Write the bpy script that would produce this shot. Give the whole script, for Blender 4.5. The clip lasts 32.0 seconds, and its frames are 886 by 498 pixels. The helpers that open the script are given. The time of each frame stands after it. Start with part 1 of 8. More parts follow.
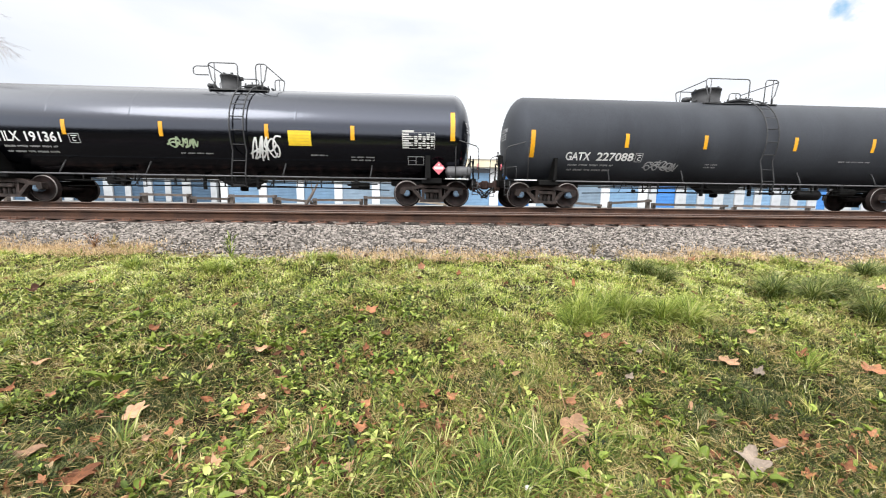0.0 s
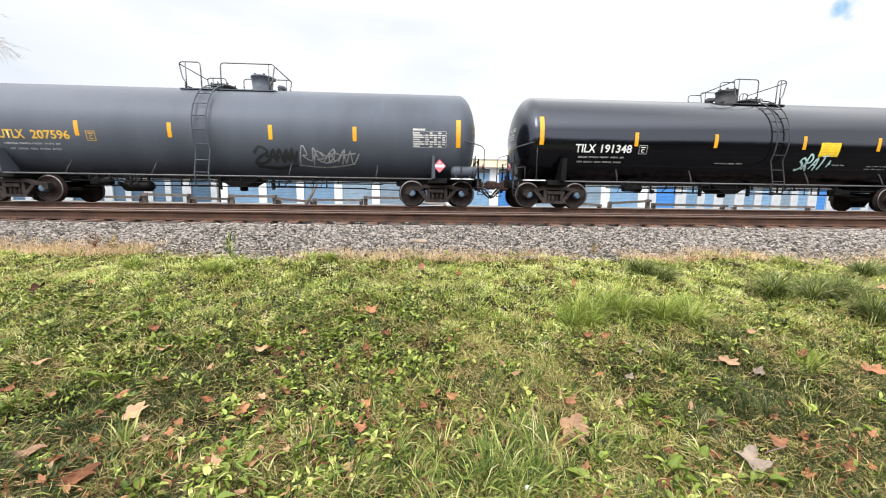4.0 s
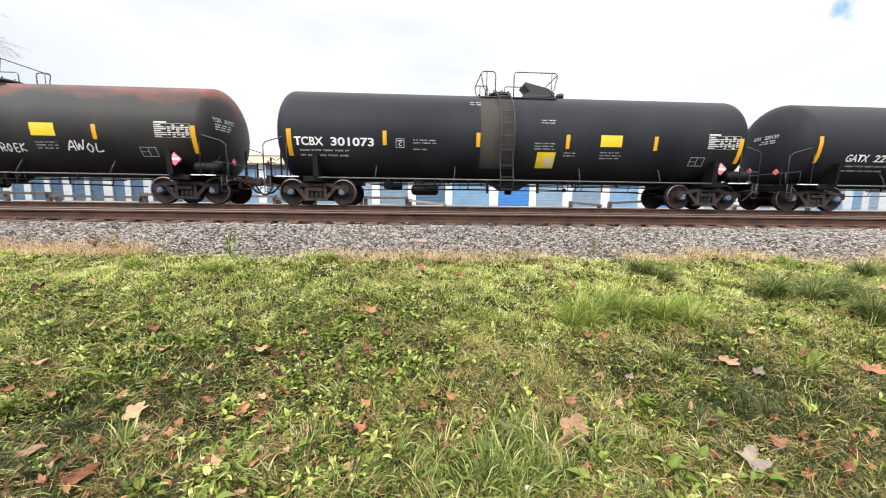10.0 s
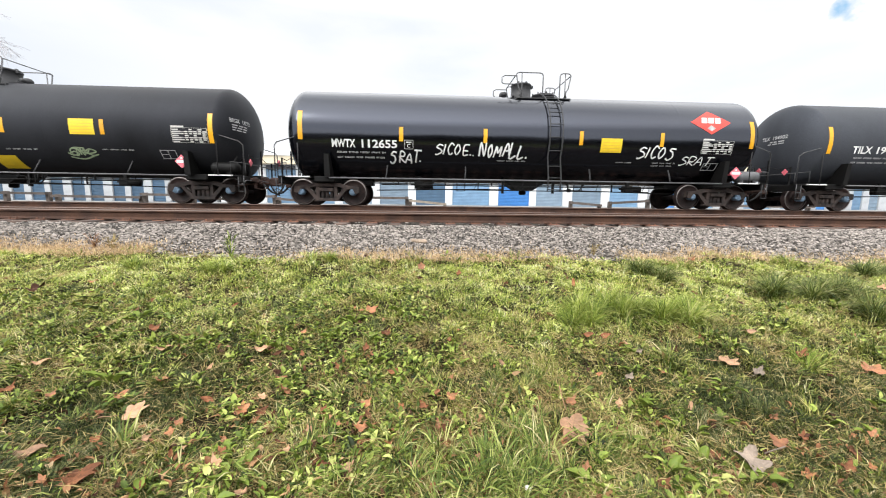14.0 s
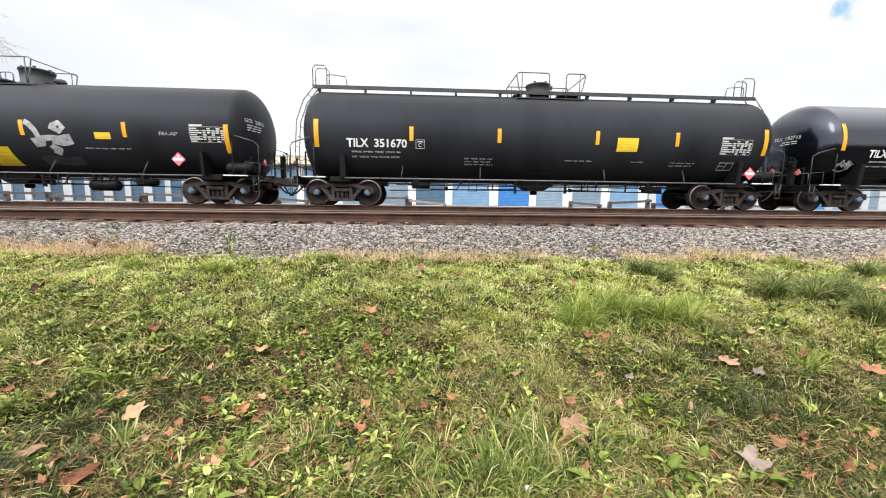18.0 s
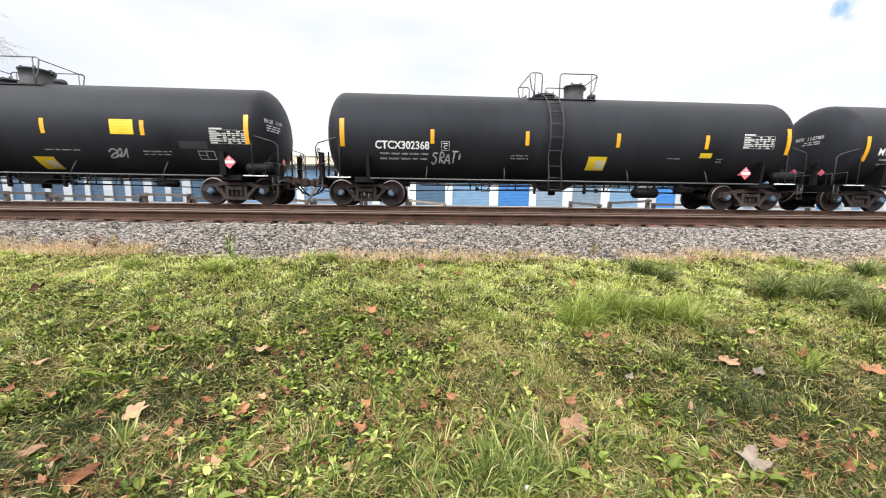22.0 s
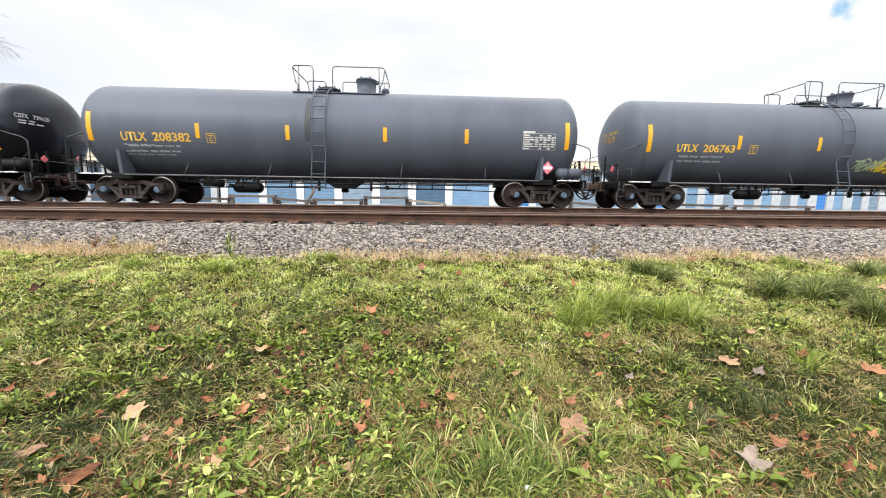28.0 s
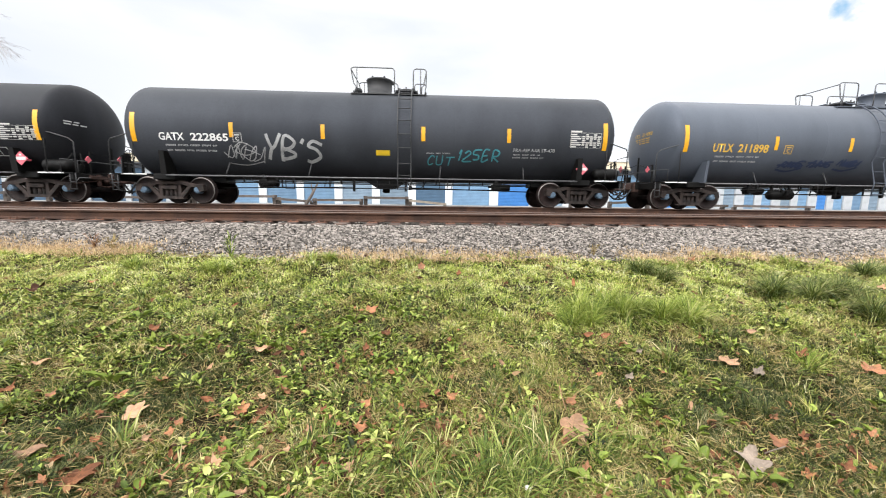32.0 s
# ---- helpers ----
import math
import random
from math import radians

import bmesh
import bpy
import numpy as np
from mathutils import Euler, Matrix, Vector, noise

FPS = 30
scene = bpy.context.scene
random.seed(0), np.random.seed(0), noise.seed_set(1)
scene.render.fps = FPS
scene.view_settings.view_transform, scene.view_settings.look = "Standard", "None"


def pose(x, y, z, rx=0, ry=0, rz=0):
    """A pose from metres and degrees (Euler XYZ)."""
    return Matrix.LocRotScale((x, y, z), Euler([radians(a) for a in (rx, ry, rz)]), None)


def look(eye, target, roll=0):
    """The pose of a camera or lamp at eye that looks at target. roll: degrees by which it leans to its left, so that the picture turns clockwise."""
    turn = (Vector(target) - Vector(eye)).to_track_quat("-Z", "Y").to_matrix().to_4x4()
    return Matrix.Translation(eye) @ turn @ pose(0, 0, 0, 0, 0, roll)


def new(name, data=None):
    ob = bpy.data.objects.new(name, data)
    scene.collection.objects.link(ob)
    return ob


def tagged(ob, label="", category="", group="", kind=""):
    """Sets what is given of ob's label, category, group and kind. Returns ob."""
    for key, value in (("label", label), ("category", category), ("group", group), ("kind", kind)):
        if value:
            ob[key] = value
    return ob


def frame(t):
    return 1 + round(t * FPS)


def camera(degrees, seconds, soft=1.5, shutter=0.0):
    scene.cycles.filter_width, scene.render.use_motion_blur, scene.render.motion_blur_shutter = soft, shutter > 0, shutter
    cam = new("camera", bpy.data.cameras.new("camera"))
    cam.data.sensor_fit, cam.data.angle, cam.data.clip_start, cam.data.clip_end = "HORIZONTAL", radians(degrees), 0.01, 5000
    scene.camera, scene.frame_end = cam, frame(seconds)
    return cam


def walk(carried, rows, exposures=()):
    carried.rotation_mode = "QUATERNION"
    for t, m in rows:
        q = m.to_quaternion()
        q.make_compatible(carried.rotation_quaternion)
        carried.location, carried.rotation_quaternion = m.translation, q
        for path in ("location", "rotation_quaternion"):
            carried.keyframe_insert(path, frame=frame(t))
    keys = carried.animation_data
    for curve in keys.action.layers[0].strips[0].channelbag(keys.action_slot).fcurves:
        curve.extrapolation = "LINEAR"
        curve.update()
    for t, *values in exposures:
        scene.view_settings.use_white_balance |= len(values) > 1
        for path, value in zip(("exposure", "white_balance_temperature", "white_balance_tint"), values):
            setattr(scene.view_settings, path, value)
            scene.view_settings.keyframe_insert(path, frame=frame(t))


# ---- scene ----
cam = camera(102.0, 32.0, soft=1.0, shutter=0.06)
EYE = (0.0, 0.0, 0.2)
AIM = (0.0518, 0.9905, 0.2 - 0.12706)
PATH = [(0.0, look(EYE, AIM, 0.715)), (32.0, look(EYE, AIM, 0.715))]
walk(cam, PATH, exposures=[(0.0, 0.0), (32.0, 0.0)])

# ---- sky and sun: bright overcast, with a small gap in the cloud ----
SUN_EL, SUN_AZ = radians(40), radians(218)


def make_world():
    w = bpy.data.worlds.new("sky")
    scene.world = w
    w.use_nodes = True
    nt = w.node_tree
    N, L = nt.nodes, nt.links
    N.clear()
    out = N.new("ShaderNodeOutputWorld")
    bg = N.new("ShaderNodeBackground")
    sky = N.new("ShaderNodeTexSky")
    sky.sky_type, sky.sun_disc = "NISHITA", False
    sky.sun_elevation, sky.sun_rotation = SUN_EL, SUN_AZ
    geo = N.new("ShaderNodeTexCoord")
    sep = N.new("ShaderNodeSeparateXYZ")
    L.new(geo.outputs["Generated"], sep.inputs[0])
    # the cloud layer is about four times as bright overhead as at the horizon
    grad = N.new("ShaderNodeMapRange")
    grad.inputs["From Min"].default_value, grad.inputs["From Max"].default_value = 0.42, 0.66
    grad.inputs["To Min"].default_value, grad.inputs["To Max"].default_value = 1.0, SKY_TOP
    L.new(sep.outputs["Z"], grad.inputs["Value"])
    mp = N.new("ShaderNodeMapping")
    mp.inputs["Scale"].default_value = (1.6, 1.6, 5.0)
    L.new(geo.outputs["Generated"], mp.inputs["Vector"])
    nz = N.new("ShaderNodeTexNoise")
    nz.inputs["Scale"].default_value, nz.inputs["Detail"].default_value = 1.7, 5.0
    L.new(mp.outputs[0], nz.inputs["Vector"])
    ramp = N.new("ShaderNodeValToRGB")
    ramp.color_ramp.elements[0].position, ramp.color_ramp.elements[0].color = 0.30, (0.88, 0.91, 0.95, 1)
    ramp.color_ramp.elements[1].position, ramp.color_ramp.elements[1].color = 0.50, (1.0, 1.0, 1.0, 1)
    L.new(nz.outputs["Fac"], ramp.inputs[0])
    mul = N.new("ShaderNodeMix")
    mul.data_type, mul.blend_type = "RGBA", "MULTIPLY"
    mul.inputs[0].default_value = 1.0
    L.new(ramp.outputs[0], mul.inputs[6])
    L.new(grad.outputs[0], mul.inputs[7])
    # thicker, greyer cloud low in the west
    west = N.new("ShaderNodeMapRange")
    west.inputs["From Min"].default_value, west.inputs["From Max"].default_value = -0.45, -0.82
    west.inputs["To Min"].default_value, west.inputs["To Max"].default_value = 0.0, 0.85
    L.new(sep.outputs["X"], west.inputs["Value"])
    low = N.new("ShaderNodeMapRange")
    low.inputs["From Min"].default_value, low.inputs["From Max"].default_value = 0.36, 0.26
    L.new(sep.outputs["Z"], low.inputs["Value"])
    both = N.new("ShaderNodeMath")
    both.operation = "MULTIPLY"
    L.new(west.outputs[0], both.inputs[0])
    L.new(low.outputs[0], both.inputs[1])
    bank = N.new("ShaderNodeMix")
    bank.data_type, bank.blend_type = "RGBA", "MULTIPLY"
    L.new(both.outputs[0], bank.inputs[0])
    L.new(mul.outputs[2], bank.inputs[6])
    bank.inputs[7].default_value = (0.74, 0.79, 0.87, 1)
    # the cloud glows on the side of the hidden sun
    toward = N.new("ShaderNodeVectorMath")
    toward.operation = "DOT_PRODUCT"
    toward.inputs[1].default_value = (-0.36, -0.93, 0.0)
    L.new(geo.outputs["Generated"], toward.inputs[0])
    glow = N.new("ShaderNodeMapRange")
    glow.inputs["From Min"].default_value, glow.inputs["From Max"].default_value = 0.0, 0.8
    glow.inputs["To Min"].default_value, glow.inputs["To Max"].default_value = 1.0, SKY_SOUTH
    L.new(toward.outputs["Value"], glow.inputs["Value"])
    lit = N.new("ShaderNodeMix")
    lit.data_type, lit.blend_type = "RGBA", "MULTIPLY"
    lit.inputs[0].default_value = 1.0
    L.new(bank.outputs[2], lit.inputs[6])
    L.new(glow.outputs[0], lit.inputs[7])
    # thin cloud lets a little of the clear sky through everywhere
    add = N.new("ShaderNodeMix")
    add.data_type, add.blend_type = "RGBA", "ADD"
    add.inputs[0].default_value = 0.02
    L.new(lit.outputs[2], add.inputs[6])
    L.new(sky.outputs[0], add.inputs[7])
    # the gap: clear blue where the cloud is torn
    gap = N.new("ShaderNodeVectorMath")
    gap.operation = "DISTANCE"
    gap.inputs[1].default_value = GAP
    warp = N.new("ShaderNodeTexNoise")
    warp.inputs["Scale"].default_value, warp.inputs["Detail"].default_value = 45.0, 3.0
    L.new(geo.outputs["Generated"], warp.inputs["Vector"])
    L.new(geo.outputs["Generated"], gap.inputs[0])
    wob = N.new("ShaderNodeMath")
    wob.operation = "MULTIPLY_ADD"
    wob.inputs[1].default_value = 0.045
    L.new(warp.outputs["Fac"], wob.inputs[0])
    L.new(gap.outputs["Value"], wob.inputs[2])
    edge = N.new("ShaderNodeMapRange")
    edge.inputs["From Min"].default_value, edge.inputs["From Max"].default_value = 0.026, 0.042
    edge.inputs["To Min"].default_value, edge.inputs["To Max"].default_value = 0.9, 0.0
    L.new(wob.outputs[0], edge.inputs["Value"])
    hole = N.new("ShaderNodeMix")
    hole.data_type = "RGBA"
    L.new(edge.outputs[0], hole.inputs[0])
    L.new(add.outputs[2], hole.inputs[6])
    hole.inputs[7].default_value = (0.36, 0.64, 0.93, 1)
    L.new(hole.outputs[2], bg.inputs["Color"])
    bg.inputs["Strength"].default_value = 1.0
    L.new(bg.outputs[0], out.inputs["Surface"])


SKY_TOP, SKY_SOUTH = 2.5, 2.4
GAP = (0.710, 0.618, 0.338)
make_world()
sun = new("sun", bpy.data.lights.new("sun", "SUN"))
sun.data.energy, sun.data.angle, sun.data.color = 1.3, radians(22), (1.0, 0.97, 0.92)
sun.matrix_world = look((-16, -20, 30), (6, 8, 0))


# ---- materials ----
def mat(name, base, rough=0.8, metal=0.0, var=0.25, scale=6.0, fine=60.0, bump=0.15, coat=0.0, tint=None, isl=0.0, objvar=0.0,
        streak=None, spec=0.5, cool=False):
    """Procedural surface: base colour varied at two scales, fine relief; tint: second colour in the coarse stains."""
    m = bpy.data.materials.new(name)
    m.use_nodes = True
    nt = m.node_tree
    N, L = nt.nodes, nt.links
    b = N["Principled BSDF"]
    b.inputs["Roughness"].default_value, b.inputs["Metallic"].default_value = rough, metal
    b.inputs["Specular IOR Level"].default_value = spec
    if cool:
        b.inputs["Specular Tint"].default_value = (0.78, 0.84, 1.0, 1)
    b.inputs["Coat Weight"].default_value = coat
    b.inputs["Coat Roughness"].default_value = 0.12
    tc = N.new("ShaderNodeTexCoord")
    mp = N.new("ShaderNodeMapping")
    if streak:
        mp.inputs["Scale"].default_value = streak
    L.new(tc.outputs["Object"], mp.inputs["Vector"])
    n1 = N.new("ShaderNodeTexNoise")
    n1.inputs["Scale"].default_value, n1.inputs["Detail"].default_value = scale, 6.0
    L.new(mp.outputs[0], n1.inputs["Vector"])
    n2 = N.new("ShaderNodeTexNoise")
    n2.inputs["Scale"].default_value, n2.inputs["Detail"].default_value = fine, 4.0
    L.new(tc.outputs["Object"], n2.inputs["Vector"])
    r = N.new("ShaderNodeValToRGB")
    c0 = tint or tuple(c * (1 - var) for c in base)
    r.color_ramp.elements[0].position, r.color_ramp.elements[0].color = 0.36, (*c0, 1)
    r.color_ramp.elements[1].position, r.color_ramp.elements[1].color = 0.62, (*base, 1)
    L.new(n1.outputs["Fac"], r.inputs[0])
    mr = N.new("ShaderNodeMapRange")
    mr.inputs["From Min"].default_value, mr.inputs["From Max"].default_value = 0.25, 0.75
    mr.inputs["To Min"].default_value, mr.inputs["To Max"].default_value = 1 - var * 0.8, 1 + var * 0.6
    L.new(n2.outputs["Fac"], mr.inputs["Value"])
    mx = N.new("ShaderNodeMix")
    mx.data_type, mx.blend_type = "RGBA", "MULTIPLY"
    mx.inputs[0].default_value = 1.0
    L.new(r.outputs[0], mx.inputs[6])
    L.new(mr.outputs[0], mx.inputs[7])
    col = mx.outputs[2]
    if isl or objvar:
        if isl:
            src = N.new("ShaderNodeNewGeometry").outputs["Random Per Island"]
        else:
            src = N.new("ShaderNodeObjectInfo").outputs["Random"]
        k = isl or objvar
        m2 = N.new("ShaderNodeMapRange")
        m2.inputs["To Min"].default_value, m2.inputs["To Max"].default_value = 1 - k, 1 + k
        L.new(src, m2.inputs["Value"])
        m3 = N.new("ShaderNodeMix")
        m3.data_type, m3.blend_type = "RGBA", "MULTIPLY"
        m3.inputs[0].default_value = 1.0
        L.new(col, m3.inputs[6])
        L.new(m2.outputs[0], m3.inputs[7])
        col = m3.outputs[2]
    L.new(col, b.inputs["Base Color"])
    rr = N.new("ShaderNodeMapRange")
    rr.inputs["To Min"].default_value, rr.inputs["To Max"].default_value = max(rough - 0.08, 0.03), min(rough + 0.08, 1)
    L.new(n1.outputs["Fac"], rr.inputs["Value"])
    L.new(rr.outputs[0], b.inputs["Roughness"])
    if bump:
        bp = N.new("ShaderNodeBump")
        bp.inputs["Strength"].default_value, bp.inputs["Distance"].default_value = bump, 0.01
        L.new(n2.outputs["Fac"], bp.inputs["Height"])
        L.new(bp.outputs[0], b.inputs["Normal"])
    return m


def leafy(name, cols, rough=0.55, trans=0.25, pos=None):
    """Foliage and litter: each island or thing takes its own colour from a ramp."""
    m = bpy.data.materials.new(name)
    m.use_nodes = True
    nt = m.node_tree
    N, L = nt.nodes, nt.links
    b = N["Principled BSDF"]
    b.inputs["Roughness"].default_value = rough
    b.inputs["Specular IOR Level"].default_value = 0.25
    geo = N.new("ShaderNodeNewGeometry")
    tc = N.new("ShaderNodeTexCoord")
    n1 = N.new("ShaderNodeTexNoise")
    n1.inputs["Scale"].default_value, n1.inputs["Detail"].default_value = 4.0, 4.0
    L.new(tc.outputs["Object"], n1.inputs["Vector"])
    mixv = N.new("ShaderNodeMath")
    mixv.operation = "MULTIPLY_ADD"
    mixv.inputs[1].default_value = 0.85
    L.new(geo.outputs["Random Per Island"], mixv.inputs[0])
    sub = N.new("ShaderNodeMath")
    sub.operation = "MULTIPLY_ADD"
    sub.inputs[1].default_value, sub.inputs[2].default_value = 0.9, -0.38
    L.new(n1.outputs["Fac"], sub.inputs[0])
    L.new(sub.outputs[0], mixv.inputs[2])
    r = N.new("ShaderNodeValToRGB")
    els = r.color_ramp.elements
    while len(els) < len(cols):
        els.new(0.5)
    for i, c in enumerate(cols):
        els[i].position = i / (len(cols) - 1)
        els[i].color = (*c, 1)
    L.new(mixv.outputs[0], r.inputs[0])
    L.new(r.outputs[0], b.inputs["Base Color"])
    if trans:
        t = N.new("ShaderNodeBsdfTranslucent")
        L.new(r.outputs[0], t.inputs["Color"])
        ms = N.new("ShaderNodeMixShader")
        ms.inputs[0].default_value = trans
        L.new(b.outputs[0], ms.inputs[1])
        L.new(t.outputs[0], ms.inputs[2])
        L.new(ms.outputs[0], N["Material Output"].inputs["Surface"])
    return m


def rust_paint():
    """Black tank paint, weathered to red rust in ragged blotches along the top."""
    m = mat("rust_stained_black_paint", (0.030, 0.0275, 0.026), 0.5, 0, 0.4, 0.7, 40, 0.06, tint=(0.017, 0.0155, 0.015), spec=0.2)
    nt = m.node_tree
    N, L = nt.nodes, nt.links
    b = N["Principled BSDF"]
    paint = b.inputs["Base Color"].links[0].from_socket
    tc = N.new("ShaderNodeTexCoord")
    sep = N.new("ShaderNodeSeparateXYZ")
    L.new(tc.outputs["Object"], sep.inputs[0])

    def noise(scale, stretch, detail):
        mp, nz = N.new("ShaderNodeMapping"), N.new("ShaderNodeTexNoise")
        mp.inputs["Scale"].default_value = stretch
        nz.inputs["Scale"].default_value, nz.inputs["Detail"].default_value = scale, detail
        L.new(tc.outputs["Object"], mp.inputs["Vector"])
        L.new(mp.outputs[0], nz.inputs["Vector"])
        return nz.outputs["Fac"]

    def add(a, k, c):
        n = N.new("ShaderNodeMath")
        n.operation = "MULTIPLY_ADD"
        n.inputs[1].default_value = k
        L.new(a, n.inputs[0])
        L.new(c, n.inputs[2])
        return n.outputs[0]

    high = add(noise(0.55, (1, 1, 1.6), 7.0), 2.2, sep.outputs["Z"])
    high = add(noise(5.0, (1, 1, 0.5), 5.0), 0.5, high)
    fac = N.new("ShaderNodeMapRange")
    fac.inputs["From Min"].default_value, fac.inputs["From Max"].default_value = 4.58, 5.08
    fac.inputs["To Max"].default_value = 0.92
    L.new(high, fac.inputs["Value"])
    red = N.new("ShaderNodeValToRGB")
    red.color_ramp.elements[0].position, red.color_ramp.elements[0].color = 0.38, (0.060, 0.028, 0.022, 1)
    red.color_ramp.elements[1].position, red.color_ramp.elements[1].color = 0.62, (0.155, 0.042, 0.026, 1)
    L.new(noise(1.6, (0.6, 1, 1), 6.0), red.inputs[0])
    mx = N.new("ShaderNodeMix")
    mx.data_type = "RGBA"
    L.new(fac.outputs[0], mx.inputs[0])
    L.new(paint, mx.inputs[6])
    L.new(red.outputs[0], mx.inputs[7])
    L.new(mx.outputs[2], b.inputs["Base Color"])
    return m


M_GLOSS = mat("gloss_black_paint", (0.0022, 0.0024, 0.0036), 0.16, 0, 0.3, 0.8, 7, 0.05, spec=0.75, cool=True, streak=(0.25, 1, 2.2))
M_SATIN = mat("satin_black_paint", (0.0095, 0.0100, 0.0125), 0.24, 0, 0.35, 0.7, 40, 0.03, streak=(1, 1, 0.35), spec=0.40, cool=True)
M_MATTE = mat("matte_black_paint", (0.0215, 0.0222, 0.0250), 0.52, 0, 0.4, 0.7, 40, 0.05, streak=(1, 1, 0.35), spec=0.16, cool=True, tint=(0.0125, 0.0125, 0.0135))
M_DUSTY = mat("dusty_black_paint", (0.0480, 0.0515, 0.0590), 0.50, 0, 0.35, 0.6, 40, 0.05, streak=(1, 1, 0.35), spec=0.14, cool=True)
M_GREY = mat("grey_paint", (0.088, 0.099, 0.120), 0.42, 0, 0.22, 0.6, 40, 0.04, streak=(1.5, 1, 0.3), spec=0.25, cool=True)
M_RUSTY = rust_paint()
M_FRAME = mat("underframe_black", (0.0055, 0.0052, 0.005), 0.6, 0, 0.4, 3, 50, 0.15, spec=0.2)
M_TRUCK = mat("dirty_cast_steel", (0.050, 0.036, 0.031), 0.75, 0, 0.4, 5, 50, 0.25, tint=(0.015, 0.012, 0.011), objvar=0.5, spec=0.3)
M_WHEEL = mat("rusty_wheel_steel", (0.033, 0.019, 0.017), 0.7, 0.1, 0.4, 6, 50, 0.2, tint=(0.013, 0.009, 0.008), objvar=0.3, spec=0.3)
M_RIM = mat("worn_bright_rim", (0.22, 0.20, 0.19), 0.4, 0.9, 0.2, 5, 60, 0.05)
M_CAP = mat("blue_grey_bearing_cap", (0.13, 0.20, 0.28), 0.6, 0, 0.3, 20, 90, 0.1)
M_COUPLER = mat("rusty_coupler", (0.070, 0.036, 0.027), 0.85, 0, 0.45, 8, 60, 0.3)
M_PIPE = mat("grey_handrail_paint", (0.12, 0.12, 0.125), 0.5, 0, 0.25, 8, 60, 0.05)
M_GRAB = mat("dark_grab_iron_paint", (0.050, 0.050, 0.052), 0.5, 0, 0.25, 8, 60, 0.05)
M_DUSTBAND = mat("grey_brown_dust_film", (0.062, 0.057, 0.050), 0.8, 0, 0.35, 1.2, 30, 0.04, streak=(1, 1, 0.3), tint=(0.040, 0.037, 0.034), spec=0.1)
M_HOUSING = mat("dark_fitting_paint", (0.034, 0.034, 0.036), 0.6, 0, 0.3, 5, 60, 0.1)
M_TAPE = mat("amber_reflective_tape", (0.74, 0.36, 0.010), 0.35, 0, 0.1, 10, 120, 0.03, objvar=0.1)
M_YELLOW = mat("yellow_panel_paint", (0.80, 0.56, 0.02), 0.5, 0, 0.1, 5, 60, 0.03)
M_WHITE = mat("white_lettering_paint", (0.72, 0.72, 0.70), 0.6, 0, 0.12, 6, 60, 0.03)
M_WHITEDIM = mat("faded_white_stencil", (0.42, 0.42, 0.42), 0.6, 0, 0.3, 10, 60, 0.03)
M_AMBER = mat("amber_lettering_paint", (0.66, 0.40, 0.05), 0.6, 0, 0.12, 6, 60, 0.03)
M_RED = mat("red_panel_paint", (0.70, 0.045, 0.030), 0.5, 0, 0.1, 6, 60, 0.03)
M_PINK = mat("red_placard_print", (0.72, 0.15, 0.19), 0.5, 0, 0.15, 12, 60, 0.03)
M_TEAL = mat("teal_spray_paint", (0.055, 0.27, 0.31), 0.6, 0, 0.3, 6, 60, 0.03)
M_GREEN = mat("pale_green_spray_paint", (0.34, 0.42, 0.26), 0.6, 0, 0.3, 6, 60, 0.03)
M_MINT = mat("pale_mint_spray_paint", (0.46, 0.66, 0.64), 0.6, 0, 0.2, 6, 60, 0.03)
M_SILVER = mat("silver_spray_paint", (0.40, 0.40, 0.40), 0.5, 0, 0.35, 6, 60, 0.03)
M_DARKSPRAY = mat("dark_spray_paint", (0.03, 0.032, 0.035), 0.6, 0, 0.3, 6, 60, 0.03)
M_NAVY = mat("navy_spray_paint", (0.022, 0.035, 0.085), 0.6, 0, 0.3, 6, 60, 0.03)
M_ROSE = mat("faded_rose_spray_paint", (0.17, 0.10, 0.125), 0.6, 0, 0.3, 3, 40, 0.03)
M_RAIL = mat("rusty_rail_steel", (0.080, 0.042, 0.028), 0.85, 0.0, 0.4, 3, 70, 0.25, tint=(0.043, 0.025, 0.019), spec=0.2)
M_HEAD = mat("worn_rail_head", (0.130, 0.085, 0.066), 0.5, 0.35, 0.3, 3, 70, 0.05, streak=(0.05, 1, 1))
M_TIE = mat("weathered_tie_wood", (0.105, 0.070, 0.054), 0.9, 0, 0.4, 4, 60, 0.4, tint=(0.055, 0.040, 0.034), objvar=0.3)
M_PLATE = mat("rusty_tie_plate", (0.19, 0.085, 0.052), 0.85, 0, 0.4, 8, 60, 0.3, objvar=0.3)
M_STONE = mat("granite_ballast", (0.240, 0.211, 0.186), 0.9, 0, 0.3, 9, 80, 0.3, isl=0.85)
M_BED = mat("ballast_fines", (0.055, 0.048, 0.040), 0.95, 0, 0.5, 14, 55, 0.9, tint=(0.03, 0.026, 0.022), spec=0.1)
M_SOIL = mat("thatch_and_soil", (0.034, 0.027, 0.013), 0.95, 0, 0.5, 7, 45, 0.8, tint=(0.014, 0.011, 0.007), spec=0.05)
M_PAVE = mat("pale_concrete_yard", (0.27, 0.26, 0.25), 0.9, 0, 0.25, 0.5, 12, 0.2)
# greyer copy of the white pilaster paint: the wings' shade is in its colour
M_SHADESTUCCO = mat("shaded_white_pilaster", (0.46, 0.48, 0.50), 0.8, 0, 0.15, 2, 40, 0.1)
M_STUCCO = mat("white_pilaster_paint", (0.66, 0.68, 0.70), 0.8, 0, 0.12, 2, 40, 0.1)
M_CREAM = mat("cream_fascia_metal", (0.66, 0.58, 0.42), 0.5, 0, 0.1, 2, 30, 0.05)
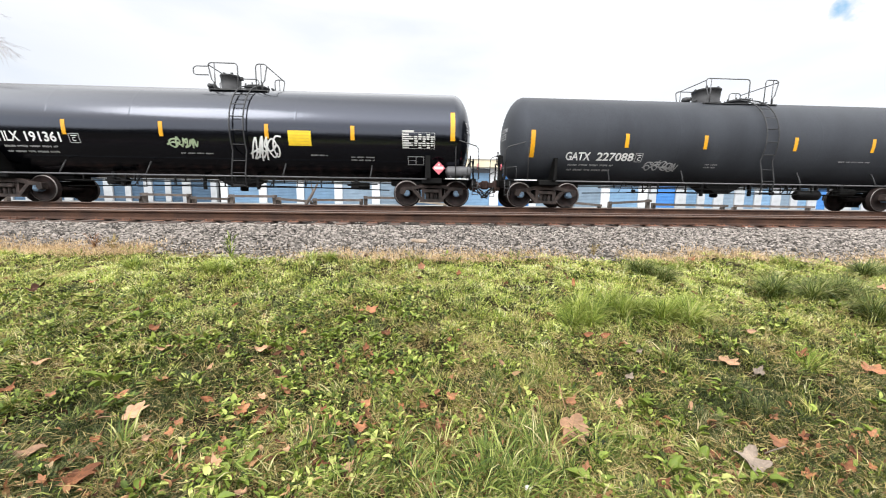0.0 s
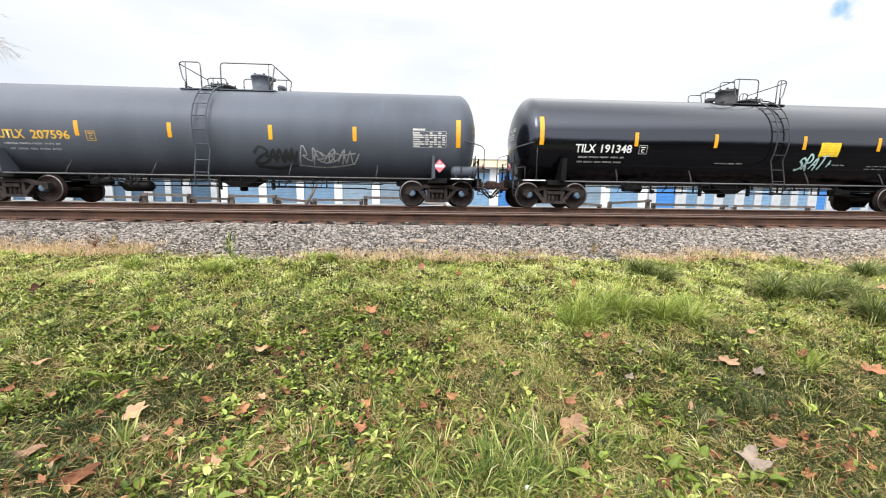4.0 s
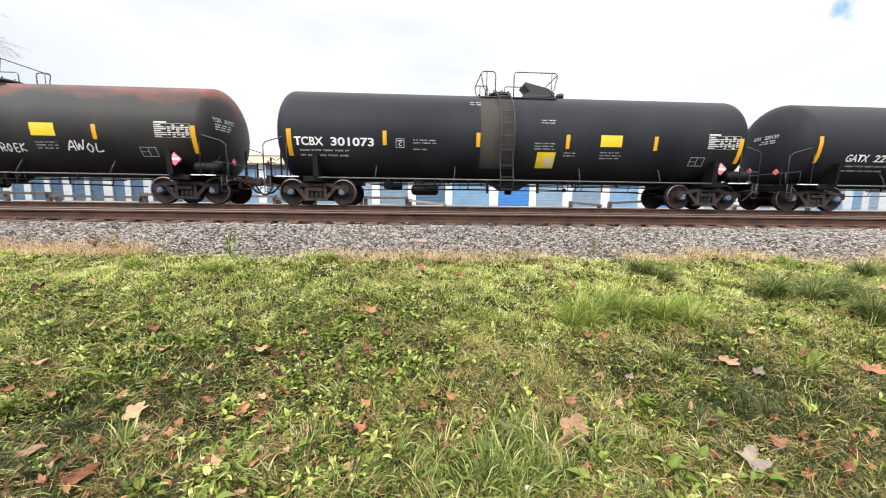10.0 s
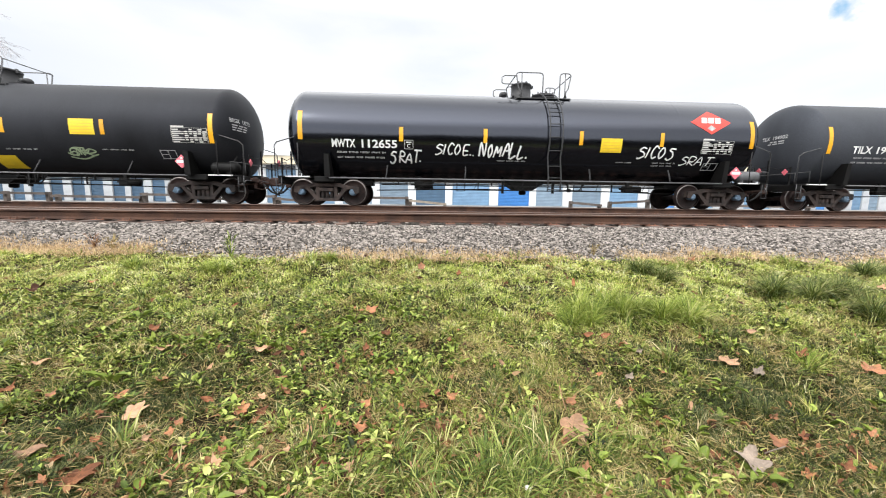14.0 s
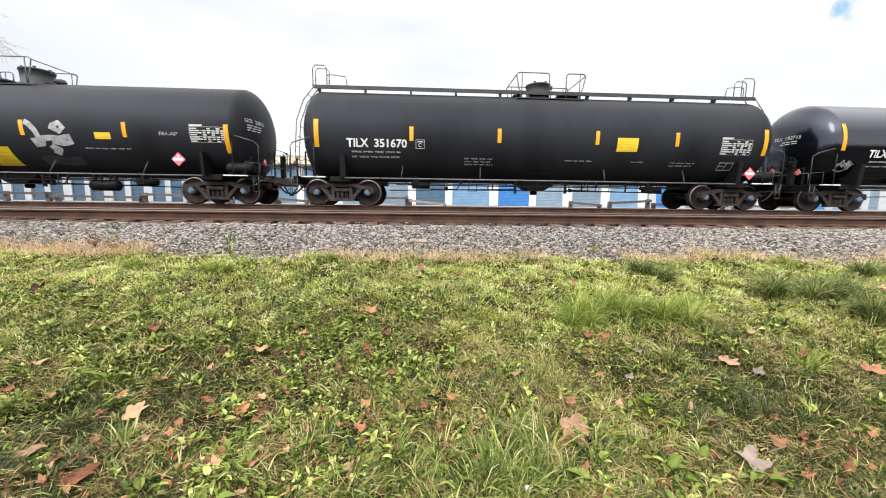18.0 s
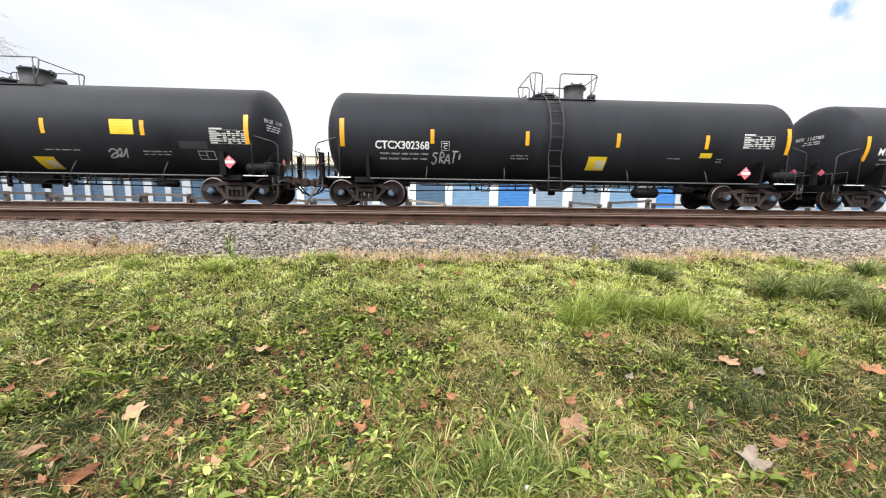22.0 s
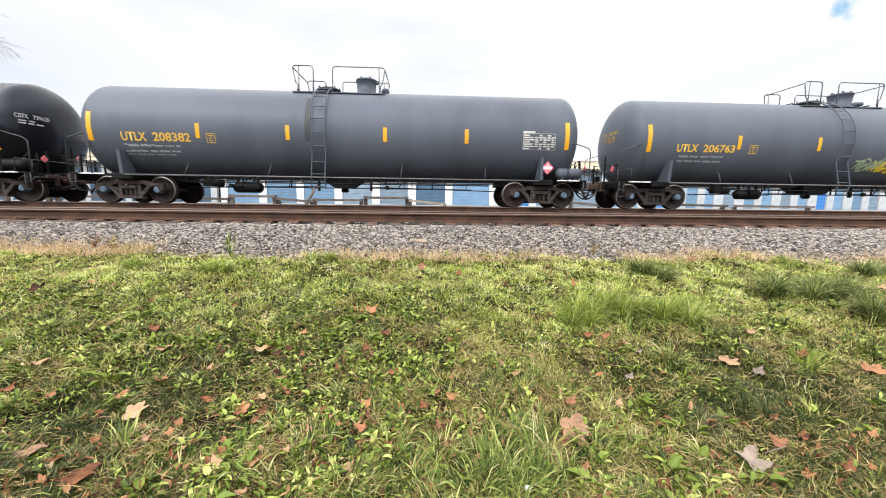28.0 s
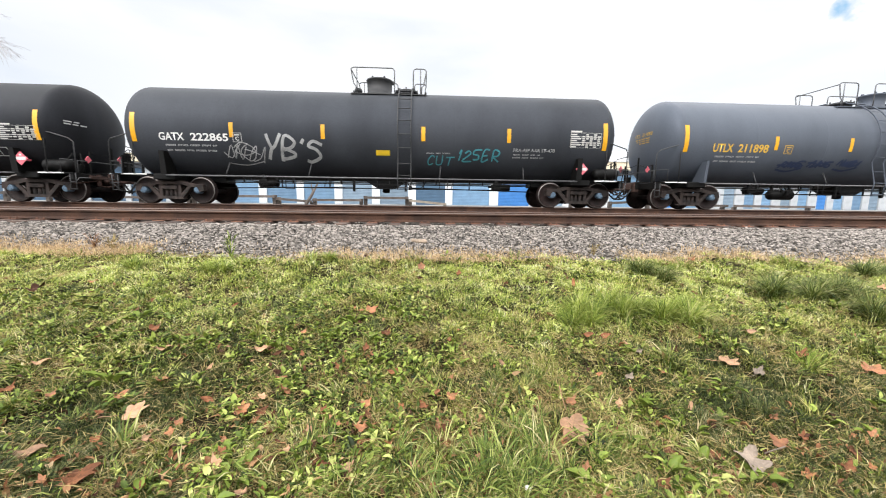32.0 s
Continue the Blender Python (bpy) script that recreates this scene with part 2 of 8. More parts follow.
M_ROOF = mat("pale_grey_metal_roof", (0.56, 0.57, 0.58), 0.45, 0.2, 0.1, 1.5, 30, 0.05)
# also colours the strip that stands in for the shade under the eave
M_DARKWALL = mat("dark_wall_and_eave_shade", (0.10, 0.11, 0.13), 0.7, 0, 0.2, 2, 30, 0.05)
# the last blue is darkened to hold the shade on the left wing
DOOR_BLUES = [mat("faded_blue_door_paint", (0.175, 0.30, 0.445), 0.5, 0, 0.15, 1.5, 30, 0.04, objvar=0.18),
              mat("grey_blue_door_paint", (0.225, 0.305, 0.385), 0.5, 0, 0.15, 1.5, 30, 0.04, objvar=0.15),
              mat("strong_blue_door_paint", (0.055, 0.22, 0.55), 0.45, 0, 0.12, 1.5, 30, 0.04, objvar=0.08),
              mat("dark_blue_door_paint_and_shade", (0.065, 0.125, 0.20), 0.5, 0, 0.15, 1.5, 30, 0.04, objvar=0.15)]
M_TIMBER = mat("weathered_timber", (0.145, 0.120, 0.105), 0.9, 0, 0.35, 3, 50, 0.3, objvar=0.35)
M_PALETIMBER = mat("pale_timber", (0.36, 0.31, 0.25), 0.9, 0, 0.3, 3, 50, 0.3)
# twig bark lightened: the glare of the bright sky is in its colour
M_GLAREBARK = mat("glare_paled_twig_bark", (0.70, 0.68, 0.70), 0.9, 0, 0.2, 6, 50, 0.2)
M_BARK = mat("grey_bark", (0.17, 0.15, 0.14), 0.9, 0, 0.3, 6, 50, 0.4)
M_RUBBER = mat("black_rubber", (0.02, 0.02, 0.02), 0.8, 0, 0.2, 8, 60, 0.1)
M_CARWHITE = mat("white_car_paint", (0.70, 0.70, 0.70), 0.25, 0, 0.05, 2, 40, 0.0, coat=0.5)
M_CARDARK = mat("dark_car_paint", (0.05, 0.06, 0.075), 0.25, 0, 0.1, 2, 40, 0.0, coat=0.5)
M_GLASS = mat("dark_car_glass", (0.03, 0.035, 0.04), 0.08, 0, 0.1, 2, 40, 0.0)
M_TAIL = mat("red_lamp_lens", (0.45, 0.02, 0.02), 0.2, 0, 0.1, 8, 60, 0.0)
# pale bluish base colour stands in for the haze of distance
M_HAZE = mat("haze_tinted_far_trees", (0.60, 0.62, 0.65), 1.0, 0, 0.12, 0.05, 0.4, 0.0, isl=0.1)
M_GRASS = leafy("grass_blades", [(0.014, 0.022, 0.002), (0.069, 0.090, 0.009), (0.161, 0.187, 0.027), (0.307, 0.313, 0.066), (0.486, 0.428, 0.166), (0.717, 0.581, 0.352)], trans=0.15)
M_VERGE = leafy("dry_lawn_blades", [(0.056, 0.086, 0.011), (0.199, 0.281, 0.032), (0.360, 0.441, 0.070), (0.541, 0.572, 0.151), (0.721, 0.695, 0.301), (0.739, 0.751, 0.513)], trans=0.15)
M_TUFT = leafy("lush_tuft_blades", [(0.017, 0.032, 0.006), (0.075, 0.116, 0.019), (0.180, 0.231, 0.042), (0.346, 0.370, 0.109), (0.593, 0.502, 0.315)], trans=0.15)
M_LUSH = leafy("arching_tuft_blades", [(0.037, 0.070, 0.008), (0.122, 0.179, 0.022), (0.228, 0.292, 0.041), (0.344, 0.383, 0.084), (0.450, 0.436, 0.185)], trans=0.2)
M_DARKTUFT = leafy("dark_tuft_blades", [(0.005, 0.012, 0.003), (0.020, 0.034, 0.006), (0.056, 0.076, 0.014), (0.128, 0.141, 0.041), (0.302, 0.264, 0.145)], trans=0.12)
M_MATTED = leafy("matted_tuft_blades", [(0.012, 0.026, 0.005), (0.045, 0.072, 0.012), (0.115, 0.150, 0.026), (0.225, 0.250, 0.068), (0.420, 0.380, 0.200)], trans=0.12)
M_WEED = leafy("broad_weed_leaves", [(0.011, 0.019, 0.003), (0.053, 0.084, 0.010), (0.141, 0.195, 0.027), (0.292, 0.357, 0.065), (0.563, 0.568, 0.198)], 0.45, 0.12)
M_STRAW = leafy("dry_straw_blades", [(0.159, 0.112, 0.043), (0.308, 0.228, 0.091), (0.489, 0.393, 0.181)], 0.7)
M_TAN = leafy("tan_dead_grass", [(0.32, 0.215, 0.11), (0.56, 0.40, 0.22), (0.74, 0.57, 0.36)], 0.7)
M_LITTER = leafy("brown_leaf_litter", [(0.03, 0.013, 0.008), (0.085, 0.036, 0.018), (0.20, 0.085, 0.036), (0.34, 0.18, 0.085), (0.44, 0.31, 0.18)], 0.7, 0.1)
M_LEAF = mat("tan_dead_leaf", (0.42, 0.235, 0.130), 0.65, 0, 0.35, 2.5, 22, 0.12, objvar=0.3)
M_LEAFRED = mat("russet_dead_leaf", (0.195, 0.078, 0.036), 0.75, 0, 0.45, 2.5, 22, 0.12, objvar=0.5, spec=0.2)
M_LEAFGREY = mat("grey_dead_leaf", (0.25, 0.195, 0.150), 0.75, 0, 0.35, 2.5, 22, 0.12, objvar=0.25)
M_LEAFORANGE = mat("orange_brown_dead_leaf", (0.37, 0.150, 0.062), 0.6, 0, 0.4, 2.5, 22, 0.12, objvar=0.35)
M_LEAFDARK = mat("dark_brown_dead_leaf", (0.062, 0.028, 0.018), 0.85, 0, 0.45, 2.5, 22, 0.12, objvar=0.4, spec=0.1)
# dark ramp: the shade down between the clumps is put into the colour
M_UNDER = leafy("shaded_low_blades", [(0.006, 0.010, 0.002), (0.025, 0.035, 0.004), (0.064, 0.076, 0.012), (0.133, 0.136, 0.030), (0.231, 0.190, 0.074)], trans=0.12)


# ---- mesh building ----
class Build:
    """Collects simple solids, then makes one mesh of them."""

    def __init__(self):
        self.v, self.f, self.s, self.m = [], [], [], []
        self.slot = 0

    def add(self, v, f, smooth=False):
        o = len(self.v)
        self.v += [tuple(p) for p in v]
        self.f += [tuple(i + o for i in q) for q in f]
        self.s += [smooth] * len(f)
        self.m += [self.slot] * len(f)
        return self

    def box(self, x0, x1, y0, y1, z0, z1, bev=0.0):
        """A box; bev chamfers its twelve edges."""
        if bev <= 0:
            v = [(x, y, z) for z in (z0, z1) for y in (y0, y1) for x in (x0, x1)]
            return self.add(v, [(0, 2, 3, 1), (4, 5, 7, 6), (0, 1, 5, 4), (2, 6, 7, 3), (0, 4, 6, 2), (1, 3, 7, 5)])
        b, v = bev, []
        for z in (0, 1):
            for y in (0, 1):
                for x in (0, 1):
                    X, Y, Z = (x0, x1)[x], (y0, y1)[y], (z0, z1)[z]
                    ix, iy, iz = X + (b, -b)[x], Y + (b, -b)[y], Z + (b, -b)[z]
                    v += [(X, iy, iz), (ix, Y, iz), (ix, iy, Z)]
        idx = lambda x, y, z, a: (x + 2 * y + 4 * z) * 3 + a
        f = []
        f += [(idx(0, 0, 0, 0), idx(0, 0, 1, 0), idx(0, 1, 1, 0), idx(0, 1, 0, 0)), (idx(1, 0, 0, 0), idx(1, 1, 0, 0), idx(1, 1, 1, 0), idx(1, 0, 1, 0))]
        f += [(idx(0, 0, 0, 1), idx(1, 0, 0, 1), idx(1, 0, 1, 1), idx(0, 0, 1, 1)), (idx(0, 1, 0, 1), idx(0, 1, 1, 1), idx(1, 1, 1, 1), idx(1, 1, 0, 1))]
        f += [(idx(0, 0, 0, 2), idx(0, 1, 0, 2), idx(1, 1, 0, 2), idx(1, 0, 0, 2)), (idx(0, 0, 1, 2), idx(1, 0, 1, 2), idx(1, 1, 1, 2), idx(0, 1, 1, 2))]
        for p in (0, 1):
            for q in (0, 1):
                f.append((idx(0, p, q, 1), idx(1, p, q, 1), idx(1, p, q, 2), idx(0, p, q, 2)))
                f.append((idx(p, 0, q, 0), idx(p, 1, q, 0), idx(p, 1, q, 2), idx(p, 0, q, 2)))
                f.append((idx(p, q, 0, 0), idx(p, q, 1, 0), idx(p, q, 1, 1), idx(p, q, 0, 1)))
                for r in (0, 1):
                    f.append((idx(p, q, r, 0), idx(p, q, r, 1), idx(p, q, r, 2)))
        return self.add(v, f)

    def tube(self, pts, r, n=6, cap=True):
        """A round bar along a line of points."""
        P = [Vector(p) for p in pts]
        v, f = [], []
        up = None
        for i, p in enumerate(P):
            d = (P[min(i + 1, len(P) - 1)] - P[max(i - 1, 0)]).normalized()
            if up is None:
                up = d.orthogonal().normalized()
            up = (up - d * up.dot(d)).normalized()
            w = d.cross(up)
            rr = r[i] if isinstance(r, (list, tuple)) else r
            for k in range(n):
                a = 2 * math.pi * k / n
                v.append(p + (up * math.cos(a) + w * math.sin(a)) * rr)
        for i in range(len(P) - 1):
            for k in range(n):
                a, b = i * n + k, i * n + (k + 1) % n
                f.append((a, b, b + n, a + n))
        if cap:
            f.append(tuple(range(n))[::-1])
            f.append(tuple(range((len(P) - 1) * n, len(P) * n)))
        return self.add(v, f, True)

    def lathe(self, prof, n, axis="z", c=(0, 0, 0), a0=0.0, a1=2 * math.pi):
        """A turned solid: prof holds (radius, height) along the axis."""
        full = abs(a1 - a0 - 2 * math.pi) < 1e-6
        m = n if full else n + 1
        v, f = [], []
        for r, h in prof:
            for k in range(m):
                a = a0 + (a1 - a0) * k / n
                p, q = r * math.cos(a), r * math.sin(a)
                v.append({"z": (c[0] + p, c[1] + q, c[2] + h), "y": (c[0] + q, c[1] + h, c[2] + p), "x": (c[0] + h, c[1] + p, c[2] + q)}[axis])
        for i in range(len(prof) - 1):
            for k in range(n):
                a, b = i * m + k, i * m + (k + 1) % m
                f.append((a, b, b + m, a + m))
        return self.add(v, f, True)

    def prism(self, pts, y0, y1):
        """A plate: outline in x and z, between two depths."""
        n = len(pts)
        v = [(x, y0, z) for x, z in pts] + [(x, y1, z) for x, z in pts]
        f = [tuple(range(n)), tuple(range(2 * n - 1, n - 1, -1))] + [(i, i + n, (i + 1) % n + n, (i + 1) % n) for i in range(n)]
        return self.add(v, f)

    def mesh(self, name, *mats):
        me = bpy.data.meshes.new(name)
        me.from_pydata(self.v, [], self.f)
        me.polygons.foreach_set("use_smooth", self.s)
        me.polygons.foreach_set("material_index", self.m)
        for m in mats:
            me.materials.append(m)
        me.update()
        return me


def part(name, me, parent, m=None, label=""):
    ob = new(name, me)
    ob.parent = parent
    if m is not None:
        ob.matrix_parent_inverse = m
    if label:
        ob["label"] = label
    return ob


def soup(name, v, f, material, smooth=False):
    """A mesh from arrays: v (n, 3), f (m, 3 or 4)."""
    me = bpy.data.meshes.new(name)
    k = f.shape[1]
    me.vertices.add(len(v))
    me.vertices.foreach_set("co", np.ascontiguousarray(v, dtype=np.float32).ravel())
    me.loops.add(f.size)
    me.loops.foreach_set("vertex_index", np.ascontiguousarray(f, dtype=np.int32).ravel())
    me.polygons.add(len(f))
    me.polygons.foreach_set("loop_start", np.arange(0, f.size, k, dtype=np.int32))
    me.polygons.foreach_set("use_smooth", np.full(len(f), smooth))
    me.materials.append(material)
    me.update(calc_edges=True)
    return me


# ---- ground, ballast, tracks ----
RNG = np.random.default_rng(7)


def ground_z(x, y):
    """Height of the grass bank: level near the viewer, then rising to the foot of the ballast."""
    x, y = np.asarray(x, float), np.asarray(y, float)
    z = np.interp(y, [-4, 0.6, 2.0, 3.6, 5.3, 6.2, 17.0, 18.0], [-1.36, -1.34, -1.17, -0.87, -0.60, -0.52, -0.35, -0.08])
    lump = 0.013 * np.sin(9.3 * x + 1.1 * np.sin(7 * y)) * np.sin(8.1 * y + 1.7) + 0.009 * np.sin(17.0 * x + 3 * y) * np.sin(15.0 * y - 4 * x) + 0.022 * np.sin(2.1 * x + 0.7 * y) + 0.018 * np.sin(3.7 * y - 1.3 * x) + 0.012 * np.sin(5.3 * x + 4.1 * y + 1)
    return z + lump * np.clip((9 - y) / 3, 0, 1) * np.clip((y + 3) / 3, 0, 1)


def foot_y(x):
    """Where the ballast runs out into the grass."""
    x = np.asarray(x, float)
    return 5.25 + np.clip(-x - 2, 0, 6) * 0.09 + 0.06 * np.sin(1.7 * x) + 0.04 * np.sin(4.3 * x + 1)


def bed_z(x, y):
    """Height of the ballast bed under both tracks."""
    fy = foot_y(x)
    t = np.clip((np.asarray(y, float) - fy) / (6.62 - fy), 0, 1)
    z = ground_z(x, fy) + (-0.235 - ground_z(x, fy)) * t
    return np.where(y > 6.62, np.interp(y, [6.62, 9.4, 12.4, 15.7, 17.2], [-0.235, -0.235, -0.155, -0.155, -0.45]), z)


def make_ground():
    xs = np.concatenate([[-3000, -800, -200, -60, -25], np.arange(-14, -8, 0.2), np.arange(-8, 8, 0.08), np.arange(8, 14.01, 0.2), [25, 60, 200, 800, 3000]])
    ys = np.concatenate([[-3000, -800, -200, -50, -15], np.arange(-4, 1, 0.25), np.arange(1, 5.6, 0.07), np.arange(5.6, 7.01, 0.15), [9, 12, 17, 18, 22, 40, 100, 400, 3000]])
    X, Y = np.meshgrid(xs, ys)
    Z = ground_z(X, Y)
    v = np.stack([X, Y, Z], -1).reshape(-1, 3)
    n = len(xs)
    i = np.arange(len(ys) - 1)[:, None] * n + np.arange(n - 1)
    f = np.stack([i, i + 1, i + n + 1, i + n], -1).reshape(-1, 4)
    tagged(new("ground", soup("ground", v, f, M_SOIL, True)), "grassy bank of soil and thatch below the tracks", "ground", kind="structure")
    xs = np.concatenate([np.arange(-400, -15, 20), np.arange(-14, 14.01, 0.25), np.arange(16, 420, 20)])
    u = np.concatenate([np.linspace(0, 1, 12), 1 + np.linspace(0.02, 1, 22)])
    X, U = np.meshgrid(xs, u)
    fy = foot_y(np.clip(X, -14, 14))
    Y = np.where(U <= 1, fy - 0.1 + (6.72 - fy) * U, 6.62 + (U - 1) * 10.6)
    Z = bed_z(np.clip(X, -14, 14), Y)
    v = np.stack([X, Y, Z], -1).reshape(-1, 3)
    n = len(xs)
    i = np.arange(len(u) - 1)[:, None] * n + np.arange(n - 1)
    f = np.stack([i, i + 1, i + n + 1, i + n], -1).reshape(-1, 4)
    tagged(new("ballast_bed", soup("ballast_bed", v, f, M_BED, True)), "grey crushed-stone bed under two parallel tracks", "ballast", kind="structure")


def stones(name, n, x0, x1, yfun, zfun, size):
    """Crushed stones: jittered icosahedra in one mesh."""
    p = (1 + 5 ** 0.5) / 2
    ico = np.array([(-1, p, 0), (1, p, 0), (-1, -p, 0), (1, -p, 0), (0, -1, p), (0, 1, p), (0, -1, -p), (0, 1, -p), (p, 0, -1), (p, 0, 1), (-p, 0, -1), (-p, 0, 1)]) / 1.9
    tri = np.array([(0, 11, 5), (0, 5, 1), (0, 1, 7), (0, 7, 10), (0, 10, 11), (1, 5, 9), (5, 11, 4), (11, 10, 2), (10, 7, 6), (7, 1, 8),
                    (3, 9, 4), (3, 4, 2), (3, 2, 6), (3, 6, 8), (3, 8, 9), (4, 9, 5), (2, 4, 11), (6, 2, 10), (8, 6, 7), (9, 8, 1)])
    x = RNG.uniform(x0, x1, n)
    y = yfun(x, RNG.random(n))
    z = zfun(x, y)
    s = size * RNG.lognormal(0, 0.28, n)
    sc = RNG.uniform(0.55, 1.15, (n, 1, 3)) * s[:, None, None] * np.array([1.25, 1.0, 0.72])
    v = ico[None] * RNG.uniform(0.72, 1.2, (n, 12, 1)) * sc
    a, b = RNG.uniform(0, 6.28, n), RNG.uniform(-0.5, 0.5, n)
    ca, sa, cb, sb = np.cos(a)[:, None], np.sin(a)[:, None], np.cos(b)[:, None], np.sin(b)[:, None]
    vx, vy, vz = v[..., 0], v[..., 1], v[..., 2]
    vy, vz = vy * cb - vz * sb, vy * sb + vz * cb
    vx, vy = vx * ca - vy * sa, vx * sa + vy * ca
    v = np.stack([vx + x[:, None], vy + y[:, None], vz + (z + 0.25 * s)[:, None]], -1).reshape(-1, 3)
    f = (tri[None] + (np.arange(n) * 12)[:, None, None]).reshape(-1, 3)
    return new(name, soup(name, v, f, M_STONE))


RAIL_PROF = [(-0.076, 0.0), (0.076, 0.0), (0.076, 0.011), (0.030, 0.028), (0.0085, 0.045), (0.0085, 0.128), (0.035, 0.142), (0.037, 0.168), (0.030, 0.1815),
             (0.012, 0.185), (-0.012, 0.185), (-0.030, 0.1815), (-0.037, 0.168), (-0.035, 0.142), (-0.0085, 0.128), (-0.0085, 0.045), (-0.030, 0.028), (-0.076, 0.011)]


def make_track(y0, top, n_ties, label):
    """One track: two rails on wooden ties. y0: its centre line; top: rail height."""
    t = new("railway_track")
    t.location = (0, y0, top)
    tagged(t, label, "track", "parallel tracks", "structure")
    for side in (-1, 1):
        b = Build()
        n = len(RAIL_PROF)
        xs = [-400, -60, -20, 0, 20, 60, 400]
        v = [(x, side * 0.752 + p[0], p[1] - 0.185) for x in xs for p in RAIL_PROF]
        for i in range(len(xs) - 1):
            for k in range(n):
                b.slot = 1 if 7 <= k <= 11 else 0
                a, c = i * n + k, i * n + (k + 1) % n
                b.add([v[a], v[c], v[c + n], v[a + n]], [(0, 3, 2, 1)])
        part("rail", b.mesh("rail", M_RAIL, M_HEAD), t, label="rust-brown steel rail with a bright worn head")
    me = [Build().box(-0.11, 0.11, -1.30, 1.30, -0.36, -0.199, 0.012).mesh("tie", M_TIE)]
    b = Build().box(-0.10, 0.10, -0.17, 0.17, -0.199, -0.187, 0.003)
    for sx in (-1, 1):
        for sy in (-1, 1):
            b.box(sx * 0.06 - 0.012, sx * 0.06 + 0.012, sy * 0.085 - 0.014, sy * 0.085 + 0.014, -0.187, -0.160, 0.003)
    plate = b.mesh("tie_plate", M_PLATE)
    r = random.Random(3)
    for i in range(n_ties):
        x = (i - n_ties / 2) * 0.51 + r.uniform(-0.04, 0.04)
        tie = part("tie", me[0], t, pose(x, r.uniform(-0.05, 0.05), r.uniform(-0.015, 0.005), 0, 0, r.uniform(-1, 1)))
        for side in (-1, 1):
            part("tie_plate", plate, tie, pose(0, side * 0.752, 0))
    return t


make_ground()
make_track(7.95, 0.0, 60, "empty track of rusty rails on weathered wooden ties")
make_track(13.97, 0.08, 100, "track of rusty rails that carries the passing train")


# ---- tank cars ----
R, ZC = 1.58, 2.46          # tank radius and axis height over the rail
HEAD_X, HEAD_D = 7.84, 0.68   # where the dished ends begin, and their depth
TRUCK = 7.10                # truck centres from the middle
CACHE = {}


def cached(key, make):
    if key not in CACHE:
        CACHE[key] = make()
    return CACHE[key]


def skin(x, z, out=0.006):
    """The point of the tank's near side at length x and height z."""
    q = max(-0.999, min(0.999, (z - ZC) / R))
    a = math.asin(q)
    return (x, -(R + out) * math.cos(a), ZC + (R + out) * math.sin(a))


def decal(name, polys, material, out=0.006, step=0.12):
    """Thin painted or taped patches that follow the curve of the tank: quads given as (x0, x1, z0, z1) or four corners."""
    b = Build()
    for p in polys:
        if len(p) == 4 and not isinstance(p[0], tuple):
            x0, x1, z0, z1 = p
            p = ((x0, z0), (x1, z0), (x1, z1), (x0, z1))
        (ax, az), (bx, bz), (cx, cz), (dx, dz) = p
        n = max(1, int(max(abs(dz - az), abs(cz - bz)) / step) + 1)
        v = []
        for i in range(n + 1):
            t = i / n
            v += [skin(ax + (dx - ax) * t, az + (dz - az) * t, out), skin(bx + (cx - bx) * t, bz + (cz - bz) * t, out)]
        b.add(v, [(2 * i, 2 * i + 1, 2 * i + 3, 2 * i + 2) for i in range(n)])
    return b.mesh(name, material)


def strokes(name, lines, w, material, out=0.008):
    """Sprayed lines: ribbons along points (x, z)."""
    b = Build()
    for line in lines:
        pts = []
        for i in range(len(line) - 1):
            (x0, z0), (x1, z1) = line[i], line[i + 1]
            m = max(1, int(math.hypot(x1 - x0, z1 - z0) / 0.12))
            pts += [(x0 + (x1 - x0) * k / m, z0 + (z1 - z0) * k / m) for k in range(m)]
        pts.append(line[-1])
        v = []
        for i, (x, z) in enumerate(pts):
            x0, z0 = pts[max(i - 1, 0)]
            x1, z1 = pts[min(i + 1, len(pts) - 1)]
            d = math.hypot(x1 - x0, z1 - z0) or 1
            nx, nz = -(z1 - z0) / d * w / 2, (x1 - x0) / d * w / 2
            v += [skin(x + nx, z + nz, out), skin(x - nx, z - nz, out)]
        b.add(v, [(2 * i, 2 * i + 1, 2 * i + 3, 2 * i + 2) for i in range(len(pts) - 1)])
    return b.mesh(name, material)


def flat_text(text, bold, shear=0.0):
    """Words as a flat mesh, with its points."""
    key = ("text", text, bold, shear)
    if key in CACHE:
        co, me = CACHE[key]
        return co, me.copy()
    cu = bpy.data.curves.new("lettering", "FONT")
    cu.body, cu.size, cu.shear, cu.resolution_u, cu.offset = text, 1.0, shear, 3, bold
    ob = bpy.data.objects.new("lettering", cu)
    scene.collection.objects.link(ob)
    me = bpy.data.meshes.new_from_object(ob.evaluated_get(bpy.context.evaluated_depsgraph_get()))
    bpy.data.objects.remove(ob)
    co = np.empty(len(me.vertices) * 3, dtype=np.float32)
    me.vertices.foreach_get("co", co)
    CACHE[key] = co.reshape(-1, 3), me
    return CACHE[key][0], me.copy()


def put_text(me, co, material):
    me.vertices.foreach_set("co", co.ravel())
    me.materials.clear()
    me.materials.append(material)
    me.update()
    return me


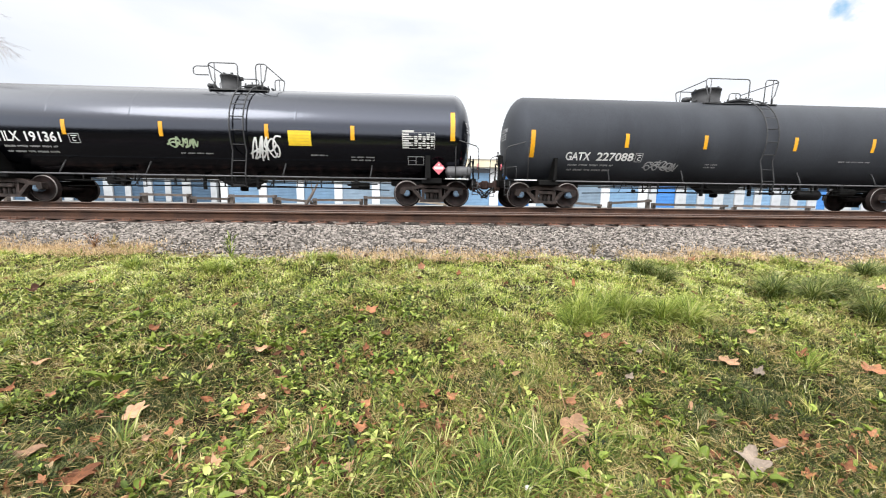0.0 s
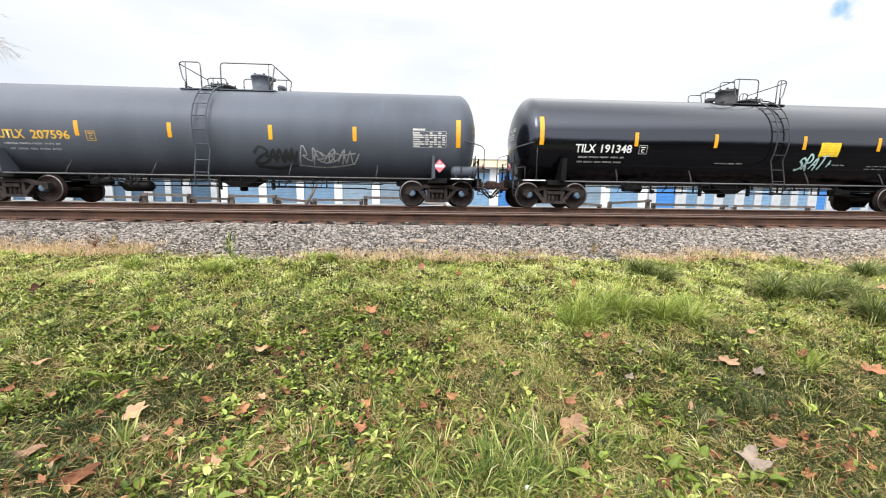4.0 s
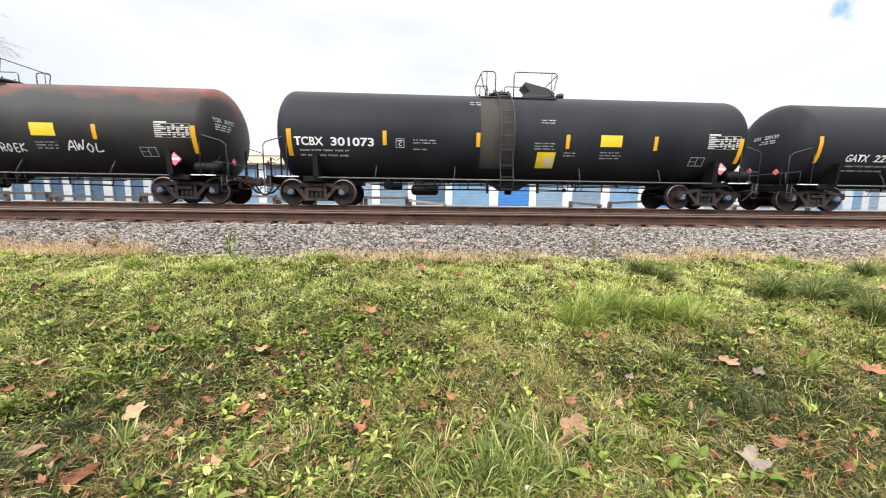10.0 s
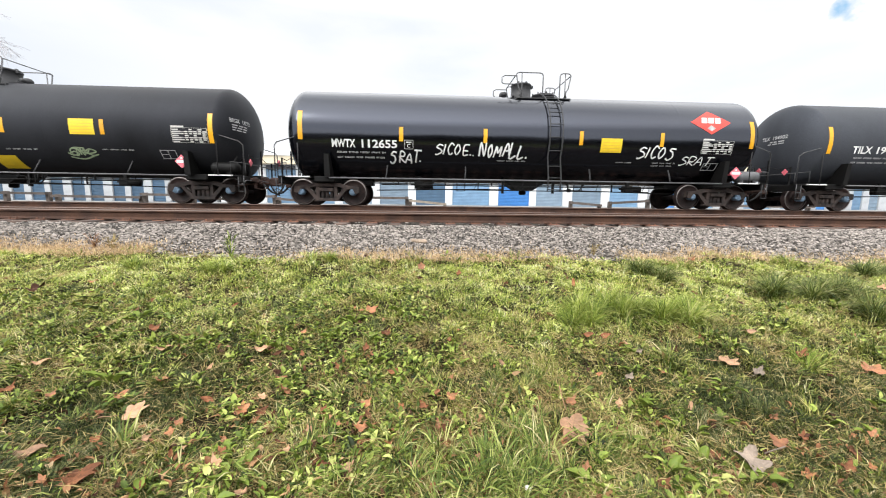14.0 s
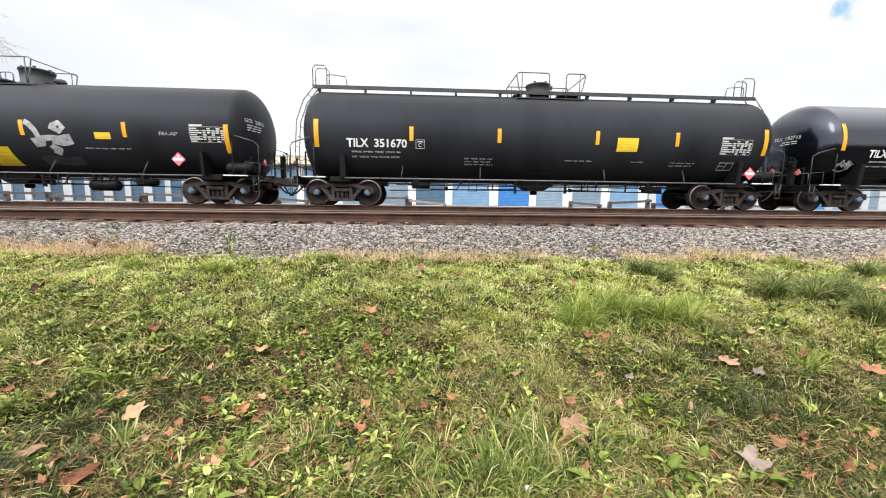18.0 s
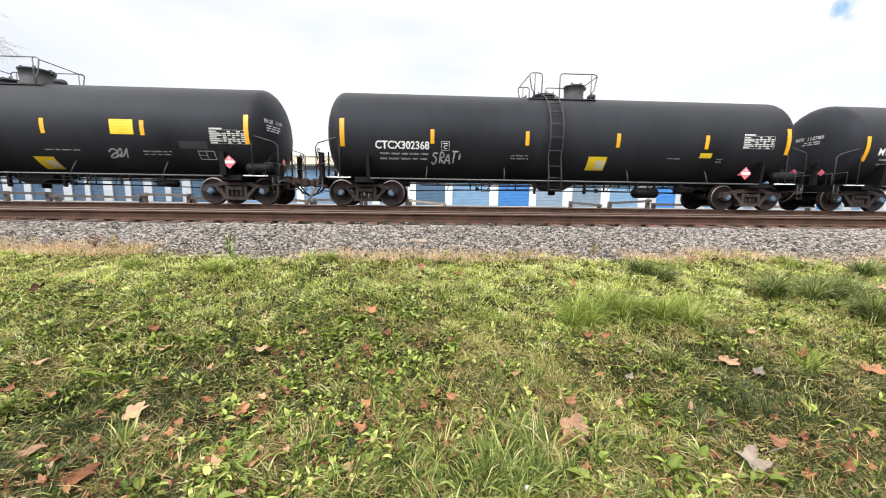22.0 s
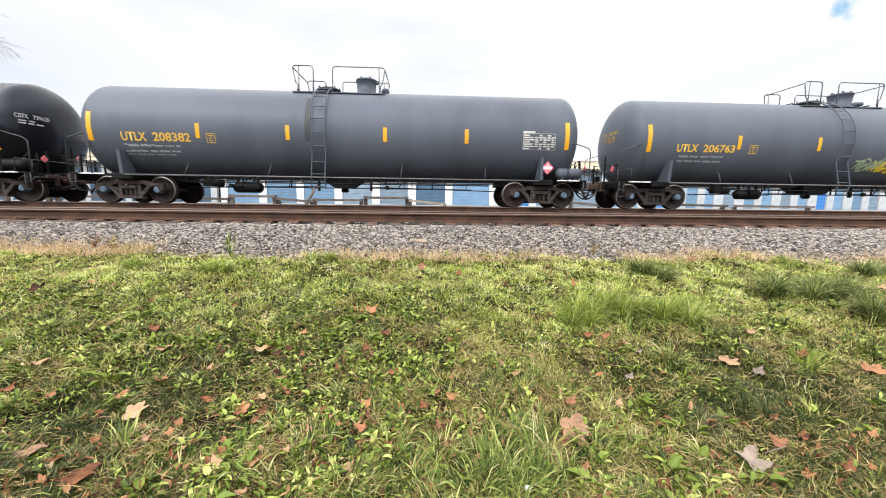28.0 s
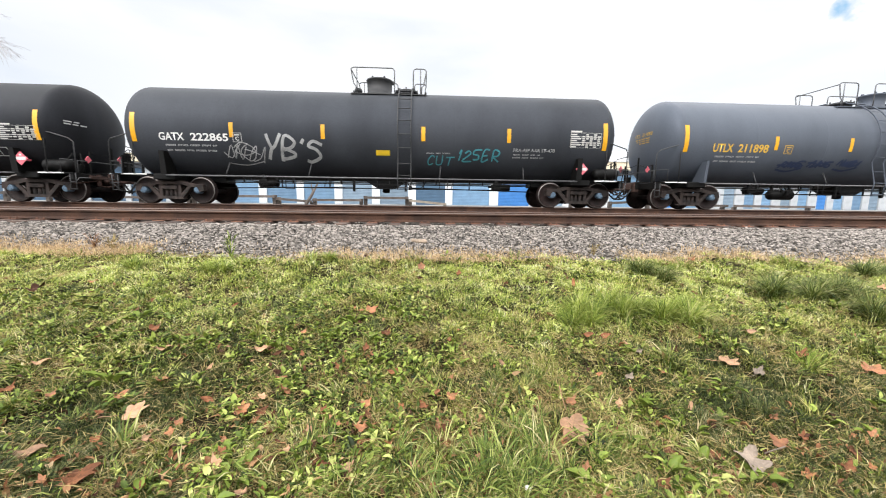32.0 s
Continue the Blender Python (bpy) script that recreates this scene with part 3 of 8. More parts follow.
def lettering(text, x, z, height, width, material, shear=0.0, out=0.007, bold=0.012):
    """Words on the tank's side with their lower left corner at (x, z)."""
    co, me = flat_text(text, bold, shear)
    lo, hi = co.min(0), co.max(0)
    k = height / (hi[1] - lo[1])
    kx = width / (hi[0] - lo[0]) if width else k
    return put_text(me, np.array([skin(x + (p[0] - lo[0]) * kx, z + (p[1] - lo[1]) * k, out) for p in co], dtype=np.float32), material)


# letter shapes as a spray can draws them, in a box of one by one
SPRAY = {"A": ["00 48 80", "23 63"], "B": ["10 18 67 55 14", "14 73 61 10"], "C": ["87 48 14 30 71"], "E": ["78 18 10 71", "14 64"], "F": ["88 18 10", "14 64"], "H": ["18 10", "88 80", "14 84"], "I": ["48 40"],
         "J": ["78 71 30 02", "38 98"], "K": ["18 10", "88 14 80"], "L": ["18 10 81"], "M": ["00 18 43 78 80"], "N": ["10 18 70 78"], "O": ["48 14 40 74 48"], "P": ["10 18 77 64 14"], "R": ["10 18 77 64 14 80"],
         "S": ["87 38 16 55 72 30 01"], "T": ["08 98", "48 40"], "U": ["18 12 40 72 78"], "V": ["08 40 88"], "W": ["08 20 45 70 98"], "Y": ["08 44 88", "44 30"], "Z": ["08 88 00 90"], "0": ["48 14 40 74 48"],
         "1": ["26 48 40"], "2": ["16 48 76 00 90"], "5": ["88 18 15 64 61 10"], "+": ["46 42", "24 64"], "-": ["24 74"], ".": ["30 41"], "'": ["38 26"], " ": []}


def sprayed(text, x0, x1, z0, z1, w, material, seed=1):
    """Hand-sprayed words within a box, a stroke at a time."""
    r = random.Random(seed)
    wide = [0.35 if ch in "'.I1" else 1.0 for ch in text]
    unit, at = (x1 - x0) / sum(wide), x0
    lines = []
    for ch, k in zip(text, wide):
        x, step = at - (0.3 * unit if k < 1 else 0), unit
        at += k * unit
        dx, dz, k = r.uniform(-0.1, 0.1) * step, r.uniform(-0.10, 0.10) * (z1 - z0), r.uniform(0.85, 1.15)
        for code in SPRAY[ch]:
            pts = [(int(p[0]) / 10 + r.uniform(-0.06, 0.06), int(p[1]) / 8 + r.uniform(-0.06, 0.06)) for p in code.split()]
            lines.append(smooth_line([(x + dx + step * (px * 1.02 + 0.22 * (pz - 0.5)), z0 + dz + (z1 - z0) * pz * k) for px, pz in pts]))
    return strokes("graffiti", lines, w, material)


def tank_mesh(material):
    """The barrel with its two dished ends and its girth seams."""
    b = Build()
    prof = []
    for i in range(17):
        a = math.pi / 2 * i / 16
        prof.append((R * math.sin(a), -HEAD_X - HEAD_D * math.cos(a)))
    side = [7.80]
    for x in (5.2, 2.6):
        side += [x + 0.05, x + 0.018, x, x - 0.018, x - 0.05]
    for x in side + [0.0] + [-x for x in reversed(side)]:
        prof.append((R + (0.0022 if abs(x) in (5.2, 2.6) else 0.0), -x))
    prof += [(r, -h) for r, h in reversed(prof[:17])]
    b.lathe(prof, 56, "x", (0, 0, ZC))
    return b.mesh("tank", material)


def side_frame():
    """Cast side frame of a truck, with its openings."""
    b = Build()
    y0, y1 = -0.10, 0.10
    top = [(-1.12, 0.44), (-1.10, 0.64), (-0.72, 0.68), (-0.45, 0.76), (0.45, 0.76), (0.72, 0.68), (1.10, 0.64), (1.12, 0.44), (0.98, 0.40), (0.90, 0.56),
           (0.66, 0.56), (0.42, 0.64), (-0.42, 0.64), (-0.66, 0.56), (-0.90, 0.56), (-0.98, 0.40)]
    for i in range(7):
        j = 15 - i
        b.prism([top[i], top[i + 1], top[j - 1], top[j]], y0, y1)
    for s in (-1, 1):
        b.prism([(s * 0.74, 0.60), (s * 0.60, 0.60), (s * 0.28, 0.24), (s * 0.40, 0.20)][::s], y0 + 0.01, y1 - 0.01)
        b.prism([(s * 0.36, 0.66), (s * 0.25, 0.66), (s * 0.25, 0.22), (s * 0.36, 0.22)][::s], y0 + 0.02, y1 - 0.02)
    b.prism([(-0.44, 0.15), (0.44, 0.15), (0.38, 0.25), (-0.38, 0.25)], y0, y1)
    b.box(-0.25, 0.25, -0.14, 0.10, 0.47, 0.60, 0.02)
    return b.mesh("side_frame", M_TRUCK)


def wheelset():
    """Two wheels on an axle, with bearing caps outside; its middle at the origin."""
    b = Build()
    for s in (-1, 1):
        y = lambda a: s * a
        b.lathe([(0.085, y(0.60)), (0.16, y(0.62)), (0.20, y(0.66)), (0.36, y(0.69)), (0.385, y(0.683))], 32, "y")
        b.lathe([(0.385, y(0.683)), (0.385, y(0.682)), (0.485, y(0.682)), (0.487, y(0.700)), (0.462, y(0.722)), (0.457, y(0.815)), (0.452, y(0.822)), (0.395, y(0.822))], 32, "y")
        b.lathe([(0.395, y(0.822)), (0.37, y(0.80)), (0.22, y(0.755)), (0.14, y(0.80)), (0.13, y(0.86)), (0.0, y(0.86))], 32, "y")
    b.tube([(0, -0.75, 0), (0, 0.75, 0)], 0.085, 12)
    nf = len(b.f)
    b.slot = 1
    for s in (-1, 1):
        b.lathe([(0.456, s * 0.800), (0.4545, s * 0.8245), (0.42, s * 0.8245)], 32, "y")
    b.slot = 2
    for s in (-1, 1):
        b.lathe([(0.12, s * 0.86), (0.12, s * 1.06), (0.10, s * 1.08), (0.085, s * 1.085), (0.0, s * 1.085)], 16, "y")
        for k in range(3):
            a = k * 2.094
            b.lathe([(0.022, s * 1.08), (0.022, s * 1.105), (0.0, s * 1.105)], 6, "y", (0.055 * math.sin(a), 0, 0.055 * math.cos(a)))
    return b.mesh("wheelset", M_WHEEL, M_RIM, M_CAP)


def spring_nest():
    b = Build()
    for x in (0.0,):
        b.lathe([(0.062, 0.25), (0.070, 0.28), (0.060, 0.31), (0.070, 0.34), (0.060, 0.37), (0.070, 0.40), (0.060, 0.43), (0.070, 0.46), (0.062, 0.48)], 10, "z", (x, 0, 0))
    return b.mesh("spring", M_TRUCK)


def bolster():
    return Build().box(-0.22, 0.22, -0.95, 0.95, 0.48, 0.66, 0.03).box(-0.16, 0.16, -0.4, 0.4, 0.66, 0.76, 0.02).mesh("bolster", M_FRAME)


def brake_bar():
    return Build().tube([(-0.62, -1.0, 0.60), (-0.40, -1.02, 0.42)], 0.022, 6).mesh("brake_lever", M_RIM)


def stub_sill():
    return Build().box(5.6, 8.75, -0.33, 0.33, 0.74, 1.02, 0.02).mesh("stub_sill", M_FRAME)


def body_bolster():
    return Build().box(6.75, 7.45, -1.35, 1.35, 0.78, 0.98, 0.03).mesh("body_bolster", M_FRAME)


def end_sill():
    return Build().box(8.45, 8.62, -1.42, 1.42, 0.72, 0.96, 0.02).mesh("end_sill", M_FRAME)


def step_board():
    return Build().box(7.5, 8.62, -1.45, -1.15, 0.930, 0.968, 0.004).mesh("step_board", M_FRAME)


def saddle(k, m):
    """A tapering web from the bolster up the tank's flank, on the near side."""
    b = Build()
    w0, w1 = 0.16 * k, 0.13 * k
    v = [(-w0, -1.535, 0.95), (w0, -1.535, 0.95), (w1, -1.60, 1.70), (-w1, -1.60, 1.70), (-w0, -0.95, 0.95), (w0, -0.95, 0.95), (w1, -1.35, 1.70), (-w1, -1.35, 1.70)]
    b.add(v, [(0, 1, 2, 3), (4, 7, 6, 5), (0, 3, 7, 4), (1, 5, 6, 2), (2, 6, 7, 3), (0, 4, 5, 1)])
    return b.mesh("saddle", m)


def sump():
    """Bottom outlet with its sloped skid plates."""
    b = Build()
    b.prism([(-0.72, 0.90), (-0.30, 0.64), (0.30, 0.64), (0.72, 0.90), (0.65, 1.05), (-0.65, 1.05)], -0.42, 0.42)
    b.lathe([(0.14, 0.62), (0.14, 0.50), (0.09, 0.47), (0.0, 0.47)], 12, "z", (0.0, 0, 0))
    return b.mesh("bottom_outlet", M_FRAME)


def side_pipe():
    return Build().tube([(-6.9, -1.50, 0.925), (6.9, -1.50, 0.925)], 0.028, 6).mesh("side_rail", M_PIPE)


def bracket():
    return Build().tube([(0, -1.50, 0.92), (0.03, -1.36, 1.20), (0.04, -1.26, 1.38)], 0.022, 5).mesh("bracket", M_HOUSING)


def train_line(z, y, x0, x1, r):
    b = Build().tube([(x0, y, z), (x1, y, z)], r, 6)
    x = x0 + 0.6
    while x < x1:
        b.box(x - 0.02, x + 0.02, y - 0.02, y + 0.02, z, 0.96)
        x += 1.65
    return b.mesh("brake_pipe", M_FRAME)


def reservoir():
    b = Build().lathe([(0, -0.50), (0.12, -0.48), (0.185, -0.40), (0.185, 0.40), (0.12, 0.48), (0, 0.50)], 18, "x", (0, -0.75, 0.58))
    for x in (-0.35, 0.35):
        b.box(x - 0.03, x + 0.03, -0.80, -0.70, 0.72, 0.98)
    return b.mesh("air_reservoir", M_FRAME)


def valve():
    b = Build().box(-0.16, 0.16, -0.95, -0.65, 0.55, 0.80, 0.03).lathe([(0.10, -0.2), (0.12, -0.15), (0.12, 0.2), (0.0, 0.22)], 12, "x", (0.28, -0.82, 0.66))
    b.tube([(-0.3, -0.8, 0.68), (-0.16, -0.8, 0.68)], 0.03, 6)
    b.box(-0.05, 0.05, -0.85, -0.75, 0.78, 0.98)
    return b.mesh("brake_valve", M_FRAME)


def hanger():
    """A wire loop that hangs under the tank."""
    return Build().tube([(-0.14, -1.2, 0.95), (-0.14, -1.2, 0.55), (0.14, -1.2, 0.55), (0.14, -1.2, 0.95)], 0.018, 5).mesh("hanger", M_FRAME)


def pipe_drop():
    """Bent branch pipe with a small cock, hung from the underside."""
    b = Build().tube([(-0.5, -1.0, 0.86), (-0.2, -1.0, 0.84), (-0.1, -1.0, 0.62), (0.25, -1.0, 0.60), (0.35, -1.0, 0.72), (0.5, -1.0, 0.92)], 0.020, 5)
    b.box(-0.16, -0.04, -1.06, -0.94, 0.56, 0.70, 0.02)
    for x in (-0.4, 0.42):
        b.box(x - 0.015, x + 0.015, -1.02, -0.98, 0.82, 0.98)
    return b.mesh("pipe_drop", M_FRAME)


def rigging():
    """Long brake rods with a slanted lever between the trucks."""
    b = Build().tube([(-5.6, -0.55, 0.56), (-0.9, -0.55, 0.66)], 0.018, 5).tube([(0.9, -0.6, 0.66), (5.6, -0.6, 0.56)], 0.018, 5)
    b.box(-0.98, -0.90, -0.60, -0.50, 0.50, 0.98).box(0.90, 0.98, -0.65, -0.55, 0.52, 0.98)
    for x in (-4.2, -2.0, 2.6, 4.4):
        b.tube([(x, -0.58, 0.62), (x + 0.1, -0.62, 0.96)], 0.013, 5)
    return b.mesh("brake_rigging", M_FRAME)


def coupler():
    b = Build().box(8.7, 9.05, -0.11, 0.11, 0.72, 0.92, 0.02)
    b.box(9.0, 9.26, -0.17, 0.10, 0.66, 0.98, 0.05)
    b.box(9.12, 9.30, 0.04, 0.17, 0.70, 0.94, 0.04)
    return b.mesh("coupler", M_COUPLER)


def hose():
    return Build().tube([(8.75, -0.30, 0.78), (8.95, -0.32, 0.62), (9.1, -0.25, 0.44), (9.26, -0.10, 0.38)], 0.032, 7).mesh("air_hose", M_RUBBER)


def end_post(h):
    return Build().box(8.575, 8.625, -0.025, 0.025, 0.94, h, 0.004).mesh("stanchion", M_FRAME)


def end_chain():
    return Build().tube([(8.60, -0.75, 1.70), (8.60, -0.3, 1.62), (8.60, 0.15, 1.70), (8.60, 0.6, 1.55), (8.60, 1.05, 1.58)], 0.012, 5).mesh("chain", M_FRAME)


def end_gear():
    """Draft-gear carrier, brake lever and angle cock round the coupler."""
    b = Build().box(8.60, 8.80, -0.30, 0.30, 0.62, 1.00, 0.03).box(8.66, 8.74, -0.95, -0.32, 0.78, 0.90, 0.015)
    b.box(8.62, 8.72, -0.62, -0.50, 0.55, 0.95, 0.02).tube([(8.60, -0.55, 0.60), (8.85, -0.50, 0.52), (9.02, -0.34, 0.58)], 0.020, 6)
    b.tube([(8.20, -0.95, 0.62), (8.62, -0.80, 0.70), (8.84, -0.34, 0.86)], 0.022, 6).lathe([(0.0, -0.07), (0.06, -0.06), (0.06, 0.06), (0.0, 0.07)], 10, "x", (8.80, -0.42, 0.74))
    return b.mesh("draft_gear", M_COUPLER)


def end_valve():
    """Pipes and a boxed valve on the platform beside the dished end."""
    b = Build().box(8.30, 8.46, -1.02, -0.78, 1.00, 1.28, 0.02).tube([(8.38, -0.90, 1.28), (8.40, -0.95, 1.50), (8.52, -1.00, 1.62), (8.60, -1.0, 0.98)], 0.020, 6)
    b.tube([(7.70, -1.30, 1.02), (8.10, -1.22, 1.10), (8.30, -1.0, 1.14)], 0.016, 5).tube([(8.12, -1.40, 0.96), (8.32, -1.05, 1.62)], 0.024, 6)
    return b.mesh("platform_valve", M_FRAME)


def hose_chain():
    return Build().tube([(8.85, 0.22, 0.74), (9.0, 0.20, 0.50), (9.15, 0.15, 0.36), (9.26, 0.05, 0.34)], 0.030, 7).tube([(8.80, -0.12, 0.66), (9.05, -0.10, 0.48), (9.24, -0.06, 0.60)], 0.012, 5).mesh("trainline_hose", M_RUBBER)


def cut_lever():
    return Build().tube([(8.66, -1.38, 0.70), (8.72, -1.35, 0.80), (8.72, -0.4, 0.84), (8.95, -0.15, 0.80)], 0.014, 5).mesh("uncoupling_lever", M_PIPE)


def end_rail():
    """Handrail and grab irons at a car's end."""
    b = Build()
    for q in (-1, 1):
        b.tube([(7.90, q * 1.50, 0.95), (7.90, q * 1.50, 2.18), (7.96, q * 1.50, 2.25), (8.60, q * 1.46, 2.06), (8.70, q * 1.40, 1.95), (8.70, q * 1.40, 0.95)], 0.018, 6)
        b.tube([(8.30, q * 1.48, 0.95), (8.30, q * 1.48, 1.40), (8.70, q * 1.40, 1.36)], 0.014, 5)
    b.tube([(8.72, -1.36, 0.96), (8.72, -1.36, 1.36), (8.72, 1.36, 1.36), (8.72, 1.36, 0.96)], 0.018, 6)
    return b.mesh("end_handrail", M_GRAB)


def end_ladder():
    b = Build()
    for x in (8.50, 8.68):
        b.tube([(x, -1.42, 0.40), (x, -1.42, 0.95)], 0.014, 5)
    for z in (0.43, 0.66):
        b.tube([(8.50, -1.42, z), (8.68, -1.42, z)], 0.012, 5)
    return b.mesh("sill_step", M_GRAB)


def brake_wheel():
    b = Build()
    for k in range(16):
        a, c = k * math.pi / 8, (k + 1) * math.pi / 8
        b.tube([(8.80, 0.7 + 0.24 * math.cos(a), 1.75 + 0.24 * math.sin(a)), (8.80, 0.7 + 0.24 * math.cos(c), 1.75 + 0.24 * math.sin(c))], 0.014, 5, False)
    for k in range(4):
        a = k * math.pi / 4
        b.tube([(8.80, 0.7 - 0.24 * math.cos(a), 1.75 - 0.24 * math.sin(a)), (8.80, 0.7 + 0.24 * math.cos(a), 1.75 + 0.24 * math.sin(a))], 0.010, 4)
    b.box(8.62, 8.78, 0.6, 0.8, 0.95, 1.85, 0.02)
    return b.mesh("hand_brake", M_FRAME)


def ladder_rails(m):
    b = Build()
    for x in (-0.22, 0.22):
        pts = [(x, -1.66, 0.55), (x, -1.70, 1.0)]
        for k in range(11):
            a = math.radians(-25 + k * 10)
            pts.append((x, -(R + 0.11) * math.cos(a), ZC + (R + 0.11) * math.sin(a)))
        pts.append((x, -0.42, ZC + R + 0.14))
        b.tube(pts, 0.022, 6)
    return b.mesh("ladder_rails", m)


def rung(m):
    return Build().tube([(-0.22, 0, 0), (0.22, 0, 0)], 0.016, 6).mesh("rung", m)


def platform(x0, x1, m):
    b = Build()
    z = ZC + R - 0.19
    for q in (-1, 1):
        y0, y1 = sorted((q * 0.42, q * 0.82))
        b.box(x0, x1, y0, y1, z, z + 0.03)
        for x in (x0, x1 - 0.04):
            b.box(x, x + 0.04, y0, y1, z - 0.12, z + 0.012)
    for x in (x0, x1 - 0.06):
        b.box(x, x + 0.06, -0.42, 0.42, z + 0.17, z + 0.21)
    return b.mesh("platform", m)


def fit_housing(r, flat, grey, d=1):
    """Round protective housing over the valves, with its lid; flat: the low kind with a domed open hood."""
    z = ZC + R - 0.06
    h = 0.42 if flat else 0.57
    m = M_GREY if grey else M_HOUSING
    b = Build()
    if flat:
        b.box(-r - 0.02, r + 0.02, -0.42, 0.42, z, z + 0.12, 0.03)
        hood = [(-r * 0.95, 0.12), (r, 0.12), (r, 0.20), (r * 0.55, 0.36), (-r * 0.90, 0.56), (-r * 1.0, 0.50), (-r * 0.62, 0.26)]
        b.prism([(d * px, z + pz) for px, pz in hood][::d], -0.36, 0.36)
    else:
        k = 0.90 if grey else 0.95
        b.lathe([(r + 0.03, 0), (r + 0.03, 0.07), (r * k, 0.08), (r, h - 0.08), (r + 0.018, h - 0.07), (r + 0.018, h - 0.02), (r - 0.05, h), (0, h + 0.03)], 28, "z", (0, 0, z))
        b.box(r - 0.02, r + 0.10, -0.06, 0.06, z + h - 0.14, z + h - 0.02, 0.02)
        for q in range(5):
            a = q * 1.256 + 0.3
            b.box((r - 0.1) * math.cos(a) - 0.03, (r - 0.1) * math.cos(a) + 0.03, (r - 0.1) * math.sin(a) - 0.03, (r - 0.1) * math.sin(a) + 0.03, z + h, z + h + 0.06)
    return b.mesh("valve_housing", m)


def relief_valve(m):
    """A squat safety valve beside the valve housing."""
    z = ZC + R - 0.06
    b = Build().lathe([(0.09, 0), (0.09, 0.10), (0.14, 0.11), (0.15, 0.20), (0.11, 0.27), (0.05, 0.29), (0.0, 0.29)], 14, "z", (0, 0, z))
    b.tube([(0, -0.02, z + 0.17), (0, -0.22, z + 0.17)], [0.06, 0.08], 8)
    return b.mesh("relief_valve", m)


def manway():
    z = ZC + R - 0.04
    b = Build().lathe([(0.36, 0), (0.36, 0.10), (0.42, 0.11), (0.42, 0.17), (0.30, 0.21), (0, 0.23)], 24, "z", (0, 0, z))
    for k in range(8):
        a = k * math.pi / 4
        b.tube([(0.39 * math.cos(a), 0.39 * math.sin(a), z + 0.12), (0.39 * math.cos(a), 0.39 * math.sin(a), z + 0.24)], 0.022, 5)
    return b.mesh("manway_cover", M_HOUSING)


def loop_rail(x0, x1, outer):
    """A bent-pipe guard rail on both sides of the top, tied across at its outer end (outer: -1 or 1)."""
    b = Build()
    z, h, c = ZC + R - 0.16, 0.84, 0.10
    far = 0.80
    for y in (-far, far):
        lo, hi = z, z + h
        P = [(x0, y, lo), (x0, y, hi - c), (x0 + c * 0.3, y, hi - c * 0.3), (x0 + c, y, hi), (x1 - c, y, hi), (x1 - c * 0.3, y, hi - c * 0.3), (x1, y, hi - c), (x1, y, lo)]
        if outer > 0:
            P[-2:] = [(x1, y, hi - c * 0.8), (x1 - 0.09, y, lo + 0.30), (x1 - 0.16, y, lo + 0.22), (x1 - 0.16, y, lo)]
        else:
            P[:2] = [(x0 + 0.16, y, lo), (x0 + 0.16, y, lo + 0.22), (x0 + 0.09, y, lo + 0.30), (x0, y, hi - c * 0.8)]
        b.tube(P, 0.020, 6)
    xo = x1 if outer > 0 else x0
    b.tube([(xo, -far, z + h - 0.07), (xo, far, z + h - 0.07)], 0.018, 6)
    xm = x1 - 0.2 if outer > 0 else x0 + 0.2
    for y in (-far, far):
        b.tube([(xm, y, z), (xm, y, z + h)], 0.017, 6)
    return b.mesh("guard_rail", M_PIPE)


def ear_rail(x0, x1):
    """A small bent loop beside the valve housing."""
    z = ZC + R - 0.12
    b = Build()
    for y in (-0.80, 0.80):
        b.tube([(x1, y, z + 0.68), (x0 + 0.1, y, z + 0.68), (x0, y, z + 0.62), (x0, y, z + 0.44), (x0 + 0.08, y, z + 0.40), (x1, y, z + 0.40)], 0.018, 6)
    return b.mesh("side_loop", M_PIPE)


def roof_walk(x0, x1):
    """A long running board along the tank's top, on short stands."""
    z = ZC + R + 0.11
    b = Build()
    for y in (-0.46, -0.28):
        b.box(x0, x1, y - 0.08, y + 0.08, z, z + 0.035)
    b.box(x0, x1, -0.56, -0.545, z - 0.09, z + 0.035)
    x = x0 + 0.2
    while x < x1:
        b.box(x - 0.03, x + 0.03, -0.50, -0.30, z - 0.17, z)
        x += 1.62
    return b.mesh("running_board", M_HOUSING)


def roof_hoop(s):
    z = ZC + R + 0.14
    b = Build()
    for y in (-0.54, -0.20):
        b.tube([(-0.28, y, z), (-0.28, y, z + 0.55), (-0.20, y, z + 0.66), (0.12, y, z + 0.66), (0.20, y, z + 0.55), (0.20, y, z)], 0.018, 6)
    b.tube([(s * 0.2, -0.54, z), (s * 0.2, -0.54, z + 0.30), (s * 0.3, -0.54, z + 0.36), (s * 0.85, -0.54, z + 0.30), (s * 0.9, -0.54, z)], 0.016, 6)
    return b.mesh("end_hoop", M_PIPE)


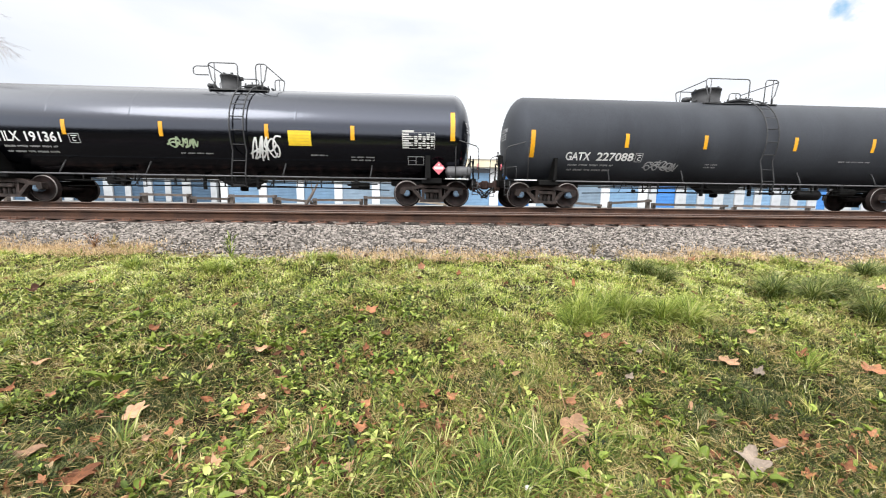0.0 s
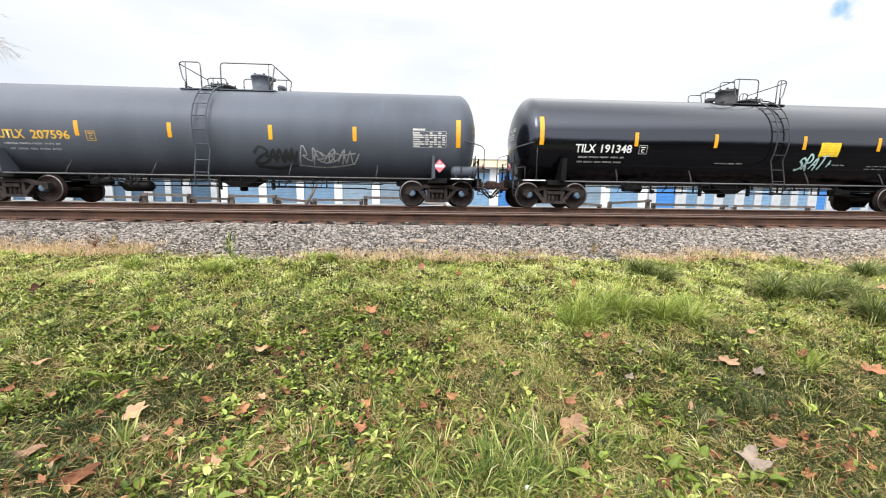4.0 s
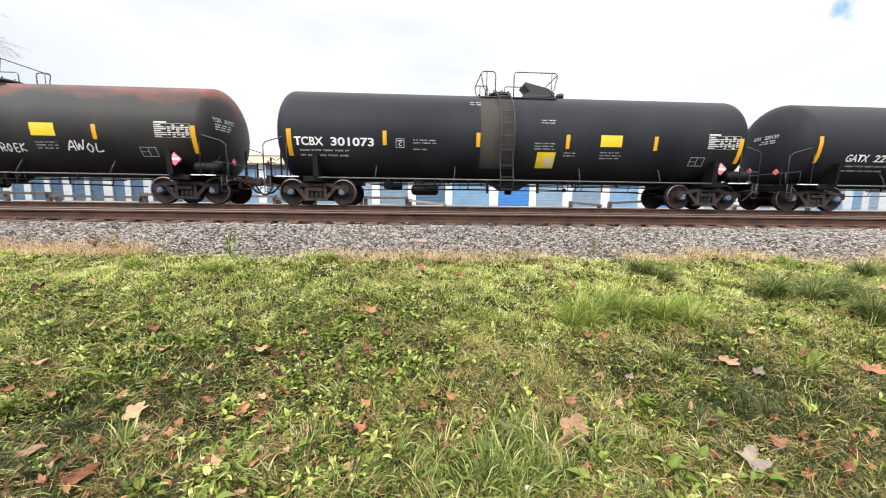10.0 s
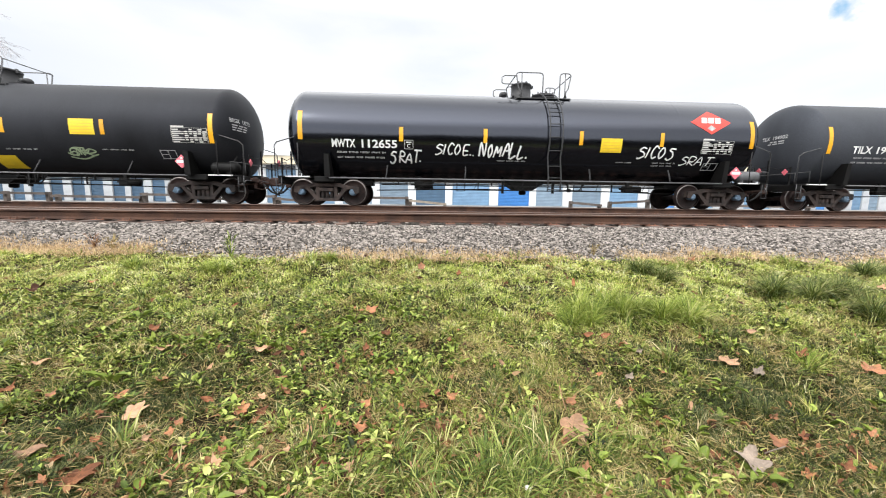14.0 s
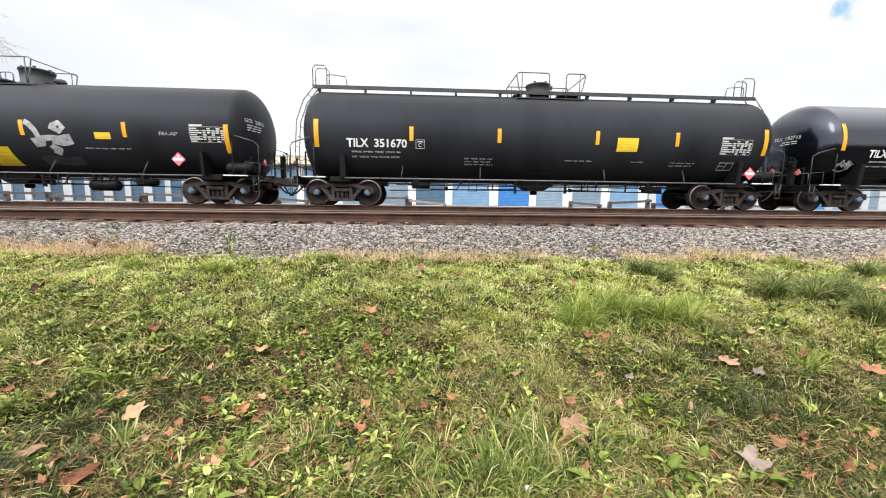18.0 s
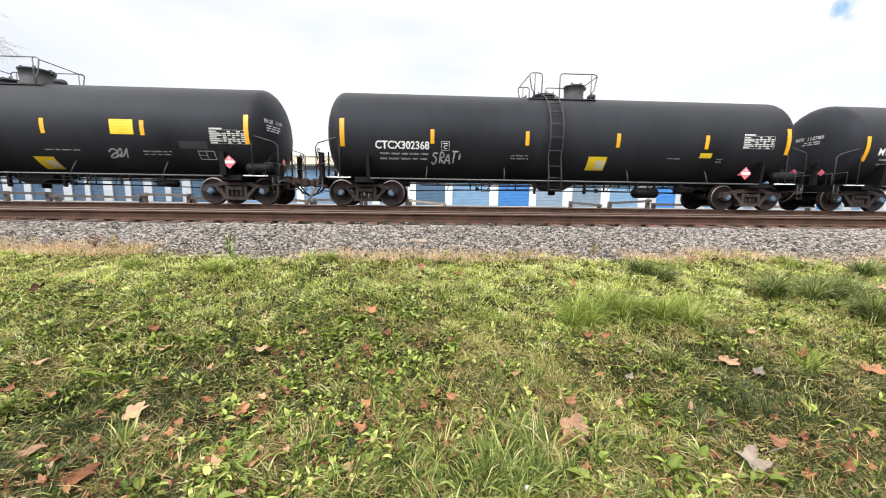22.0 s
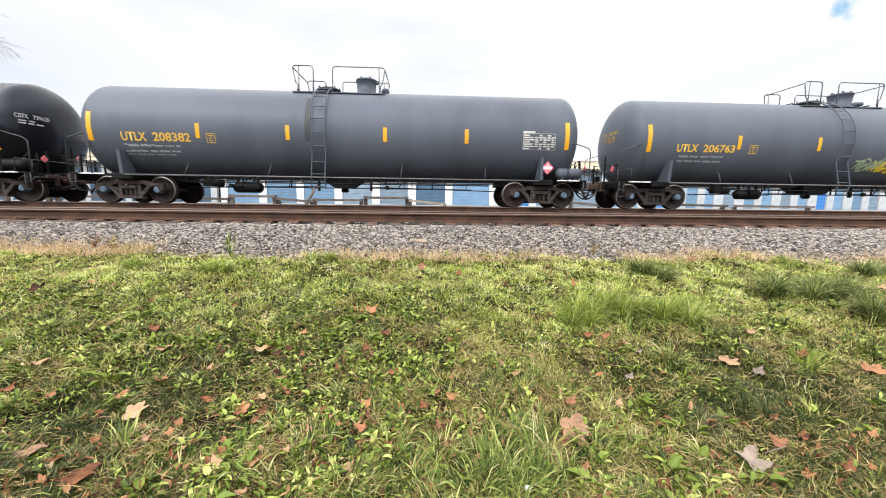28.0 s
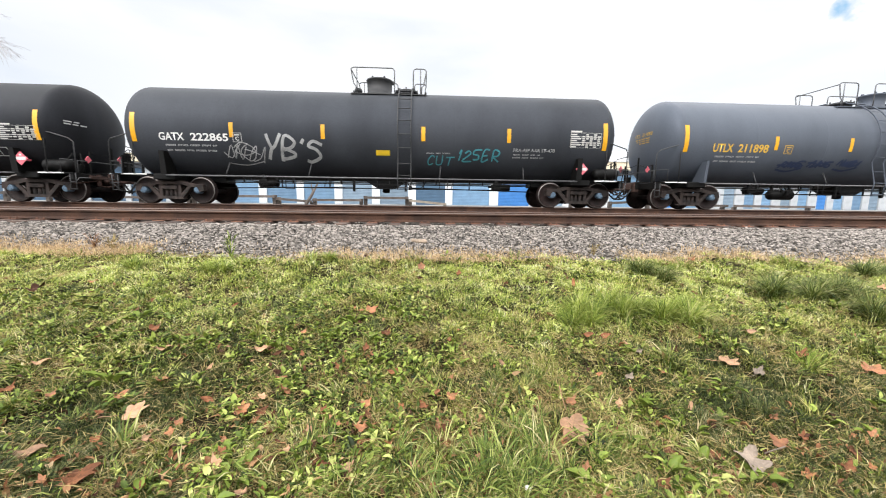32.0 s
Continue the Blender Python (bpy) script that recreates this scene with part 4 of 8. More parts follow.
def data_panel(x0, x1, z0, z1, material):
    """A stencilled table: head bar and rows of blocks."""
    polys = []
    h, w = z1 - z0, x1 - x0
    polys.append((x0, x0 + w * 0.36, z1 - h * 0.10, z1))
    for i in range(7):
        za = z0 + h * (0.025 + 0.118 * i)
        polys.append((x0 + 0.02, x0 + w * (0.20 + 0.14 * ((i * 5) % 3) / 2), za, za + h * 0.075))
        for k in range(5):
            if (i * 7 + k * 3) % 6 == 0:
                continue
            xa = x0 + w * (0.37 + 0.126 * k)
            polys.append((xa, xa + w * (0.085 if (i + k) % 3 else 0.105), za, za + h * 0.075))
    polys += [(x0, x1, z0, z0 + h * 0.012), (x0, x0 + 0.012, z0 + h * 0.02, z1 - h * 0.14), (x1 - 0.012, x1, z0 + h * 0.02, z1 - h * 0.14), (x0, x1, z0 + h * 0.30, z0 + h * 0.325), (x0, x1, z0 + h * 0.63, z0 + h * 0.655), (x0, x1, z0 + h * 0.865, z0 + h * 0.88)]
    return decal("data_panel", polys, material)


def frame_box(x0, x1, z0, z1, w, material, mid=True):
    p = [(x0, x1, z0, z0 + w), (x0, x1, z1 - w, z1), (x0, x0 + w, z0 + w, z1 - w), (x1 - w, x1, z0 + w, z1 - w)]
    if mid:
        p += [((x0 + x1) / 2 - w / 2, (x0 + x1) / 2 + w / 2, z0 + w, z1 - w), (x0 + w, (x0 + x1) / 2 - w / 2, (z0 + z1) / 2 - w / 3, (z0 + z1) / 2 + w / 3)]
    return decal("stencil_box", p, material)


def bars(x0, x1, z, n, h, gap, material, words=3, seed=1):
    """Rows of small unreadable print."""
    r = random.Random(seed)
    polys = []
    for i in range(n):
        x, za = x0, z - i * (h + gap)
        end = x1 - r.uniform(0, 0.2) * (x1 - x0)
        while x < end:
            for k in range(r.randint(2, 5) + (6 - words)):
                w = r.uniform(0.6, 1.0) * h * 0.75
                polys.append((x, min(x + w, x1), za + (h * 0.25 if r.random() < 0.15 else 0), za + h))
                x += w + 0.016
                if x >= end:
                    break
            x += 0.055
    return decal("small_print", polys, material)


GLYPHS = [((0.0, 0.2), (0.3, 0.95), (0.45, 0.15), (0.7, 1.0), (0.85, 0.1), (1.15, 0.8)),
          ((0.2, 1.0), (-0.1, 0.5), (0.5, 0.3), (1.1, 0.6), (0.6, 0.9), (0.2, 0.5), (0.7, 0.0), (1.2, 0.2)),
          ((0.0, 0.6), (0.4, 1.0), (0.9, 0.7), (0.4, 0.4), (0.0, 0.0), (0.8, 0.1), (1.2, 0.5)),
          ((-0.1, 0.1), (0.2, 0.7), (0.5, 1.05), (0.45, 0.4), (0.2, 0.1), (0.7, 0.3), (1.1, 1.0), (0.9, 0.0)),
          ((1.1, 0.9), (0.4, 0.95), (0.1, 0.5), (0.5, 0.05), (0.9, 0.3), (0.5, 0.6), (-0.1, 0.3)),
          ((0.1, 0.0), (0.3, 1.1), (0.6, 0.6), (0.3, 0.5), (0.9, 0.2), (1.0, 1.0), (1.3, 0.4))]


def smooth_line(pts, n=4):
    """A soft curve through points."""
    out = []
    for i in range(len(pts) - 1):
        p0, p1, p2, p3 = pts[max(i - 1, 0)], pts[i], pts[i + 1], pts[min(i + 2, len(pts) - 1)]
        for k in range(n):
            t = k / n
            out.append(tuple(0.5 * (2 * b + (c - a) * t + (2 * a - 5 * b + 4 * c - d) * t * t + (3 * b - a - 3 * c + d) * t ** 3) for a, b, c, d in zip(p0, p1, p2, p3)))
    return out + [pts[-1]]


def scrawl(x0, x1, z0, z1, n, seed):
    """Crowded sprayed letter shapes within a box, too wild to be read."""
    r = random.Random(seed)
    out = []
    w, h = (x1 - x0) / n, z1 - z0
    lean = r.uniform(-0.1, 0.3)
    for i in range(n):
        g = r.choice(GLYPHS)
        ax, s, u, e = x0 + i * w + r.uniform(-0.15, 0.05) * w, r.uniform(1.05, 1.5), r.uniform(-0.08, 0.12), r.uniform(0.75, 1.0)
        line = [(ax + w * s * px * r.uniform(0.92, 1.08) + lean * h * (pz - 0.5), z0 + h * (u + e * pz * r.uniform(0.93, 1.05))) for px, pz in g]
        out.append(smooth_line(line))
        if r.random() < 0.5:
            za = z0 + h * r.uniform(0.2, 0.8)
            out.append(smooth_line([(ax - 0.3 * w, za), (ax + 0.3 * w, za + h * r.uniform(-0.3, 0.3)), (ax + w * r.uniform(0.8, 1.4), za + h * r.uniform(-0.3, 0.3))]))
    if r.random() < 0.6:
        out.append(smooth_line([(x0 - 0.05, z0 - 0.04), ((x0 + x1) / 2, z0 - 0.10), (x1 + 0.08, z0 + 0.02)]))
    return out


def fan(name, pts, material, out=0.006):
    """A flat convex patch on the tank: split into thin rows so that it follows the curve."""
    b = Build()
    zs = [p[1] for p in pts]
    lo, hi = min(zs), max(zs)
    n = 12
    def span(z):
        xs = []
        for i in range(len(pts)):
            (x0, z0), (x1, z1) = pts[i], pts[(i + 1) % len(pts)]
            if (z0 - z) * (z1 - z) <= 0 and z0 != z1:
                xs.append(x0 + (x1 - x0) * (z - z0) / (z1 - z0))
        return (min(xs), max(xs)) if xs else None
    rows = [span(lo + (hi - lo) * min(max(i / n, 0.001), 0.999)) for i in range(n + 1)]
    for i in range(n):
        z0, z1 = lo + (hi - lo) * i / n, lo + (hi - lo) * (i + 1) / n
        (a, c), (d, e) = rows[i], rows[i + 1]
        b.add([skin(a, z0, out), skin(c, z0, out), skin(e, z1, out), skin(d, z1, out)], [(0, 1, 2, 3)])
    return b.mesh(name, material)


def head_point(s, y, z, out=0.012):
    """A point on the dished end (s: -1 or 1)."""
    q = min(0.99, math.hypot(y, z - ZC) / R)
    return (s * (HEAD_X + HEAD_D * math.cos(math.asin(q)) + out), y, z)


def head_print(s, material, seed):
    """Two or three rows of unreadable small stencils on a tank's end."""
    b = Build()
    r = random.Random(seed)
    for z in (2.62, 2.54, 2.46)[:2 + seed % 2]:
        y, end = (-1.20, -0.60 - r.uniform(0, 0.2)) if s > 0 else (-0.55, 0.20 - r.uniform(0, 0.2))
        while y < end:
            w = r.uniform(0.10, 0.22)
            b.add([head_point(s, y, z), head_point(s, y + w, z), head_point(s, y + w, z + 0.04), head_point(s, y, z + 0.04)], [(0, 1, 2, 3)])
            y += w + 0.05
    return b.mesh("end_print", material)


def head_mark(text, s, material):
    """The reporting mark again, on the near half of a tank's end."""
    out, at, words = [], 0.0, text.split(" ")
    unit = 1.0 / (len(text) + 0.5 * (len(words) - 1))
    for word in words:
        out.append(end_word(word, at, at + unit * len(word), s, material))
        at += unit * (len(word) + 1.5)
    return out


def end_word(word, u0, u1, s, material):
    co, me = flat_text(word, 0.022)
    lo, hi = co.min(0), co.max(0)
    u, v = u0 + (u1 - u0) * (co[:, 0] - lo[0]) / (hi[0] - lo[0]), (co[:, 1] - lo[1]) / (hi[1] - lo[1])
    y = -1.25 + 0.85 * u if s > 0 else 0.35 - 1.0 * u
    co2 = np.array([head_point(s, float(p), 2.72 + 0.14 * float(q)) for p, q in zip(y, v)], dtype=np.float32)
    return put_text(me, co2, material)


def head_ladder():
    """A ladder from the running board down a tank's end."""
    b = Build()
    for y in (-0.62, -0.20):
        b.tube([(8.05, y, ZC + R + 0.1), (8.45, y, ZC + 1.2), (8.72, y, ZC + 0.5), (8.80, y, 1.9), (8.78, y, 1.0)], 0.018, 5)
    for k in range(8):
        t = k / 7
        x = 8.30 + 0.5 * math.sin(t * 1.57)
        b.tube([(x, -0.62, ZC + 1.38 - 2.5 * t), (x, -0.20, ZC + 1.38 - 2.5 * t)], 0.013, 5)
    return b.mesh("end_ladder", M_PIPE)


def end_tank(m):
    b = Build().lathe([(0, -0.46), (0.12, -0.44), (0.19, -0.37), (0.195, -0.34), (0.195, 0.34), (0.19, 0.37), (0.12, 0.44), (0, 0.46)], 20, "x", (8.02, -1.22, 1.20))
    b.box(7.72, 7.76, -1.42, -1.1, 0.95, 1.06).box(8.2, 8.24, -1.42, -1.1, 0.95, 1.06)
    return b.mesh("supply_reservoir", m)


def sill_stripe(x0, x1):
    return Build().box(x0, x1, -1.458, -1.450, 0.930, 0.970).mesh("sill_stripe", M_WHITE)


def curls(x0, x1, z0, z1):
    """Fat sprayed curls and blots."""
    X = lambda a: x0 + (x1 - x0) * a
    Zz = lambda c: z0 + (z1 - z0) * c
    out = []
    out.append([(X(0.0), Zz(0.98)), (X(0.10), Zz(0.92)), (X(0.20), Zz(0.78)), (X(0.24), Zz(0.62)), (X(0.20), Zz(0.55)), (X(0.10), Zz(0.56)), (X(0.14), Zz(0.46)), (X(0.28), Zz(0.48)), (X(0.32), Zz(0.58))])
    out.append([(X(0.30), Zz(0.60)), (X(0.5), Zz(0.62)), (X(0.7), Zz(0.60)), (X(0.88), Zz(0.66)), (X(0.90), Zz(0.52)), (X(0.70), Zz(0.50)), (X(0.5), Zz(0.55))])
    out.append([(X(0.55), Zz(0.80)), (X(0.60), Zz(0.90)), (X(0.72), Zz(0.96)), (X(0.80), Zz(0.86)), (X(0.70), Zz(0.76)), (X(0.62), Zz(0.82)), (X(0.68), Zz(0.86))])
    out.append([(X(0.42), Zz(0.36)), (X(0.50), Zz(0.42)), (X(0.60), Zz(0.36)), (X(0.52), Zz(0.28)), (X(0.44), Zz(0.34))])
    return out


M_AMBERDIM = mat("faded_amber_stencil", (0.40, 0.25, 0.05), 0.6, 0, 0.3, 10, 60, 0.03)
M_STENCIL = mat("grey_stencil_paint", (0.56, 0.55, 0.52), 0.6, 0, 0.2, 6, 60, 0.03)
def placard():
    b = Build()
    b.prism([(-0.22, 0), (0, -0.22), (0.22, 0), (0, 0.22)], -0.012, 0.0)
    b.box(-0.03, 0.03, 0.0, 0.28, -0.06, 0.0)
    return b.mesh("placard", M_PINK)


def placard_print():
    b = Build()
    b.prism([(-0.155, -0.045), (0.155, -0.045), (0.155, 0.05), (-0.155, 0.05)], -0.017, -0.013)
    b.prism([(-0.04, 0.085), (0.04, 0.085), (0.02, 0.14), (-0.02, 0.14)], -0.017, -0.013)
    return b.mesh("placard_print", M_WHITE)


CARS, WHEELSETS = [], []


def tank_car(x, label, paint, strips, ladder, housing, rail_a, rail_b, ear=None, end_strip=(1.97, 2.88), mark="", mark_box=None, cbox=None, table=None, sbox=None, placard_at=(6.3, 1.42),
             items=(), walk_board=False, flat=False, thin=False):
    car = new("tank_car")
    car.location = (x, 13.97, 0.08)
    tagged(car, label, "tank car", "freight train")
    CARS.append((car, x))
    grey = paint == "grey"
    P = {"gloss": M_GLOSS, "satin": M_SATIN, "matte": M_MATTE, "dusty": M_DUSTY, "grey": M_GREY, "rusty": M_RUSTY}[paint]
    part("tank", cached(("tank", paint), lambda: tank_mesh(P)), car)
    part("bottom_outlet", cached("sump", sump), car, pose((ladder or 0.2) * 0.15, 0, 0))
    turn = pose(0, 0, 0, 0, 0, 180)
    for m in (pose(0, 0, 0), turn):
        part("side_rail", cached("side_pipe", side_pipe), car, m)
    for s in (-1, 1):
        for m in (pose(s * 6.95, 0, 0), pose(s * 6.95, 0, 0, 0, 0, 180)):
            part("saddle", cached(("saddle", thin, grey), lambda: saddle(0.35 if thin or grey else 0.6, M_GREY if grey else M_FRAME)), car, m)
        end = pose(0, 0, 0) if s > 0 else pose(0, 0, 0, 0, 0, 180)
        for nm, fn in (("coupler", coupler), ("air_hose", hose), ("end_handrail", end_rail), ("sill_step", end_ladder), ("uncoupling_lever", cut_lever),
                       ("stub_sill", stub_sill), ("body_bolster", body_bolster), ("end_sill", end_sill), ("step_board", step_board),
                       ("chain", end_chain), ("draft_gear", end_gear), ("platform_valve", end_valve), ("trainline_hose", hose_chain)):
            part(nm, cached(nm, fn), car, end)
        for y, h in ((-0.75, 1.72), (0.15, 1.95), (1.05, 1.60)):
            part("stanchion", cached(("post", h), lambda: end_post(h)), car, end @ Matrix.Translation((0, y, 0)))
        part("step_board", cached("step_board", step_board), car, end @ Matrix.Translation((0, 2.6, 0)))
        part("sill_step", cached("sill_step", end_ladder), car, end @ Matrix.Translation((0, 2.84, 0)))
        hm = M_AMBERDIM if grey else M_WHITEDIM
        tagged(part("end_print", cached(("headprint", s, grey, len(CARS) % 3), lambda: head_print(s, hm, len(CARS) % 3)), car), kind="stuff")
        if mark:
            for word in head_mark(mark, s, hm):
                part("end_mark", word, car, label="reporting mark stencilled on the tank's end")
        part("sill_stripe", cached(("stripe", s), lambda: sill_stripe(*sorted((s * 7.55, s * 8.35)))), car, label="white reflective strip")
        # truck
        tr = part("truck", cached("bolster", bolster), car, pose(s * TRUCK, 0, 0), "four-wheel cast steel truck, brown with dirt")
        for q in (-1, 1):
            part("side_frame", cached("side_frame", side_frame), tr, pose(0, q * 0.99, 0))
            for sx in (-0.15, 0.0, 0.15):
                part("spring", cached("spring", spring_nest), tr, pose(sx, q * 0.99, 0))
        part("brake_lever", cached("brake_bar", brake_bar), tr, pose(0, 0, 0))
        for a in (-0.889, 0.889):
            WHEELSETS.append(part("wheelset", cached("wheelset", wheelset), tr, pose(a, 0, 0.457), "rust-brown wheels with worn bright rims"))
    part("supply_reservoir", cached(("endtank", grey, paint == "gloss"), lambda: end_tank(M_GREY if grey else M_PIPE if paint == "gloss" else M_FRAME)), car)
    part("hand_brake", cached("brake_wheel", brake_wheel), car, pose(0, 0, 0, 0, 0, 0 if x % 2 < 1 else 180))
    for bx in (-5.0, -2.3, 2.1, 5.0):
        part("bracket", cached("bracket", bracket), car, pose(bx, 0, 0))
        part("bracket", cached("bracket", bracket), car, pose(bx, 0, 0, 0, 0, 180))
    part("brake_pipe", cached("line1", lambda: train_line(0.74, -1.1, -5.2, 5.2, 0.020)), car)
    part("brake_pipe", cached("line2", lambda: train_line(0.60, -0.9, -4.0, 4.6, 0.016)), car)
    vx = random.Random(int(abs(x) * 10))
    if thin or grey or flat:
        part("air_reservoir", cached("reservoir", reservoir), car, pose(3.2 if thin else -3.3, 0, 0))
        part("brake_valve", cached("valve", valve), car, pose(4.5 if thin else -4.6, 0, 0.05))
    else:
        part("brake_cylinder", cached("valve", valve), car, pose(4.3 + vx.uniform(-0.5, 0.3), 0, 0.03))
        part("brake_valve", cached("valve", valve), car, pose(-4.4 + vx.uniform(-0.4, 0.6), 0, 0.08))
    part("hanger", cached("hanger", hanger), car, pose(-2.9 + vx.uniform(-0.5, 0.5), 0, 0))
    part("hanger", cached("hanger", hanger), car, pose(2.2 + vx.uniform(-0.5, 0.5), 0, 0.04))
    part("pipe_drop", cached("drop", pipe_drop), car, pose(1.5 + vx.uniform(-0.4, 0.4), 0, 0))
    part("pipe_drop", cached("drop", pipe_drop), car, pose(-3.4 + vx.uniform(-0.6, 0.6), 0, 0, 0, 0, 0))
    part("brake_rigging", cached("rigging", rigging), car, pose(vx.uniform(-0.3, 0.3), 0, 0))
    # ladder and top fittings
    lm = M_GREY if grey else M_HOUSING
    if ladder is not None:
        lad = part("ladder", cached(("ladder", grey), lambda: ladder_rails(lm)), car, pose(ladder, 0, 0))
        step = cached(("rung", grey), lambda: rung(lm))
        for y, z in ((-1.67, 0.62), (-1.69, 1.02), (-1.61, 1.42)):
            part("rung", step, lad, pose(0, y, z))
        for k in range(7):
            a = math.radians(-18 + k * 15)
            part("rung", step, lad, pose(0, -(R + 0.11) * math.cos(a), ZC + (R + 0.11) * math.sin(a)))
    hx = (housing[0] + housing[1]) / 2
    hr = (housing[1] - housing[0]) / 2
    lo, hi = min(rail_a[0], rail_b[0]), max(rail_a[1], rail_b[1])
    part("platform", platform(lo - 0.02, hi + 0.02, lm), car)
    part("valve_housing", fit_housing(hr, flat, grey, 1 if (ladder or 0) < hx else -1), car, pose(hx, 0, 0))
    part("relief_valve", cached(("relief", grey), lambda: relief_valve(lm)), car, pose(hx + (0.32 + hr) * (1 if rail_a[0] > rail_b[0] or (ladder or 1) < 0 else -1), 0, 0))
    mx = ladder if ladder is not None else (rail_b[0] + rail_b[1]) / 2
    part("manway_cover", cached("manway", manway), car, pose(mx, 0, 0))
    d = 1 if rail_a[0] > rail_b[0] else -1
    part("guard_rail", loop_rail(rail_a[0], rail_a[1], d), car)
    part("guard_rail", loop_rail(rail_b[0], rail_b[1], -d), car)
    if ear:
        part("side_loop", ear_rail(*(ear if d < 0 else ear[::-1])), car)
    if walk_board:
        part("running_board", cached("walk", lambda: roof_walk(-8.15, 8.15)), car)
        for s in (-1, 1):
            part("end_hoop", cached(("hoop", s), lambda: roof_hoop(-s)), car, pose(s * 7.85, 0, 0))
            part("end_ladder", cached("headladder", head_ladder), car, pose(0, 0, 0) if s > 0 else Matrix.Diagonal((-1, 1, 1, 1)))
    # markings
    zs = 2.02 if flat or paint == "satin" else 2.10 if thin else 2.12 if grey else 2.15 if paint == "gloss" else 2.20 if ear else 2.17
    for sx in strips:
        part("reflective_strip", decal("reflective_strip", [(sx - 0.065, sx + 0.065, zs, zs + 0.46)], M_TAPE), car, label="amber reflective strip")
    for sx in (-7.78, 7.78):
        part("reflective_strip", cached(("strip", sx, end_strip), lambda: decal("reflective_strip", [(sx - 0.075, sx + 0.075, *end_strip)], M_TAPE)), car, label="long amber reflective strip near the tank's end")
    mp = M_AMBER if grey else M_WHITE
    if mark:
        x0, x1, z0, z1 = mark_box
        words = mark.split(" ")
        unit = (x1 - x0) / (len(mark) - 0.1 * (len(words) - 1))
        xa = x0
        for word in words:
            part("reporting_mark", lettering(word, xa, z0, z1 - z0, unit * (len(word) - 0.12), mp, bold=0.022), car, label="stencilled reporting mark")
            xa += unit * (len(word) + 0.9)
        tagged(part("small_print", bars(x0 + 0.15, x0 + 1.95, z0 - 0.17, 2, 0.055, 0.10, M_WHITEDIM, 4, len(mark)), car), kind="stuff")
    if cbox:
        x0, x1, z0, z1 = cbox
        part("stencil_box", frame_box(x0, x1, z0, z1, 0.018, M_AMBER if grey else M_WHITEDIM, False), car)
        part("stencil_letter", lettering("C", x0 + 0.09, z0 + 0.05, 0.12, 0.11, mp), car)
        tagged(part("small_print", decal("small_print", [(x0 + 0.06, x1 - 0.06, z1 - 0.085, z1 - 0.055)], mp), car), kind="stuff")
    if table:
        part("data_panel", data_panel(*table, M_STENCIL), car)
    if sbox:
        part("stencil_box", frame_box(*sbox, 0.022, M_WHITEDIM), car)
    px, pz = placard_at[0] * 0.975, placard_at[1] * 0.975 + 0.01
    plate = part("placard", cached("placard", placard), car, pose(px, -1.53, pz), "red and white diamond hazard placard in a holder")
    part("placard_print", cached("placard_print", placard_print), plate)
    for q in (-1, 1):
        part("placard", cached(("endplacard", q), lambda: Build().add([(q * 8.74, -1.09, 1.42), (q * 8.74, -0.97, 1.30), (q * 8.74, -0.85, 1.42), (q * 8.74, -0.97, 1.54), (q * 8.72, -1.09, 1.42), (q * 8.72, -0.97, 1.30), (q * 8.72, -0.85, 1.42), (q * 8.72, -0.97, 1.54)],
             [(0, 1, 2, 3), (7, 6, 5, 4), (0, 4, 5, 1), (1, 5, 6, 2), (2, 6, 7, 3), (3, 7, 4, 0)]).mesh("placard", M_PINK)), car, label="small red hazard placard on the car's end")
    for i, p in enumerate(items):
        kind = p[0]
        if kind == "yellow":
            part("yellow_panel", decal("yellow_panel", [p[1:5]], M_YELLOW), car, label="yellow warning panel")
            x0, x1, z0, z1 = p[1:5]
            n = 5 if z1 - z0 > 0.35 else 2
            part("panel_print", decal("panel_print", [(x0 + 0.06, x1 - 0.06, z0 + (z1 - z0) * (q + 0.4) / n, z0 + (z1 - z0) * (q + 0.55) / n) for q in range(n)], M_AMBER, 0.009), car)
        elif kind == "half":
            x0, x1, z0, z1 = p[1:5]
            part("yellow_panel", decal("yellow_panel", [(x0, x1, z0, z1)], M_YELLOW), car, label="yellow panel with a faded pale corner")
            part("panel_patch", decal("panel_patch", [(x0 + (x1 - x0) * 0.45, x1 - 0.05, z0 + 0.05, z0 + (z1 - z0) * 0.72)], M_CREAM, 0.010), car)
        elif kind == "slant":
            x0, x1, z0, z1 = p[1:5]
            part("yellow_panel", decal("yellow_panel", [(x0 + 0.1, x1 + 0.02, z0, z1)], M_YELLOW), car, label="yellow warning panel low on the tank")
        elif kind == "dark":
            part("paint_patch", decal("paint_patch", [p[1:5]], M_DARKSPRAY), car, label="darker repainted patch")
        elif kind == "arch":
            x0, x1, z0, z1 = p[1:5]
            line = [((x0 + x1) / 2 - (x1 - x0) / 2 * math.cos(q * math.pi / 16), z0 + (z1 - z0) * math.sin(q * math.pi / 16) ** 0.8) for q in range(17)]
            part("graffiti", strokes("graffiti", [line, [(x0, z0), (x1, z0 - 0.02)]], 0.03, M_TEAL), car, label="thin sprayed dome outline")
        elif kind == "band":
            part("dust_band", decal("dust_band", [p[1:5]], M_DUSTBAND, 0.003), car, label="band of grey-brown dust on the paint")
        elif kind == "print":
            tagged(part("small_print", bars(p[1], p[2], p[3], p[4], 0.04, 0.05, M_WHITEDIM, 4, i + 3), car), kind="stuff")
        elif kind == "tag":
            x0, x1, z0, z1, n, seed, m, w = p[1:]
